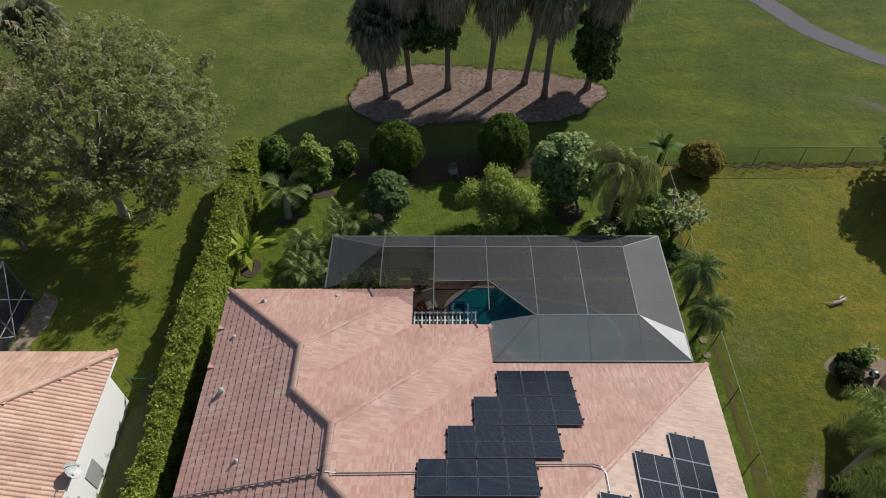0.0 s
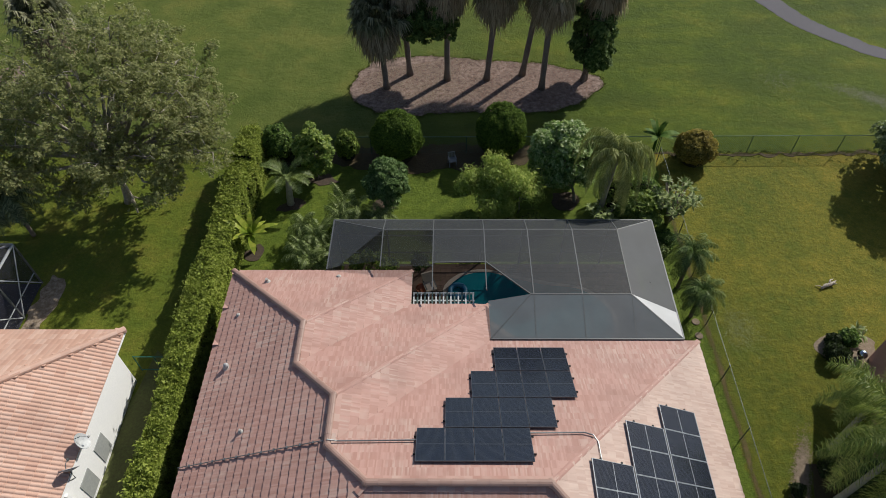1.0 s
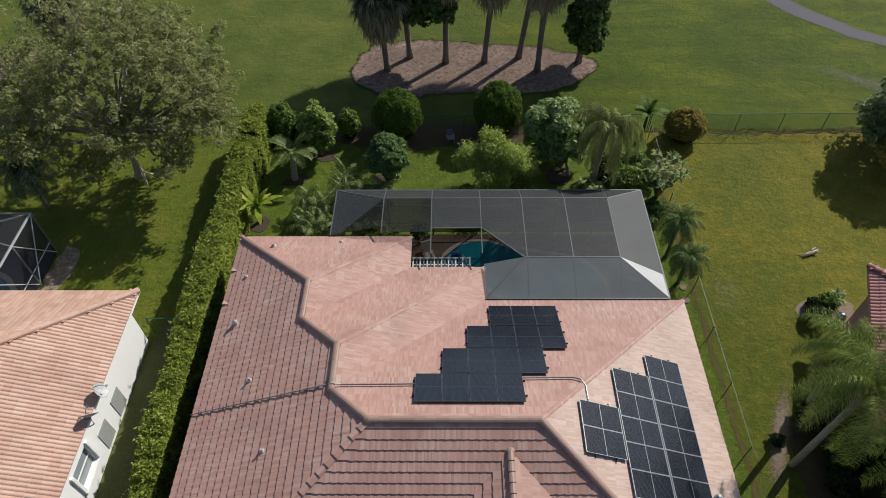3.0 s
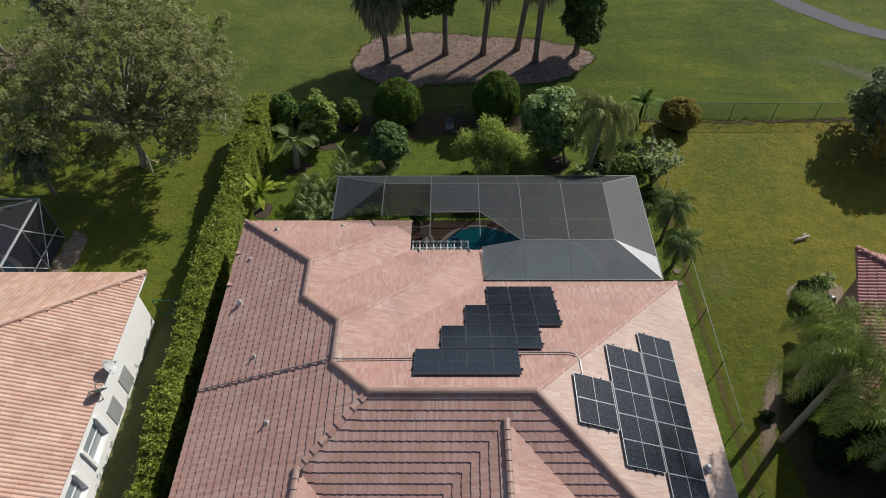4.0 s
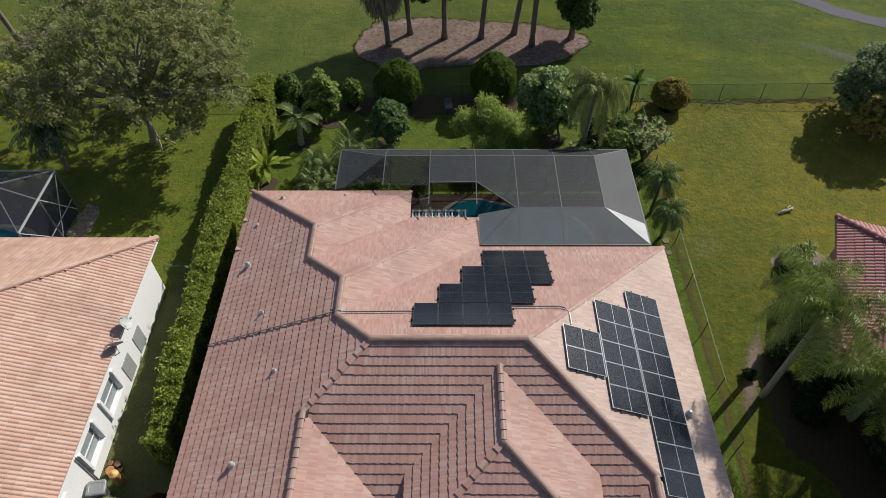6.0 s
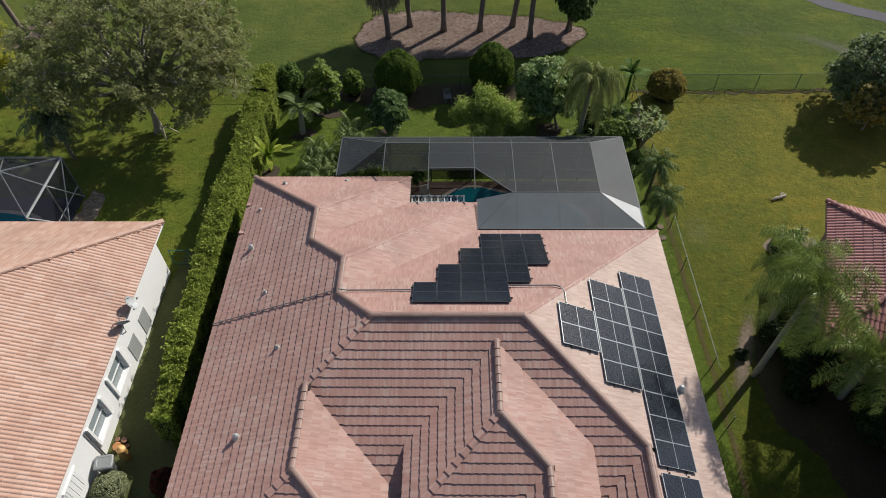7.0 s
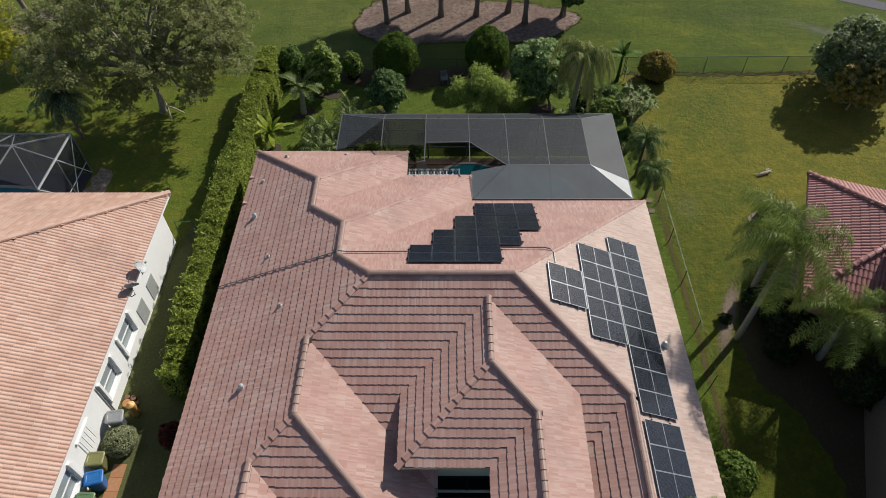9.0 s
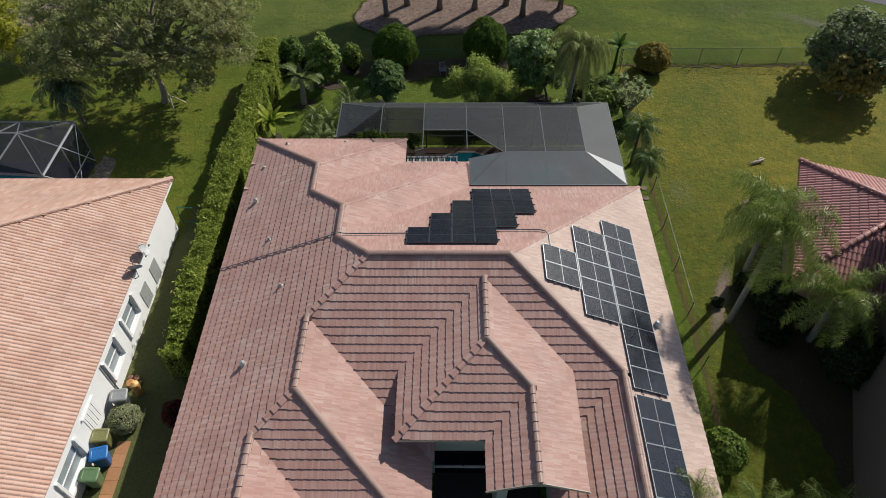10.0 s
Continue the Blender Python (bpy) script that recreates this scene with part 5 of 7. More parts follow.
for y in (4.0,):
    part("drain_pipe", Mesh().tube([(WALL_X + 0.06, y, 0.02), (WALL_X + 0.06, y, WZ - 0.2)], 0.035, 8), M_ALU, white)


def dish(at, turn):
    """A satellite dish on a bent mast at the eave."""
    t = thing("satellite_dish", at, "grey satellite dish on the eave of the white house", "satellite dish", "satellite dishes", turn)
    part("mast", Mesh().tube([(-0.1, 0, -0.55), (0.12, 0, -0.45), (0.16, 0, 0.05)], 0.025, 8), M_STEEL, t)
    d = Mesh()
    rings = [(0.0, 0.0), (0.12, 0.012), (0.24, 0.05), (0.34, 0.1), (0.345, 0.085)]
    k0 = []
    for r, z in rings:
        k0.append([(r * math.cos(w), r * math.sin(w) * 1.12, z) for w in [2 * math.pi * s / 20 for s in range(20)]])
    m = pose(0.16, 0.02, 0.12, -62, 0, 0)
    for p, q in zip(k0, k0[1:]):
        for s in range(20):
            d.poly([m @ Vector(v) for v in (p[s], p[(s + 1) % 20], q[(s + 1) % 20], q[s])])
    part("reflector", d, plain("dish enamel", "b9bcbd", "a2a5a6", 9, 1.2, 0.5), t, smooth=True)
    part("feed_arm", Mesh().tube([m @ Vector((0, -0.36, 0.08)), m @ Vector((0, -0.3, 0.3)), m @ Vector((0, -0.02, 0.5))], 0.018, 6), M_STEEL, t)
    part("feed_horn", Mesh().tube([m @ Vector((0, -0.05, 0.5)), m @ Vector((0, 0.0, 0.4))], [0.05, 0.035], 8), M_ALU, t)


dish((-14.5, 8.55, 3.8), 20)
dish((-14.45, 9.95, 3.8), -70)


def wheelie_bin(at, turn, body, lid, label):
    t = thing("wheelie_bin", at, label, "bin", "bins beside the white house", turn)
    def ring(w, d, z, r=0.09, dy=0.0, slope=0.0):
        pts = []
        for cx, cy, a0 in ((w - r, d - r, 0), (r - w, d - r, 90), (r - w, r - d, 180), (w - r, r - d, 270)):
            for q in (0, 30, 60, 90):
                c, s = math.cos(radians(a0 + q)), math.sin(radians(a0 + q))
                pts.append((cx + r * c, cy + r * s + dy, z + slope * (cy + r * s)))
        return pts

    def loft(rings):
        m = Mesh()
        n = len(rings[0])
        m.v = [p for r in rings for p in r]
        m.f = [(k * n + i, k * n + (i + 1) % n, (k + 1) * n + (i + 1) % n, (k + 1) * n + i) for k in range(len(rings) - 1) for i in range(n)]
        m.f += [tuple(range(n))[::-1], tuple(range((len(rings) - 1) * n, len(rings) * n))]
        return m

    part("body", loft([ring(0.22, 0.24, 0.06), ring(0.25, 0.28, 0.4), ring(0.29, 0.34, 0.95), ring(0.31, 0.37, 0.955), ring(0.31, 0.37, 0.985)]), body, t)
    part("lid", loft([ring(0.32, 0.39, 0.99, 0.1, -0.01, 0.03), ring(0.33, 0.4, 1.03, 0.11, -0.01, 0.03), ring(0.29, 0.36, 1.065, 0.11, -0.01, 0.03), ring(0.22, 0.28, 1.075, 0.1, -0.01, 0.03), ring(0.2, 0.26, 1.06, 0.09, -0.01, 0.03)]), lid, t)
    part("bin_handle", Mesh().tube([(-0.26, 0.36, 0.93), (-0.26, 0.45, 0.96), (0.26, 0.45, 0.96), (0.26, 0.36, 0.93)], 0.02, 6), lid, t)
    for x in (-0.27, 0.27):
        part("wheel", Mesh().tube([(x - 0.03, 0.3, 0.11), (x + 0.03, 0.3, 0.11)], 0.11, 12), M_BLACK, t)


G1, G2 = bin_mat("grey plastic", "8d9092", "7c7f81"), bin_mat("olive plastic", "7a7a4e", "6a6a42")
G3, G4 = bin_mat("green plastic", "5e7a56", "526c4c"), bin_mat("blue plastic", "1c68ac", "185894")
wheelie_bin((-14.55, 3.3, 0.05), 100, G1, G1, "grey plastic wheeled bin against the wall")
wheelie_bin((-14.75, 1.3, 0.05), 95, G2, G2, "olive plastic wheeled bin against the wall")
wheelie_bin((-14.5, 0.45, 0.05), 105, G4, G4, "blue plastic recycling bin against the wall")
wheelie_bin((-14.55, -0.5, 0.05), 92, G3, G3, "green plastic wheeled bin against the wall")
tank = Mesh().lathe([(0.18, 0.0), (0.2, 0.08), (0.2, 0.86), (0.21, 0.88), (0.21, 0.93), (0.17, 0.98), (0.07, 1.0), (0.06, 1.05), (0.0, 1.05)], 18)
o = solid("water_softener_tank", tank, bin_mat("tan plastic", "e0b070", "d0a060"), "tan upright tank beside the wall", "tank", smooth=True)
o.location = (-14.05, 3.95, 0.03)
pots = Mesh().lathe([(0.13, 0), (0.2, 0.3), (0.22, 0.34), (0.16, 0.34)], 12)
o = solid("plant_pot", pots, bin_mat("pale terracotta", "c08a5a", "ab784c"), "small pale terracotta pot beside the wall", "plant pot", smooth=True)
o.location = (-14.6, 4.35, 0.0)
for px, py, s in ((-14.75, 4.75, 0.6), (-14.4, 4.7, 0.7), (-14.2, 4.45, 0.55)):
    o = solid("plant_pot", pots, bin_mat("brown clay", "94705a", "6e5040"), "small brown clay pot beside the wall", "plant pot", smooth=True)
    o.matrix_world = pose(px, py, 0.0) @ Matrix.Scale(s, 4)
slab = thing("paving_slabs", (0, 0, 0), "terracotta paving slabs beside the bins", "paving", kind="structure")
for k in range(7):
    part("slab", Mesh().box((-14.35, 1.5 - 0.62 * (k + 1), 0.0), (-13.75, 1.5 - 0.62 * k - 0.015, 0.03 + 0.003 * (k % 3))), M_PAD, slab)
gf = thing("metal_gate", (0, 0, 0), "green wire mesh gate between house and hedge", "gate")
M_GREENMETAL = plain("green enamel", "2f6b5a", "285c4d", 10, 1.0, 0.45, 0.2, bump=0.05)
for z in (0.1, 1.3):
    part("rail", Mesh().bar((-15.0, 15.3, z), (-13.0, 15.3, z), 0.04), M_GREENMETAL, gf)
for x in (-15.0, -14.0, -13.0):
    part("post", Mesh().tube([(x, 15.3, 0), (x, 15.3, 1.36)], 0.025, 8), M_GREENMETAL, gf)

# worn strip by the wall; its east part paints the house's shade darker
side = Mesh().prism(blob_outline([(-15.0, -12.0), (-15.0, 14.2), (-13.4, 14.6), (-12.7, 8.0), (-12.1, 4.4), (-9.9, 4.2), (-9.9, -12.0)], 0.5, 0.2, 6), -0.1, 0.012)
solid("side_yard", side, plain("worn ground and shade", "5e6636", "4a4a2a", 7, 0.5, 0.95, bump=0.8, depth=0.04), "worn brownish grass, darkening the shaded gap up to the eave", kind="structure")

# the white house's pool cage with diagonal braces
nc = thing("pool_cage", (0, 0, 0), "pool enclosure with white diagonal aluminium beams beside the white house", "pool enclosure")
QX1, QX0, QY1, QY0, QZ = -22.2, -36.0, 20.75, 15.9, 3.3


def nbeam(a, b, w=0.09):
    part("beam", Mesh().bar(a, b, w * 0.62, w * 0.85), M_BRIGHT, nc)


nbeam((QX0, QY1, QZ), (QX1, QY1, QZ), 0.1)
nbeam((QX1, QY1, QZ), (QX1, QY0, QZ), 0.13)
for x in (-25.6, -29.0, -32.4):
    nbeam((x, QY1, QZ), (x, 18.6, 4.2), 0.08)
    nbeam((x, 18.6, 4.2), (x, QY0, 4.2), 0.1)
nbeam((QX0, 18.6, 4.2), (-24.4, 18.6, 4.2), 0.09)
nbeam((QX1, QY1, QZ), (-24.4, 18.6, 4.2), 0.09)
nbeam((-24.4, 18.6, 4.2), (-24.4, QY0, 4.2), 0.09)
nbeam((QX1, 18.4, QZ), (-24.4, 18.6, 4.2), 0.07)
nbeam((-25.6, QY1, QZ), (-24.4, 18.6, 4.2), 0.06)
nbeam((-24.4, 18.6, 4.2), (QX1, QY0, QZ), 0.07)
for y in (QY1, 18.4, QY0):
    part("post", Mesh().bar((QX1, y, 0.05), (QX1, y, QZ), 0.08), M_ALU, nc)
nbeam((QX1, QY1, 1.0), (QX1, QY0, 1.0), 0.06)
nbeam((QX1, QY1, 0.1), (QX1, 18.4, QZ), 0.06)
nbeam((QX1, 18.4, 0.1), (QX1, QY1, QZ), 0.06)
nbeam((QX1, 18.4, 0.1), (QX1, QY0, QZ), 0.06)
for x in (-25.6, -29.0, -32.4):
    part("post", Mesh().bar((x, QY1, 0.05), (x, QY1, QZ), 0.08), M_ALU, nc)
for pts in ([(QX0, QY1, QZ), (QX1, QY1, QZ), (-24.4, 18.6, 4.2), (QX0, 18.6, 4.2)], [(QX1, QY1, QZ), (QX1, QY0, QZ), (-24.4, QY0, 4.2), (-24.4, 18.6, 4.2)],
            [(QX0, 18.6, 4.2), (-24.4, 18.6, 4.2), (-24.4, QY0, 4.2), (QX0, QY0, 4.2)], [(QX1, QY1, 0), (QX1, QY0, 0), (QX1, QY0, QZ), (QX1, QY1, QZ)], [(QX0, QY1, 0), (QX1, QY1, 0), (QX1, QY1, QZ), (QX0, QY1, QZ)]):
    part("screen_panel", Mesh().poly([(x, y, z + 0.06) for x, y, z in pts]), M_AIRY, nc)
nd = Mesh().box((QX0, QY0 - 1.0, 0), (QX1 - 0.05, QY1 - 0.05, 0.05))
solid("patio_floor", nd, plain("grey patio concrete", "4a4a50", "3c3c42", 6, 0.7, 0.85), "shaded grey patio slab under the cage", kind="structure")
npool = thing("swimming_pool", (0, 0, 0), "dark blue swimming pool under the second cage", "swimming pool")
part("coping", Mesh().prism(blob_outline([(-34, 16.2), (-34, 19.3), (-27, 19.6), (-24.0, 18.8), (-23.9, 16.4)], 0.4, 0), 0.02, 0.07), M_COPING, npool)
part("water", Mesh().prism(blob_outline([(-33.8, 16.4), (-33.8, 19.1), (-27, 19.35), (-24.25, 18.6), (-24.15, 16.6)], 0.4, 0), 0.03, 0.08), M_WATER, npool)

# the red-roofed house, turned a little against the rest
RT = pose(20.95, 16.85, 0, 0, 0, -21)
RZ, RP, RW = 3.6, 0.46, 9.0
red = thing("house", (0, 0, 0), "pink stucco house with a red barrel tile hip roof", "house")
rroof = new("roof")
rroof.parent = red
RL = 20.0


def rt(x, y, z):
    return tuple(RT @ Vector((x, y, z)))


part("west_slope", barrel_sheet(4.5, RW, lambda v: RZ + RP * v, lambda u, v, z: rt(v, -u, z), lambda u, v: v < u + 0.1 and v < RW - u + 0.1, 0.21), M_RED, rroof, "red barrel tile rows", kind="stuff")
part("north_slope", barrel_sheet(4.5, RL, lambda v: RZ + RP * v, lambda u, v, z: rt(u, -v, z), lambda u, v: v < u + 0.1, 0.21), M_RED, rroof, "red barrel tile rows", kind="stuff")
part("south_slope", barrel_sheet(4.5, RL, lambda v: RZ + RP * v, lambda u, v, z: rt(u, -RW + v, z), lambda u, v: v < u + 0.1, 0.21), M_RED, rroof, "red barrel tile rows", kind="stuff")
rd = Mesh()
hz = RZ + RP * RW / 2
rd.poly([rt(0, 0, RZ), rt(0, -RW, RZ), rt(RW / 2, -RW / 2, hz)])
rd.poly([rt(0, 0, RZ), rt(RW / 2, -RW / 2, hz), rt(RL, -RW / 2, hz), rt(RL, 0, RZ)])
rd.poly([rt(0, -RW, RZ), rt(RL, -RW, RZ), rt(RL, -RW / 2, hz), rt(RW / 2, -RW / 2, hz)])
part("roof_deck", rd, M_DECK, rroof)
rcap = cap_mesh().data("ridge_tile", M_RED)
cap_run(rroof, rcap, rt(0, 0, RZ), rt(RW / 2, -RW / 2, hz))
cap_run(rroof, rcap, rt(0, -RW, RZ), rt(RW / 2, -RW / 2, hz))
cap_run(rroof, rcap, rt(RW / 2, -RW / 2, hz), rt(RL, -RW / 2, hz))
rw = Mesh().box((0.6, -RW + 0.6, 0), (RL, -0.6, RZ - 0.15), RT)
part("wall", rw, M_PINK, red, "pink stucco wall")
part("wing_wall", Mesh().box((4.2, -24.0, 0), (RL, -5.7, 5.9), RT), plain("taupe stucco", "6f625c", "5f544f", 12, 0.6, 0.85), red, "taupe stucco wall of a taller wing")
rs = Mesh().box((0.03, -RW + 0.03, RZ - 0.14), (RL, -0.03, RZ - 0.1), RT)
part("soffit", rs, M_CREAM, red)
rf = Mesh().bar(rt(0, 0, RZ - 0.06), rt(0, -RW, RZ - 0.06), 0.03, 0.15).bar(rt(0, 0, RZ - 0.06), rt(RL, 0, RZ - 0.06), 0.03, 0.15).bar(rt(0, -RW, RZ - 0.06), rt(RL, -RW, RZ - 0.06), 0.03, 0.15)
part("fascia", rf, M_PINK, red)
r2 = Mesh()
r2.poly([rt(3.6, -5.1, 6.0), rt(3.6, -24.0, 6.0), rt(9.0, -24.0, 8.4), rt(9.0, -10.5, 8.4)])
r2.poly([rt(3.6, -5.1, 6.0), rt(9.0, -10.5, 8.4), rt(RL, -10.5, 8.4), rt(RL, -5.1, 6.0)])
r2.poly([rt(3.6, -5.1, 5.9), rt(RL, -5.1, 5.9), rt(RL, -24.0, 5.9), rt(3.6, -24.0, 5.9)])
r2.poly([rt(9.0, -10.5, 8.4), rt(9.0, -24.0, 8.4), rt(RL, -24.0, 8.4), rt(RL, -10.5, 8.4)])
part("wing_roof", r2, M_RED, rroof)

# ---- fences ----
M_WIRE = plain("green fence wire", "4b6a5c", "3e5a4d", 10, 1.0, 0.5, 0.3, bump=0.05)
M_GALV = plain("dull fence wire", "5c6462", "4a5150", 10, 1.0, 0.5, 0.5, bump=0.05)


def chain_fence(a, b, height, mat, label, spacing=3.0, rail=0.022, wire=0.0062):
    """Chain-link fence: posts, a top rail and crossing wires."""
    a, b = Vector((*a, 0)), Vector((*b, 0))
    d = b - a
    n = int(round(d.length / spacing))
    t = thing("chain_link_fence", tuple(a), label, "fence")
    u = d.normalized()
    for k in range(n + 1):
        p = d * (k / n)
        part("post", Mesh().tube([p, p + Vector((0, 0, height + 0.04))], 0.024, 8), mat, t)
    part("top_rail", Mesh().tube([Vector((0, 0, height)), d + Vector((0, 0, height))], rail, 6), mat, t)
    c = []
    gap = 0.14
    side = Vector((-u.y, u.x, 0)) * 0.004
    m = int(d.length / gap)
    for k in range(m):
        for sg in (-1, 1):
            p = u * (k * gap) + side * sg
            q = p + u * (height * sg) + Vector((0, 0, height - 0.04))
            if 0 <= q.dot(u) <= d.length:
                w = u * wire
                p = p + Vector((0, 0, 0.04))
                c.append([tuple(p - w), tuple(p + w), tuple(q + w), tuple(q - w)])
    cl = Cloud()
    cl.add(c)
    part("wire_mesh", cl, mat, t)
    return t


chain_fence((13.9, 31.55), (52.0, 31.75), 1.42, M_WIRE, "green chain-link fence along the golf course")
chain_fence((-11.0, 31.5), (13.8, 31.55), 1.42, M_WIRE, "green chain-link fence behind the garden shrubs")
chain_fence((-40.0, 31.3), (-12.9, 31.45), 1.42, M_WIRE, "green chain-link fence behind the oak")
chain_fence((13.72, 30.7), (13.63, 5.45), 1.2, M_GALV, "dull grey chain-link fence between the gardens", 3.15, 0.013, 0.003)

# rough grass and weeds along the fence foot
wr = np.random.default_rng(4)


def tufts(name, label, pts, n_each, length):
    pts = np.asarray(pts, float)
    c = np.repeat(pts, n_each, 0)
    c = c + wr.normal(0, 0.06, c.shape) * np.array([1, 1, 0])
    a = wr.uniform(0, 2 * np.pi, len(c))
    out = np.stack([np.cos(a), np.sin(a), wr.uniform(1.0, 2.4, len(c))], 1)
    out = unit(out) * (length * wr.uniform(0.5, 1.3, (len(c), 1)))
    side = np.stack([-np.sin(a), np.cos(a), 0 * a], 1) * 0.012
    c[:, 2] = 0.0
    cl = Cloud()
    cl.add(np.stack([c - side, c + side, c + out * 0.6 + side * 0.7, c + out - np.array([0, 0, 0.03])], 1))
    return tagged(new(name, cl.data(name, M_WEED)), label, "grass", "", "stuff")


pts = [(x, 31.55 + wr.normal(0, 0.12), 0) for x in np.arange(14.2, 45.0, 0.11)]
pts += [(x, 31.0 + wr.normal(0, 0.3), 0) for x in np.arange(15.0, 45.0, 0.5)]
tufts("fence_weeds", "rough grass along the fence foot", pts, 12, 0.16)

# ---- hedge ----


def twig_leaves(c, d, length, width, per, rng):
    """Whorls of leaves at points c that look along d."""
    n = len(c)
    axis = unit(d + rng.normal(0, 0.4, (n, 3)))
    a = unit(np.cross(axis, rng.normal(0, 1, (n, 3))))
    e = np.cross(axis, a)
    out = []
    for j in range(per):
        w = (6.28 * j / per + rng.normal(0, 0.4, n))[:, None]
        way = unit(a * np.cos(w) + e * np.sin(w) + axis * rng.uniform(0.1, 1.1, (n, 1)))
        side = unit(np.cross(axis, way))
        L, W = length * rng.uniform(0.6, 1.25, (n, 1)), width / 2
        mid, tip = c + way * L * 0.5, c + way * L - axis * L * 0.15
        out.append(np.stack([c - axis * 0.02, mid - side * W, tip, mid + side * W], 1))
    return np.concatenate(out)


hedge = thing("hedge", (-11.95, 4.9, 0), "tall clipped green hedge between the gardens", "hedge")
hc = Cloud()
core = Mesh()
NH = 28
rngh = np.random.default_rng(11)
for k in range(NH):
    y0 = k * 26.1 / NH
    y1 = (k + 1) * 26.1 / NH
    w = 0.63 + 0.06 * math.sin(k * 0.6) + 0.06 * math.sin(math.pi * k / NH) - 0.2 * max(0.0, 1 - k / 9)
    zt = 2.5 + 0.12 * math.sin(k * 0.55 + 1) + (0.25 if k > 24 else 0) - 0.75 * max(0.0, 1 - k / 4)
    cx = 0.05 * math.sin(k * 1.1) - 0.18 + 0.004 * k - 0.2 * math.sin(math.pi * k / NH) - 0.14 * max(0.0, 1 - k / 9)
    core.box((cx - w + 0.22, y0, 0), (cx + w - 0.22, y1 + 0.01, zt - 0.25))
    for face, n in (("top", 480), ("w", 340), ("e", 460)):
        y = rngh.uniform(y0, y1, n)
        x = rngh.uniform(-w, w, n)
        z = rngh.uniform(0.05, zt, n)
        sg = -1 if face == "w" else 1
        lump = np.array([noise.noise(Vector((float(a) * 1.1 * (face == "top"), float(b) * 1.3, float(h) * 1.2 * (face != "top") + 7 * sg))) for a, b, h in zip(x, y, z)])
        fine = np.array([noise.noise(Vector((float(a) * 3.4, float(b) * 3.4, float(h) * 3.4))) for a, b, h in zip(x, y, z)])
        swell = 0.2 * lump + 0.11 * fine + rngh.normal(0, 0.03, n)
        if face == "top":
            c, d = np.stack([cx + x, y, zt + swell - 0.22 * (np.abs(x) / w) ** 3], 1), np.stack([0.8 * x / w * np.abs(x) / w, 0 * x, 1 + 0 * x], 1)
        else:
            c = np.stack([cx + sg * (w + swell - 0.16 * (z / zt) ** 4), y, z], 1)
            d = np.tile([sg * 1.0, 0, 0.45], (n, 1))
        hc.add(twig_leaves(c, d, 0.115, 0.058, 6, rngh))
    k2 = 10
    x = rngh.uniform(-w, w, k2)
    sp = np.stack([cx + x, rngh.uniform(y0, y1, k2), np.full(k2, zt + 0.1) + rngh.uniform(0, 0.25, k2)], 1)
    hc.add(leaf_quads(np.repeat(sp, 4, 0) + rngh.normal(0, 0.07, (4 * k2, 3)), np.tile([0.2, 0, 0.8], (4 * k2, 1)), 0.18, 0.07, 0.6))
x = rngh.uniform(-0.75, 0.3, 900)
hc.add(leaf_quads(np.stack([x, rngh.normal(0, 0.06, 900), rngh.uniform(0, 2.5, 900)], 1), np.tile([0, -1.0, 0.3], (900, 1)), 0.15, 0.085, 0.5))
hc.add(leaf_quads(np.stack([x, 26.1 + rngh.normal(0, 0.06, 900), rngh.uniform(0, 2.7, 900)], 1), np.tile([0, 1.0, 0.3], (900, 1)), 0.15, 0.085, 0.5))
part("shade_core", core, M_SHADECORE, hedge, "dark core for the shade inside")
part("foliage", hc, M_HEDGE, hedge, "dense yellow green leaves")

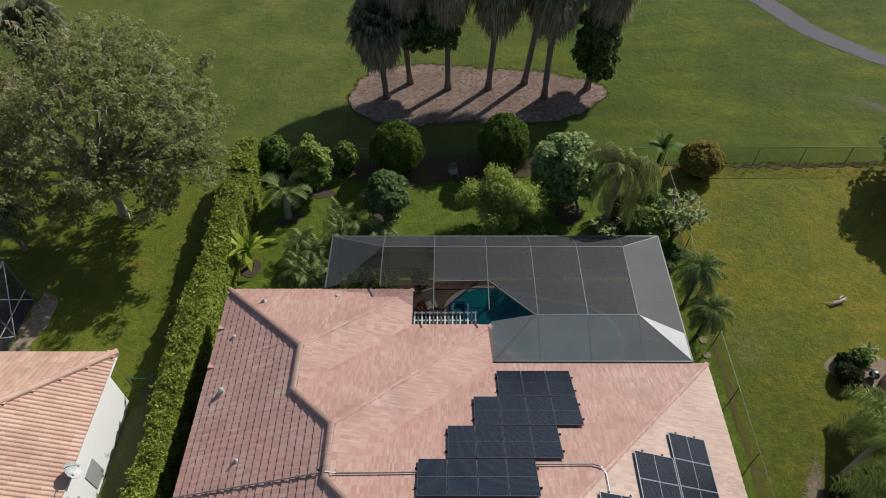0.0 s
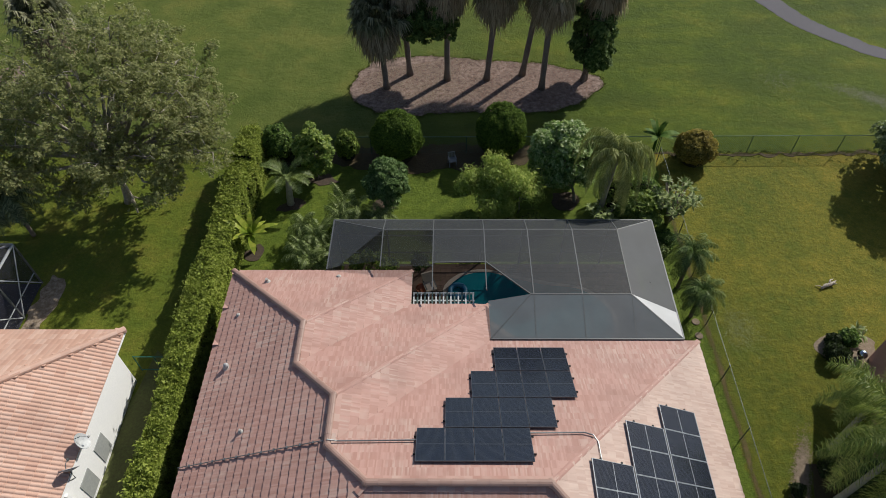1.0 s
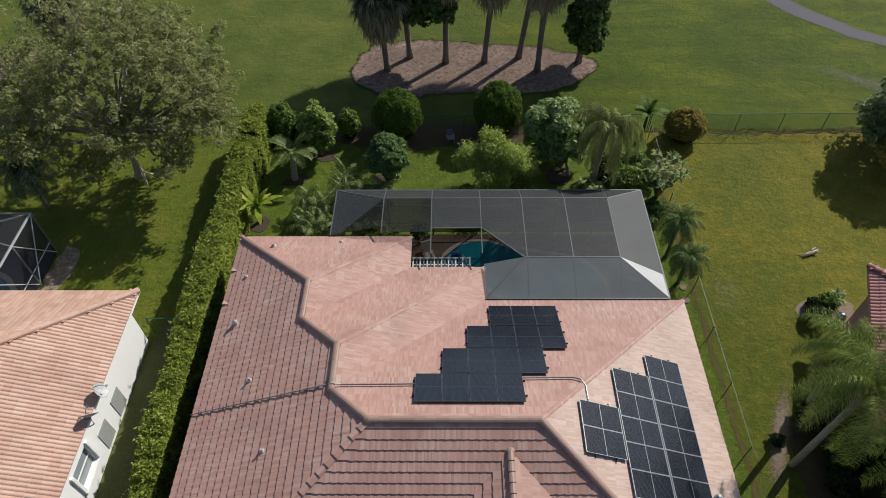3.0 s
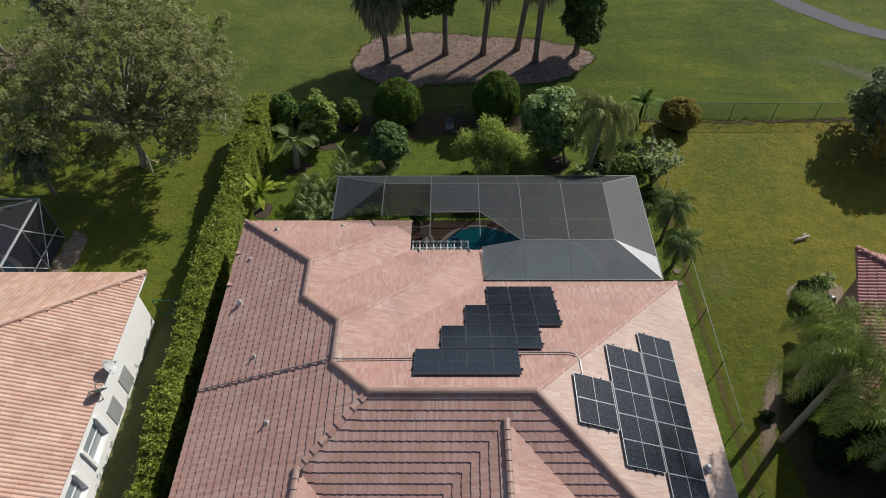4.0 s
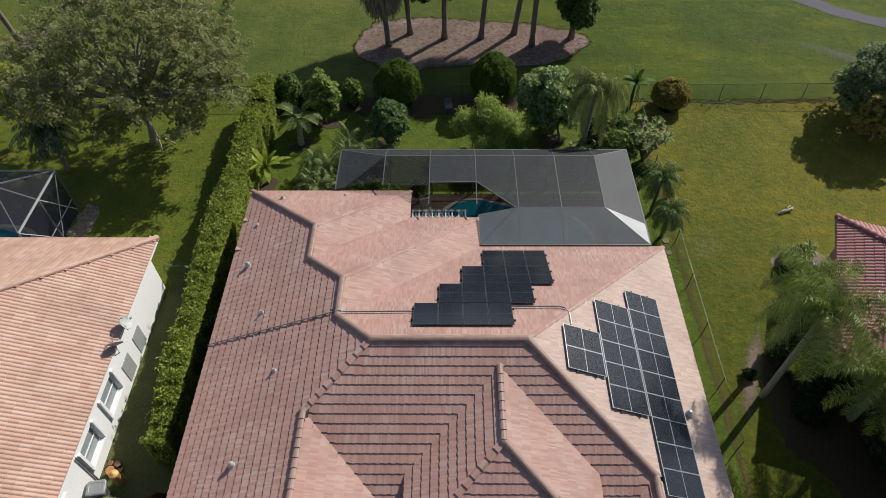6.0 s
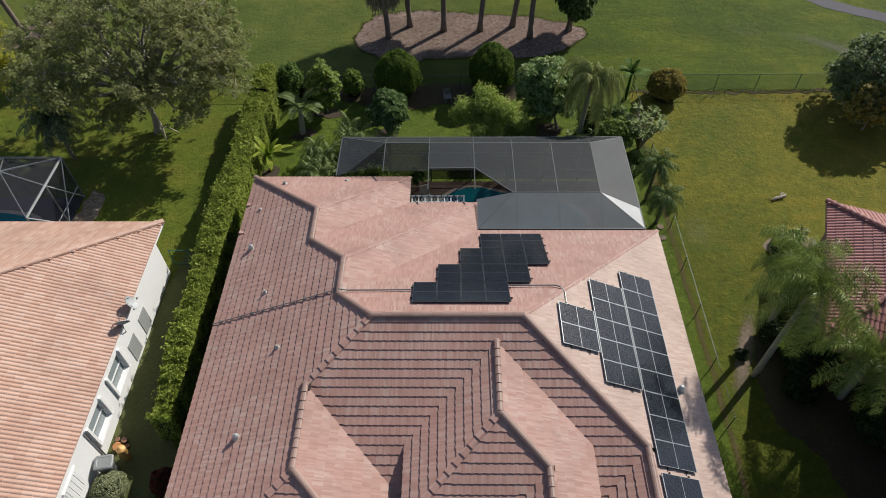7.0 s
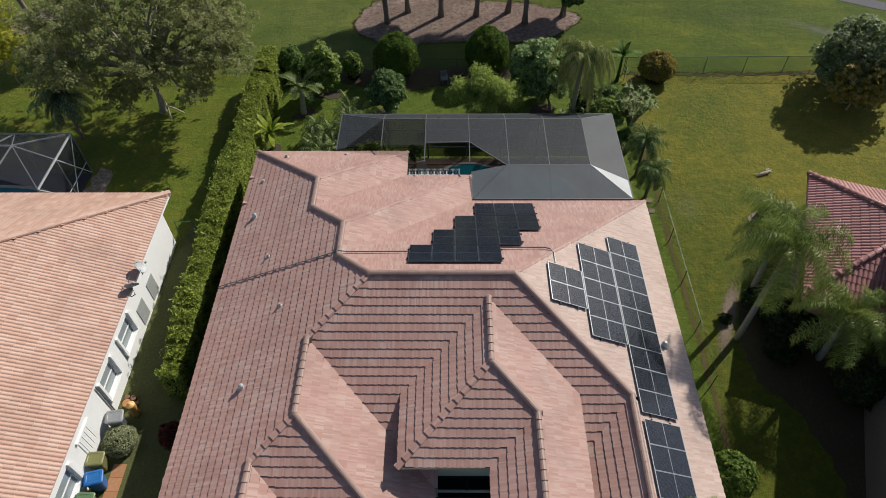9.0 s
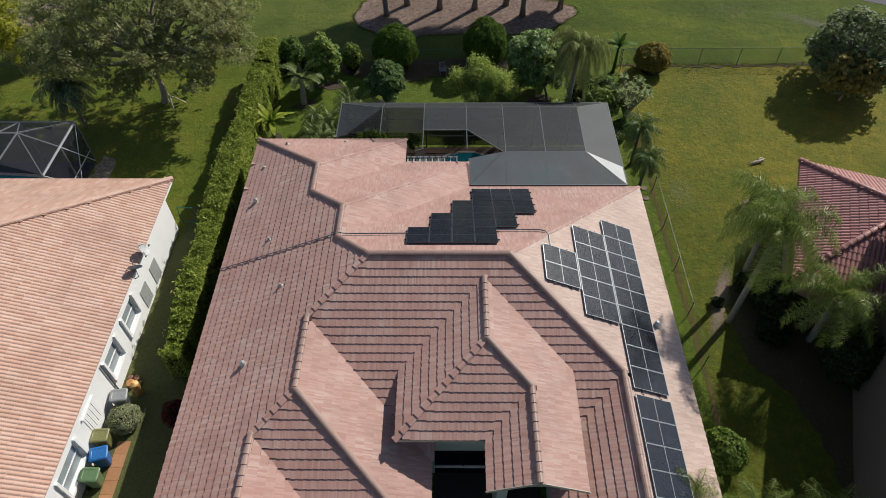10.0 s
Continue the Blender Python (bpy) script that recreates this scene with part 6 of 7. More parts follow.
# ---- the spreading oak ----
def spreading_oak(at, label, seed):
    """A leaning trunk, long crooked limbs that each end in a lobe of twigs, and leaf clumps on the twigs with gaps between the lobes."""
    t = thing("oak_tree", at, label, "tree")
    rng = random.Random(seed)
    wood, cl = Mesh(), Cloud()
    fork = Vector((0.25, -0.2, 3.3))
    wood.tube([(-0.05, 0.05, -0.1), (0.0, 0.0, 0.3), (0.18, -0.05, 1.4), (0.12, -0.1, 2.4), fork], [0.34, 0.22, 0.18, 0.16, 0.17], 10)
    blobs = []
    # east, north, height and spread of each lobe, from the foot of the trunk
    for x, y, z, w in ((7.0, -1.6, 5.4, 1.2), (5.6, -0.4, 5.2, 1.1), (4.4, -2.7, 3.3, 1.15), (6.0, 1.8, 6.2, 1.3), (4.6, -0.3, 7.2, 1.5),
                       (3.9, -2.4, 5.8, 1.3), (2.6, 1.4, 8.7, 1.6), (0.2, 0.9, 8.8, 1.5), (-2.6, 0.8, 8.2, 1.4), (1.0, 4.4, 9.6, 1.7), (-2.4, 4.4, 9.0, 1.6),
                       (4.2, 4.4, 7.2, 1.5), (-5.6, -1.6, 6.2, 1.3), (-4.9, 0.6, 7.2, 1.4), (-6.6, -0.8, 5.0, 1.1), (-3.9, -2.2, 6.4, 1.2), (-2.1, -1.5, 7.4, 1.3),
                       (2.2, -1.6, 7.4, 1.3), (-0.2, -2.2, 6.6, 1.15), (-0.9, -2.0, 2.6, 0.85), (-1.6, -2.3, 3.4, 0.85), (5.2, 3.2, 4.6, 1.3),
                       (-4.8, 3.6, 6.8, 1.5), (-3.0, -3.4, 5.2, 0.9), (1.6, -3.2, 6.0, 1.0), (-6.0, 2.2, 5.4, 1.2), (0.6, 7.0, 8.0, 1.6), (-7.0, 1.2, 6.4, 1.3), (-4.8, -2.9, 4.8, 1.0), (-6.4, 4.2, 6.0, 1.4), (2.0, 3.4, 9.0, 1.5), (3.2, 0.6, 8.4, 1.4), (5.0, 1.0, 7.5, 1.4), (-3.6, 2.6, 8.4, 1.4), (3.2, 5.6, 8.0, 1.5), (6.2, -0.8, 6.2, 1.2),
                       (2.4, -0.2, 8.2, 1.3), (4.0, 1.8, 8.2, 1.5), (6.3, 0.2, 6.5, 1.3), (1.0, -2.7, 5.0, 1.0), (2.3, -2.6, 5.2, 1.0), (0.8, 2.8, 9.6, 1.5), (-1.0, -0.4, 8.6, 1.3), (5.6, 4.2, 6.2, 1.4), (4.9, -1.8, 4.6, 1.0)):
        end = Vector((x, y, z))
        d = end - fork
        pts = [fork - Vector((0, 0, 0.15))]
        for k in range(1, 6):
            q = k / 5
            sway = 0.05 * d.length * math.sin(3.14 * q)
            pts.append(fork + d * q + Vector((rng.uniform(-1, 1) * sway, rng.uniform(-1, 1) * sway, (0.7 + rng.uniform(-0.6, 0.9)) * sway)))
        thick = min(1.0, d.length / 6)
        wood.tube(pts, [0.17 * thick, 0.13 * thick, 0.1, 0.065, 0.038, 0.018], 7)
        for k in range(5):
            g = pts[4].lerp(pts[5], k / 4)
            b, rise = 1.257 * k + rng.uniform(-0.5, 0.5), rng.uniform(-0.25, 0.75)
            tip = g + Vector((math.cos(b), math.sin(b), rise)) * w * rng.uniform(0.75, 1.15)
            wood.tube([g, g.lerp(tip, 0.5) + Vector((0, 0, 0.15)), tip], [0.035, 0.024, 0.01], 5)
            for j in range(7):
                c = g.lerp(tip, rng.uniform(0.35, 1.15)) + Vector((rng.uniform(-0.8, 0.8), rng.uniform(-0.8, 0.8), rng.uniform(-0.5, 0.55))) * w
                r = rng.uniform(0.22, 0.52)
                blobs.append((*c, r, r, r * 0.62))
        for k in range(2):
            c = pts[3].lerp(pts[4], rng.random()) + Vector((rng.gauss(0, 0.5), rng.gauss(0, 0.5), rng.gauss(0.2, 0.3)))
            blobs.append((*c, 0.35, 0.35, 0.22))
    part("trunk", wood, M_OAKBARK, t, smooth=True)
    rosettes(cl, blobs, 245000, 0.115, 0.055, 7, 0.25, 0.5, 0.5, -0.8)
    part("crown", cl, M_OAK, t)
    return t


spreading_oak((-19.4, 27.1, 0), "broad spreading oak with olive green leaf clumps and grey limbs", 21)
root = Mesh()
root.tube([(-0.2, 0.35, 1.3), (0.2, -0.2, 0.75), (0.45, -0.8, 0.06)], [0.04, 0.075, 0.05], 7)
root.tube([(0.1, -0.1, 0.8), (0.7, 0.0, 0.4), (1.1, 0.05, 0.05)], [0.05, 0.05, 0.03], 7)
o = solid("dead_branch", root, plain("peeled wood", "cfc4ae", "b4a890", 9, 2, 0.9, bump=0.6), "pale dead branch under the oak", "branch", smooth=True)
o.location = (-19.0, 26.9, 0)

# ---- round clipped shrubs and garden trees ----


def dome_shrub(at, r, h, leaf, label, n, size, seed, category="shrub", bumps=0.06):
    """A dense rounded shrub: a dark core, for the shade inside, under a skin of small leaves."""
    t = thing("shrub", at, label, category)
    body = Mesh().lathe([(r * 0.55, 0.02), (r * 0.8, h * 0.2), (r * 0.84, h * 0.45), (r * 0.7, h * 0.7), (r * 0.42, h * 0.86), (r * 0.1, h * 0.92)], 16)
    part("shade_core", body, M_SHADECORE, t)
    rng = np.random.default_rng(seed)
    d = unit(rng.normal(0, 1, (n, 3)))
    d[:, 2] = np.abs(d[:, 2]) * rng.choice([1, 1, 1, -0.55], n)
    lump = np.array([noise.noise(Vector((float(q[0]) * 2.6 + seed, float(q[1]) * 2.6, float(q[2]) * 2.2))) + 0.6 * noise.noise(Vector((float(q[0]) * 6.5, float(q[1]) * 6.5 + seed, float(q[2]) * 5))) for q in d])
    k = 1 + (0.06 + bumps) * lump + rng.normal(0, 0.025, n)
    c = d * np.array([r, r, h * 0.56]) * k[:, None] + np.array([0, 0, h * 0.45])
    c[:, 2] = np.maximum(c[:, 2], 0.05)
    cl = Cloud()
    cl.add(leaf_quads(c, d + np.array([0, 0, 0.2]), size[0], size[1], 0.6))
    part("foliage", cl, leaf, t)
    return t


dome_shrub((-3.05, 31.2, 0), 1.56, 3.4, M_FICUS, "dark green clipped dome-shaped shrub by the fence", 26000, (0.11, 0.055), 1, bumps=0.06)
dome_shrub((3.6, 31.6, 0), 1.58, 3.6, M_FICUS, "dark green clipped dome-shaped shrub by the fence", 26000, (0.11, 0.055), 2, bumps=0.06)
dome_shrub((16.0, 30.8, 0), 1.22, 2.15, M_GOLD, "golden green rounded shrub against the fence", 8000, (0.15, 0.08), 3, bumps=0.12)
dome_shrub((13.15, 0.8, 0), 0.98, 1.8, M_FRESH, "bright green shrub beside the house", 5000, (0.16, 0.1), 4, bumps=0.12)
dome_shrub((-14.2, 2.4, 0), 0.76, 0.98, M_SAGE, "grey green flat clipped shrub between the bins", 4600, (0.09, 0.045), 5)
dome_shrub((-11.75, 2.6, 0), 0.6, 1.3, M_REDLEAF, "dark red leaved shrub beside the hedge", 1800, (0.14, 0.08), 6, bumps=0.15)
dome_shrub((-6.3, 31.2, 0), 0.75, 2.0, M_FRESH, "small bright green shrub at the fence", 2600, (0.15, 0.09), 7, bumps=0.15)
dome_shrub((-10.7, 31.1, 0), 0.95, 2.5, M_GREEN, "green shrub at the end of the hedge", 4000, (0.15, 0.09), 8, bumps=0.15)
dome_shrub((-9.4, 30.9, 0), 0.8, 1.3, M_DARKLEAF, "low dark shrub behind the garden", 2200, (0.14, 0.08), 9, bumps=0.15)
dome_shrub((15.35, 9.35, 0), 0.32, 0.45, M_DARKLEAF, "small dark plant on the sandy soil", 500, (0.16, 0.07), 18, bumps=0.25)
dome_shrub((18.3, 8.9, 0), 1.3, 1.9, M_DARKLEAF, "dark shrub in the shade under the palms", 4200, (0.2, 0.1), 10, bumps=0.18)
dome_shrub((17.4, 10.3, 0), 0.9, 1.3, M_DARKLEAF, "low dark shrub in the shade under the palms", 2500, (0.2, 0.1), 11, bumps=0.18)
dome_shrub((17.6, 7.4, 0), 0.8, 1.0, M_DARKLEAF, "low dark green shrub in the shade under the palms", 2200, (0.22, 0.1), 12, bumps=0.2)
dome_shrub((19.6, 9.3, 0), 1.2, 2.0, M_DARKLEAF, "dark shrub under the eave of the pink house", 3600, (0.2, 0.1), 16, bumps=0.18)
dome_shrub((20.3, 5.2, 0), 1.2, 3.3, M_DARKLEAF, "dark shrub beside the tall pink wall", 3600, (0.2, 0.1), 17, bumps=0.18)
dome_shrub((20.6, 5.4, 0), 1.3, 1.6, M_DARKLEAF, "dark shrub against the pink wall", 3600, (0.2, 0.1), 13, bumps=0.18)
dome_shrub((20.5, 17.0, 0), 0.5, 0.75, M_GREEN, "low green shrub in the round bed", 900, (0.18, 0.08), 14, bumps=0.2)
dome_shrub((19.75, 16.9, 0), 0.4, 0.6, M_DARKLEAF, "small dark shrub in the round bed", 1500, (0.16, 0.08), 15, bumps=0.2)
broadleaf("garden_tree", (-8.0, 29.2, 0), 4.4, (1.05, 1.05, 2.15), M_FRESH, M_BARK, "bright green upright shrub tree by the fence", 7200, (0.24, 0.12), 31, clumps=34, full=True, fork=0.1, clump=(0.22, 0.4), trunk=0.06, squash=0.9, whorl=7)
broadleaf("mango_tree", (-3.4, 26.8, 0), 3.1, (1.2, 1.15, 1.2), M_MANGODARK, M_BARK, "small round mango tree with glossy leaves", 11500, (0.25, 0.08), 32, clumps=24, fork=0.25, clump=(0.26, 0.42), trunk=0.07, whorl=9)
broadleaf("mango_tree", (7.95, 27.1, 0), 4.5, (2.1, 1.75, 2.1), M_MANGO, M_BARK, "dense mango tree with pale glinting leaves", 23000, (0.27, 0.09), 33, clumps=52, full=True, fork=0.2, lean=(-0.75, 1.5), clump=(0.2, 0.34), trunk=0.1, whorl=9)
broadleaf("broadleaf_tree", (29.7, 29.1, 0), 5.3, (3.5, 3.4, 2.7), M_SHADE, M_BARK, "broad dark green shade tree on the open lawn", 46000, (0.2, 0.09), 34, clumps=90, full=True, fork=0.25, clump=(0.14, 0.26), trunk=0.22, whorl=8)
for at, h, r, seed, n in (((2.1, 26.6, 0), 3.0, 1.1, 41, 7000), ((3.3, 27.0, 0), 3.9, 1.2, 35, 8500), ((4.4, 26.0, 0), 3.5, 1.35, 42, 9500), ((2.9, 25.3, 0), 2.3, 1.2, 43, 7000)):
    broadleaf("feathery_tree", at, h, (r, r * 0.9, h * 0.42), M_FERN, M_BARK, "feathery yellow green shrub tree behind the cage", int(n * 0.7), (0.27, 0.045), seed, clumps=13, fork=0.3, clump=(0.18, 0.3), trunk=0.04, squash=0.7)
broadleaf("shrub_tree", (28.7, 27.2, 0), 3.6, (2.1, 1.7, 1.5), M_GOLD, M_BARK, "yellow green shrubby tree beside the shade tree", 9000, (0.2, 0.09), 44, whorl=8, clumps=34, fork=0.2, clump=(0.24, 0.4), trunk=0.08)
broadleaf("garden_tree", (11.3, 25.2, 0), 2.3, (1.2, 1.1, 1.1), M_FRESH, M_BARK, "mixed green shrub tree beside the cage", 8500, (0.24, 0.075), 36, whorl=9, clumps=26, fork=0.15, clump=(0.3, 0.42), trunk=0.06)
broadleaf("vine_tree", (0.35, 40.0, 0), 6.6, (2.0, 1.6, 1.9), M_VINE, M_BARK, "dark leafy vine growth hanging round a palm", 9000, (0.26, 0.15), 37, clumps=30, fork=0.5, lean=(-1.2, 0.1), clump=(0.2, 0.4), trunk=0.06, full=True, whorl=6)
broadleaf("vine_tree", (10.1, 39.4, 0), 6.3, (1.5, 1.9, 2.7), M_VINE, M_PALMBARK, "dark leafy vine growth round a palm", 15000, (0.24, 0.14), 38, clumps=38, fork=0.1, lean=(0.25, 0.3), clump=(0.2, 0.44), trunk=0.1, squash=1.0, full=True, whorl=6)
broadleaf("bamboo_clump", (-31.3, 30.6, 0), 6.6, (2.6, 2.8, 3.2), M_BAMBOO, M_BARK, "yellow green bamboo clump", 16000, (0.3, 0.06), 39, clumps=34, fork=0.1, clump=(0.25, 0.4), trunk=0.06, squash=0.9)
broadleaf("leafy_shrub", (-3.7, 20.5, 0.06), 2.5, (1.35, 0.9, 0.95), M_FRESH, M_BARK, "leafy yellow green shrub under the screen", 2200, (0.26, 0.08), 40, clumps=18, fork=0.3, clump=(0.14, 0.28), trunk=0.04, category="shrub", whorl=7)
broadleaf("leafy_shrub", (-1.3, 21.3, 0.06), 1.6, (0.5, 0.45, 0.5), M_VINE, M_BARK, "small dark green shrub under the screen", 700, (0.22, 0.08), 45, clumps=8, fork=0.3, clump=(0.25, 0.4), trunk=0.03, category="shrub", whorl=7)
dome_shrub((-4.9, 20.2, 0.06), 0.6, 0.9, M_DARKLEAF, "low dark plant under the screen", 900, (0.2, 0.07), 46, bumps=0.25)

# ---- feather palms ----


def feather_palm(name, at, height, n, length, label, trunk_r, leaf, bark, seed, leaflet=0.45, count=22, droop=1.5, lean=(0, 0), stems=1, group="", width=0.045, hang=0.5, plume=0.0, low=1.5):
    """Palm: ringed trunk, and arching fronds with leaflets."""
    t = thing(name, at, label, "palm", group)
    rng = random.Random(seed)
    wood = Mesh()
    cl = Cloud()
    for s in range(stems):
        ox, oy = (0, 0) if stems == 1 else (rng.uniform(-0.45, 0.45), rng.uniform(-0.45, 0.45))
        h = height if stems == 1 else height * rng.uniform(0.6, 1.05)
        top = Vector((ox * 1.8 + lean[0], oy * 1.8 + lean[1], h))
        pts, rad = [], []
        for k in range(11):
            q = k / 10
            pts.append((ox + (top.x - ox) * q ** 1.4, oy + (top.y - oy) * q ** 1.4, -0.1 + (h + 0.1) * q))
            rad.append(trunk_r * (1.25 - 0.45 * q) * (1.04 if k % 2 else 0.97))
        wood.tube(pts, rad, 8)
        m = n if stems == 1 else max(5, n // stems)
        for k in range(m):
            yaw = 2.4 * k + rng.uniform(-0.3, 0.3)
            rise = 1.25 - low * (k / m) + rng.uniform(-0.15, 0.15)
            frond(cl, top, yaw, rise, length * rng.uniform(0.85, 1.1), droop * rng.uniform(0.8, 1.2), leaflet, width, count, hang, rng, plume)
    part("trunk", wood, bark, t, smooth=True)
    part("crown", cl, leaf, t)
    return t


feather_palm("queen_palm", (15.74, 8.28, 0), 7.9, 22, 3.3, "tall queen palm with drooping fronds and a pale leaning trunk", 0.13, M_FROND, M_PALETRUNK, 51, 0.58, 170, 2.7, (-0.35, -0.35), width=0.02, hang=0.9, plume=1.7, low=1.8)
feather_palm("queen_palm", (17.1, 10.95, 0), 6.3, 17, 2.3, "queen palm with a pale trunk behind the taller one", 0.13, M_FROND, M_PALETRUNK, 63, 0.54, 160, 2.6, (-0.7, -0.3), width=0.022, hang=0.9, plume=1.7, low=1.7)
feather_palm("queen_palm", (19.5, 7.1, 0), 4.6, 20, 3.1, "queen palm with pale bent trunk beside the pink house", 0.15, M_FROND, M_PALETRUNK, 52, 0.52, 170, 2.3, (-0.6, -0.4), width=0.02, hang=0.9, plume=1.7, low=1.6)
feather_palm("queen_palm", (12.2, -2.6, 0), 4.1, 13, 1.25, "palm leaning over the roof edge", 0.1, M_FROND, M_PALETRUNK, 53, 0.34, 48, 1.9, (-1.8, 0.5), width=0.013, hang=0.9, plume=0.7)
feather_palm("queen_palm", (13.3, -2.2, 0), 2.3, 16, 1.7, "low palm beside the house wall", 0.11, M_FROND, M_PALETRUNK, 56, 0.36, 54, 1.8, width=0.013, hang=0.9, plume=0.7)
feather_palm("queen_palm", (16.0, -2.4, 0), 2.3, 16, 1.8, "low palm in the shaded side garden", 0.11, M_FROND, M_PALETRUNK, 54, 0.36, 54, 1.8, width=0.013, hang=0.9, plume=0.7)
feather_palm("pygmy_date_palm", (12.75, 20.5, 0), 3.0, 38, 1.75, "pygmy date palm with a rounded crown beside the cage", 0.09, M_PYGMY, M_PALMBARK, 55, 0.34, 36, 2.7, group="pygmy date palms beside the cage", width=0.03)
feather_palm("pygmy_date_palm", (13.0, 18.6, 0), 2.2, 36, 1.5, "pygmy date palm with a rounded crown beside the cage", 0.09, M_PYGMY, M_PALMBARK, 56, 0.34, 34, 2.7, group="pygmy date palms beside the cage", width=0.03)
feather_palm("areca_palm", (-7.5, 23.7, 0), 1.5, 60, 1.15, "clumping areca palm beside the cage", 0.04, M_FROND_PALE, M_PALMBARK, 57, 0.3, 24, 2.1, stems=6, group="areca palms by the cage", width=0.035)
feather_palm("areca_palm", (-7.5, 21.9, 0), 1.5, 60, 1.1, "clumping areca palm beside the cage", 0.04, M_FROND_PALE, M_PALMBARK, 58, 0.3, 24, 2.1, stems=6, group="areca palms by the cage", width=0.035)
feather_palm("areca_palm", (-5.4, 24.7, 0), 1.6, 66, 1.35, "clumping areca palm behind the cage", 0.04, M_FROND_PALE, M_PALMBARK, 59, 0.3, 24, 2.1, stems=6, group="areca palms by the cage", width=0.035)
feather_palm("areca_palm", (-3.9, 24.5, 0), 1.1, 55, 1.15, "low clumping areca palm behind the cage", 0.04, M_FROND_PALE, M_PALMBARK, 60, 0.3, 24, 2.1, stems=5, group="areca palms by the cage", width=0.035)
feather_palm("triangle_palm", (-9.42, 26.9, 0), 1.9, 13, 1.75, "triangle palm with a swollen base and arching fronds", 0.19, M_FROND_PALE, M_PALETRUNK, 61, 0.4, 60, 1.5, (0.12, 0.35), width=0.026, hang=-0.25, low=0.95)
feather_palm("dark_palm", (-24.15, 24.3, 0), 3.4, 34, 2.3, "dark drooping palm in the shade of the oak", 0.1, M_DARKFROND, M_PALMBARK, 62, 0.5, 26, 2.4, width=0.075)

# ---- sabal palms on the golf course ----


def sabal(at, height, seed, label, lean=(0, 0), skirt=1.0):
    t = thing("sabal_palm", at, label, "palm", "sabal palms on the mulch bed")
    rng = random.Random(seed)
    wood = Mesh()
    top = Vector((lean[0], lean[1], height))
    pts = [(top.x * (k / 8), top.y * (k / 8), -0.1 + (height + 0.1) * k / 8) for k in range(9)]
    wood.tube(pts, [0.3] + [0.2 + 0.015 * (k % 2) for k in range(8)], 9)
    part("trunk", wood, M_PALMBARK, t, smooth=True)
    green, dead = Cloud(), Cloud()
    for k in range(72):
        yaw = 2.4 * k + rng.uniform(-0.2, 0.2)
        rise = 1.35 - 1.5 * (k / 72) + rng.uniform(-0.15, 0.15)
        w = (math.cos(yaw) * math.cos(rise), math.sin(yaw) * math.cos(rise), math.sin(rise))
        fan(green, top, w, 1.4 * rng.uniform(0.55, 1.15), 1.05, 25, 0.55, rng)
    for k in range(110):
        yaw = 2.4 * k + rng.uniform(-0.3, 0.3)
        rise = -0.05 - 0.75 * (k / 110) + rng.uniform(-0.2, 0.2)
        w = (math.cos(yaw) * math.cos(rise), math.sin(yaw) * math.cos(rise), math.sin(rise))
        fan(dead, top - (top / height) * (0.15 + 1.2 * skirt * k / 110), w, (1.15 - 0.35 * k / 110) * rng.uniform(0.6, 1.2), 0.85, 19, 0.85, rng)
    part("crown", green, M_FAN, t, "grey green fan leaves")
    part("skirt", dead, M_DEAD, t, "hanging skirt of dead brown fans")
    return t


sabal((-4.25, 38.7, 0), 5.3, 71, "sabal palm with a full skirt of dead leaves", (-0.3, 0.5), 0.85)
sabal((-2.6, 40.4, 0), 8.0, 72, "sabal palm with a dark trunk on the mulch bed", (-0.5, 0.3), 1.3)
sabal((0.15, 39.7, 0), 8.3, 73, "sabal palm with a dark trunk on the mulch bed", (0.0, 0.4), 1.35)
sabal((3.05, 39.7, 0), 7.6, 74, "leaning sabal palm on the mulch bed", (0.55, 0.5), 1.2)
sabal((5.7, 40.3, 0), 8.5, 75, "leaning sabal palm on the mulch bed", (1.0, 0.6), 1.4)
sabal((7.0, 38.6, 0), 7.9, 76, "sabal palm with a slim trunk on the mulch bed", (0.1, 0.6), 1.2)
sabal((10.2, 39.7, 0), 8.4, 77, "sabal palm with vines round its trunk", (0.7, 0.4), 1.6)
sabal((-34.2, 39.8, 0), 6.8, 78, "leaning sabal palm on a pale bed", (-1.2, 0.3))
sabal((-26.6, 37.2, 0), 6.3, 79, "sabal palm with brown dead fans behind the oak", (0.3, 0.3))

# ---- banana plants ----


def banana(at, height, n, length, width, label, seed, leaf=None):
    leaf = leaf or M_BANANA
    t = thing("banana_plant", at, label, "banana plant", "banana plants")
    rng = random.Random(seed)
    part("stem", Mesh().tube([(0, 0, -0.05), (0.03, 0.02, height * 0.5), (0.05, 0.05, height)], [0.14, 0.11, 0.07], 9), leaf, t, "green stem", smooth=True)
    for k in range(n):
        yaw = 2.4 * k + rng.uniform(-0.3, 0.3)
        rise = 1.4 - 0.95 * (k / n) + rng.uniform(-0.15, 0.15)
        w = (math.cos(yaw) * math.cos(rise), math.sin(yaw) * math.cos(rise), math.sin(rise))
        cl = Cloud()
        cl.add(strip((0.05, 0.05, height - 0.05), w, (0, 0, 1), length * rng.uniform(0.75, 1.1), width * rng.uniform(0.8, 1.1), 1.15, 7))
        part("leaf", cl, leaf, t)
    return t


banana((-10.9, 23.2, 0), 1.3, 12, 1.7, 0.36, "young banana plant with yellowing leaves beside the hedge", 81)
banana((13.2, 30.6, 0), 2.2, 10, 1.35, 0.42, "banana plant at the fence corner", 82, M_BANANA_DARK)
banana((-13.9, -0.9 + 3.2, 0), 0.4, 5, 0.5, 0.14, "small potted leafy plant beside the wall", 83)

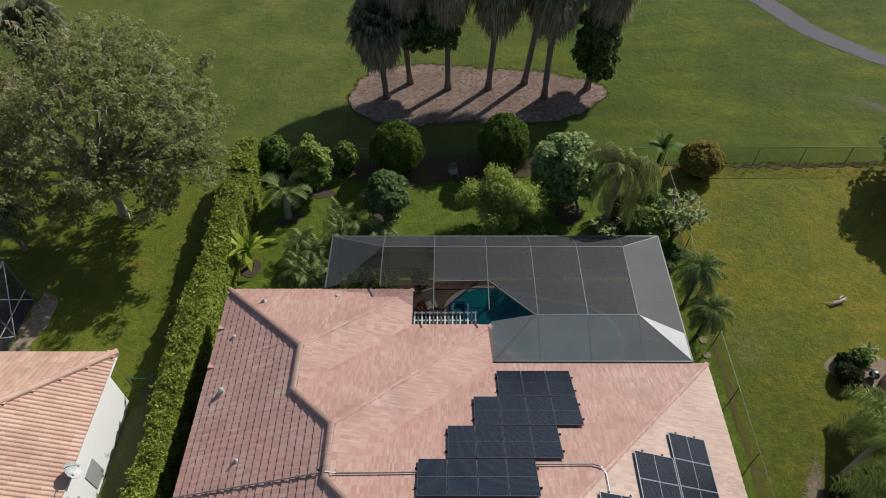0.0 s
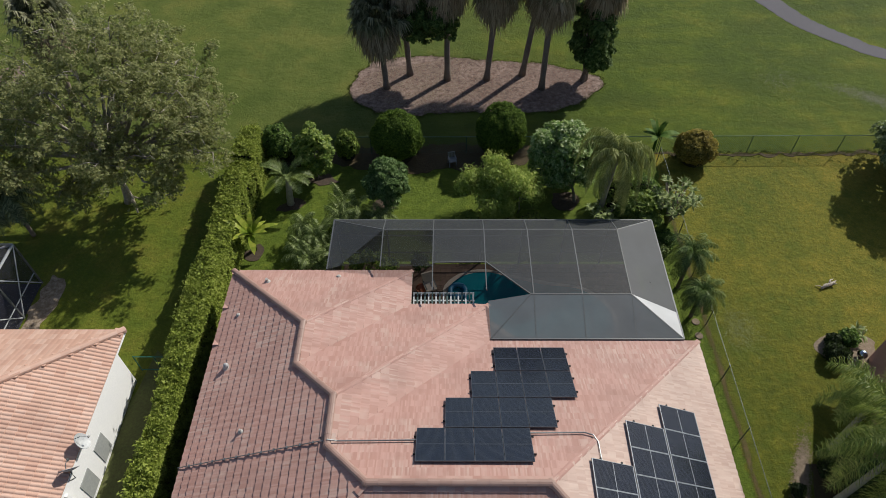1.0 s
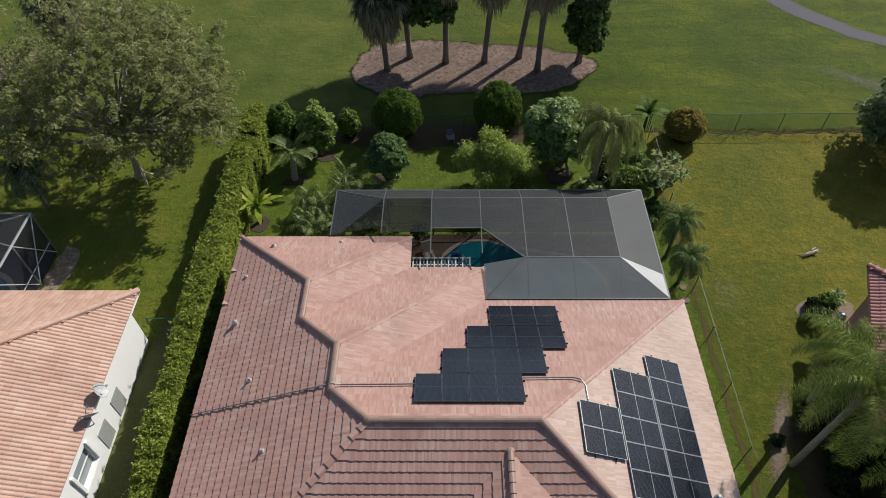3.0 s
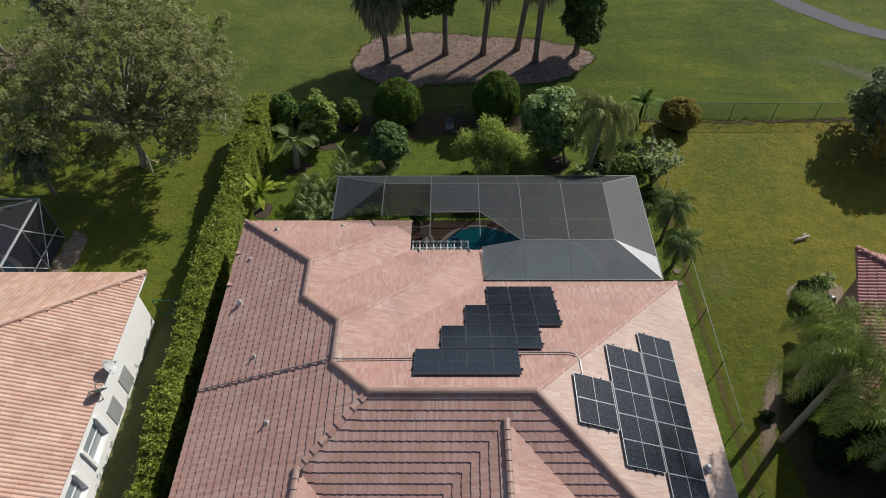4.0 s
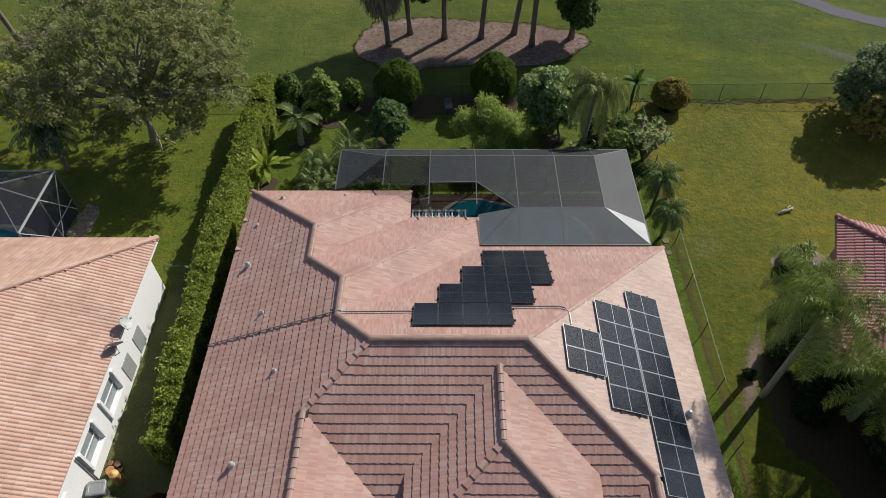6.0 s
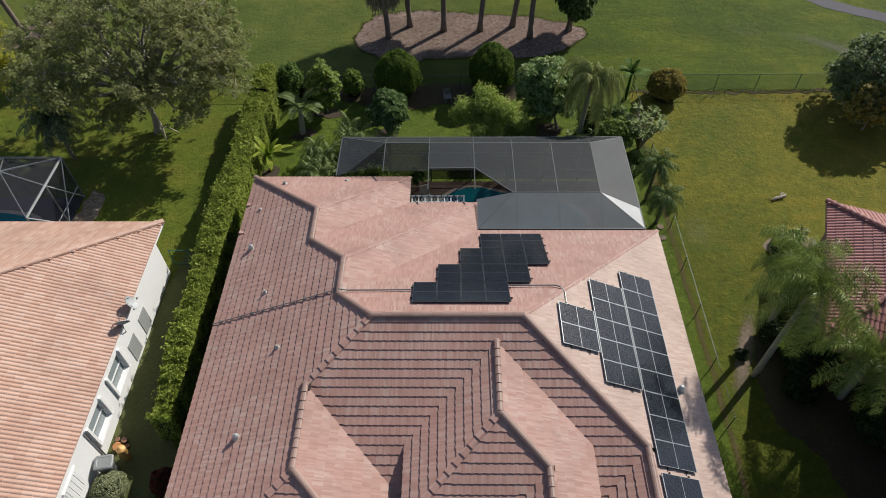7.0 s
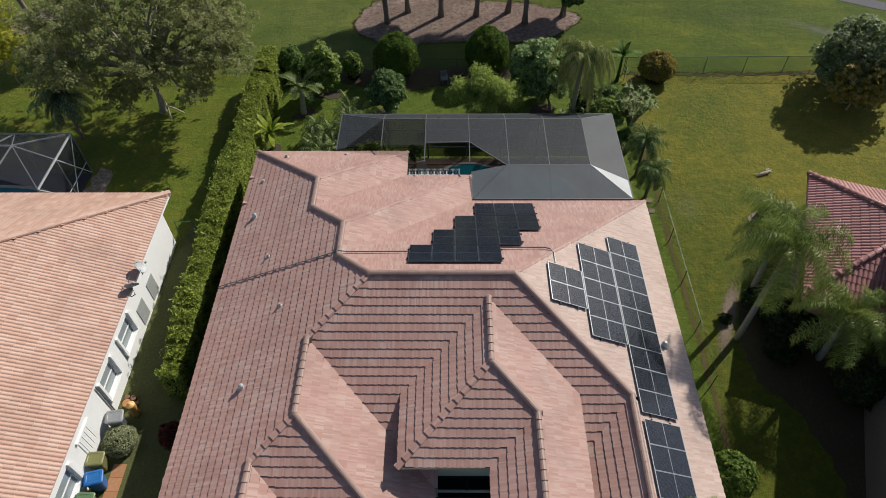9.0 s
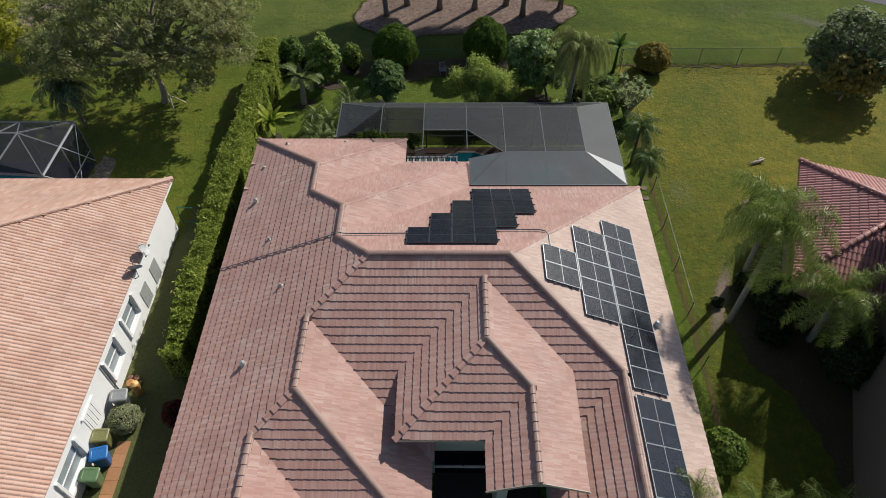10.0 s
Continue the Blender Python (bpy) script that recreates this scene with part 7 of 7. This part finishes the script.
# ---- weeping palm beside the cage ----
wt = thing("weeping_palm", (9.2, 25.8, 0), "tall grey palm with arching fronds and hanging olive strands", "palm")
tr = Mesh()
tr.tube([(0, 0, -0.1), (-0.05, -0.3, 2.1), (-0.06, -0.6, 4.0), (-0.05, -0.9, 5.9)], [0.2, 0.15, 0.14, 0.12], 10)
rw_ = random.Random(91)
heart = Vector((-0.05, -0.9, 5.85))
st = Cloud()
for k in range(26):
    yaw = 2.4 * k + rw_.uniform(-0.2, 0.2)
    rise = 1.25 - 0.6 * (k / 26) + rw_.uniform(-0.1, 0.1)
    frond(st, heart, yaw, rise, rw_.uniform(2.9, 4.5), rw_.uniform(4.8, 7.0), 0.5, 0.036, 110, 1.5, rw_, 0.6)
part("trunk", tr, M_PALETRUNK, wt, smooth=True)
part("crown", st, M_WEEP, wt, "hanging olive green fronds")

# ---- frangipani with rosettes of long leaves ----


def rosette_tree(at, height, spread, n, label, seed):
    t = thing("frangipani_tree", at, label, "tree")
    rng = random.Random(seed)
    wood, cl = Mesh(), Cloud()
    for k in range(n):
        a, out = 2.4 * k, spread * math.sqrt((k + 0.5) / n)
        tip = Vector((math.cos(a) * out, math.sin(a) * out, height * rng.uniform(0.6, 1.0)))
        wood.tube([(0, 0, -0.05), (tip.x * 0.35, tip.y * 0.35, tip.z * 0.45), tip], [0.09, 0.06, 0.035], 6)
        for j in range(16):
            yaw, rise = rng.uniform(0, 6.3), rng.uniform(-0.5, 1.0)
            w = (math.cos(yaw) * math.cos(rise), math.sin(yaw) * math.cos(rise), math.sin(rise))
            cl.add(strip(tip, w, (0, 0, 1), rng.uniform(0.3, 0.48), 0.1, 0.8, 3))
    part("trunk", wood, M_BARK, t, smooth=True)
    part("crown", cl, M_FRANGI, t)


rosette_tree((13.2, 25.3, 0), 2.8, 1.25, 30, "frangipani with pale green rosettes of long leaves", 95)
dome_shrub((12.6, 23.6, 0), 0.6, 0.9, M_GREEN, "low green plant beside the fence", 1500, (0.2, 0.07), 20, bumps=0.2)
dome_shrub((12.2, 22.9, 0), 0.5, 0.7, M_FROND_PALE, "low grey green plant beside the cage", 1200, (0.2, 0.06), 21, bumps=0.2)
dome_shrub((8.9, 24.2, 0), 0.7, 0.9, M_GREEN, "low green plant behind the cage", 1600, (0.2, 0.08), 22, bumps=0.2)
dome_shrub((5.6, 24.6, 0), 0.7, 0.8, M_DARKLEAF, "low dark plant behind the cage", 1500, (0.2, 0.08), 23, bumps=0.2)
rosette_tree((9.2, 25.0, 0), 1.6, 0.9, 12, "low shrub with pale long leaves behind the cage", 96)


# a white garden chair by the rear fence, greyed in colour for its shade
M_CHAIR = plain("shade-greyed plastic", "8a8c8e", "747678", 9, 1.0, 0.6)
gc = thing("garden_chair", (0.48, 30.45, 0), "white plastic garden chair, greyed for the shade", "chair", turn=15)
part("seat", Mesh().box((-0.24, -0.24, 0.4), (0.24, 0.24, 0.44)), M_CHAIR, gc)
for k in range(5):
    part("slat", Mesh().box((-0.22 + 0.095 * k, 0.2, 0.46), (-0.16 + 0.095 * k, 0.235, 0.86)), M_CHAIR, gc)
part("rail", Mesh().box((-0.24, 0.195, 0.861), (0.24, 0.24, 0.92)), M_CHAIR, gc)
for x in (-0.22, 0.22):
    for y in (-0.22, 0.22):
        part("leg", Mesh().box((x - 0.022, y - 0.022, 0), (x + 0.022, y + 0.022, 0.4)), M_CHAIR, gc)
    part("armrest", Mesh().box((x - 0.03, -0.24, 0.62), (x + 0.03, 0.19, 0.65)), M_CHAIR, gc)

# pale clover heads in the open lawn
cn = 1600
cp = np.stack([wr.normal(15.4, 0.5, cn), wr.normal(17.8, 0.75, cn), wr.uniform(0.02, 0.05, cn)], 1)
cv = Cloud()
cv.add(leaf_quads(cp, np.tile([0, 0, 1.0], (cn, 1)), 0.03, 0.022, 0.3))
tagged(new("clover", cv.data("clover", M_SAGE)), "pale clover patch in the lawn", "clover", "", "stuff")

# ragged grass along the rim of the mulch bed, and pale litter on it
rim = blob_outline([(-6.9, 38.2), (-6.3, 40.7), (-5.0, 42.3), (-1.2, 42.8), (2.6, 42.3), (7.2, 41.7), (10.4, 40.6), (11.5, 39.5), (10.9, 38.2), (8.3, 36.3), (4.0, 35.8), (0.4, 35.9), (-2.5, 35.5), (-5.2, 36.2)], 0.06, 0.34)
tufts("bed_edge_grass", "rough grass round the mulch bed", [(x + wr.normal(0, 0.1), y + wr.normal(0, 0.1), 0) for x, y in rim], 9, 0.13)
bx_, by_ = wr.uniform(-6.6, 11.2, 9000), wr.uniform(35.8, 42.4, 9000)
on_ = ((bx_ - 2.3) / 8.8) ** 2 + ((by_ - 39.1) / 3.2) ** 2 < 1
scatter("pine_straw", "dark and reddish pine straw on the mulch bed", "mulch", bx_[on_], by_[on_], 0.02, 0.055, M_STRAW, 34).location.z = 0.026
bx_, by_ = wr.normal(-2.5, 3.2, 6000), wr.uniform(35.8, 42.4, 6000)
on_ = ((bx_ - 2.3) / 8.8) ** 2 + ((by_ - 39.1) / 3.2) ** 2 < 1
scatter("pine_straw", "pale dry pine straw on the mulch bed", "mulch", bx_[on_], by_[on_], 0.02, 0.06, M_LITTER, 35).location.z = 0.028
ln_ = 220
lp = np.stack([wr.uniform(-5.0, 9.5, ln_), wr.uniform(36.4, 41.4, ln_), np.full(ln_, 0.045)], 1)
lt = Cloud()
lt.add(leaf_quads(lp, np.tile([0, 0, 1.0], (ln_, 1)), 0.11, 0.06, 0.4))
tagged(new("fallen_leaves", lt.data("fallen_leaves", M_LITTER)), "pale fallen leaves on the mulch bed", "leaves", "", "stuff")

dome_shrub((19.55, 16.05, 0), 0.6, 0.8, M_DARKLEAF, "small dark scraggly shrub in the round bed", 1300, (0.18, 0.06), 24, bumps=0.25)
rosette_tree((20.9, 17.3, 0), 0.5, 0.35, 6, "low tuft of long leaves in the round bed", 97)
ball = Mesh().lathe([(0.05, 0.0), (0.09, 0.01), (0.09, 0.06)] + [(0.24 * math.sin(radians(a)), 0.29 - 0.24 * math.cos(radians(a))) for a in range(20, 180, 16)], 20)
o = solid("gazing_ball", ball, plain("polished steel", "c8cbce", "b4b8bc", 9, 1.0, 0.12, 1.0, bump=0.0), "mirror bright garden gazing ball in the round bed", "ornament", smooth=True)
o.location = (20.85, 16.1, 0.02)

# low planting behind the cage
for at, r, h, leaf, lab, seed in (((10.3, 26.8, 0), 1.1, 2.6, M_FRESH, "green shrub under the weeping tree", 25), ((11.7, 26.7, 0), 1.05, 2.3, M_GREEN, "green shrub beside the frangipani", 26), ((10.3, 25.3, 0), 0.6, 0.9, M_FRESH, "low green plant under the weeping tree", 27),
                                  ((1.6, 24.9, 0), 0.9, 0.8, M_FERN, "low feathery plant behind the cage", 28), ((3.6, 24.5, 0), 1.0, 0.9, M_FERN, "low feathery plant behind the cage", 29), ((5.0, 24.9, 0), 0.9, 1.0, M_FERN, "low feathery plant behind the cage", 30)):
    dome_shrub(at, r, h, leaf, lab, 2000, (0.2, 0.07), seed, bumps=0.22)
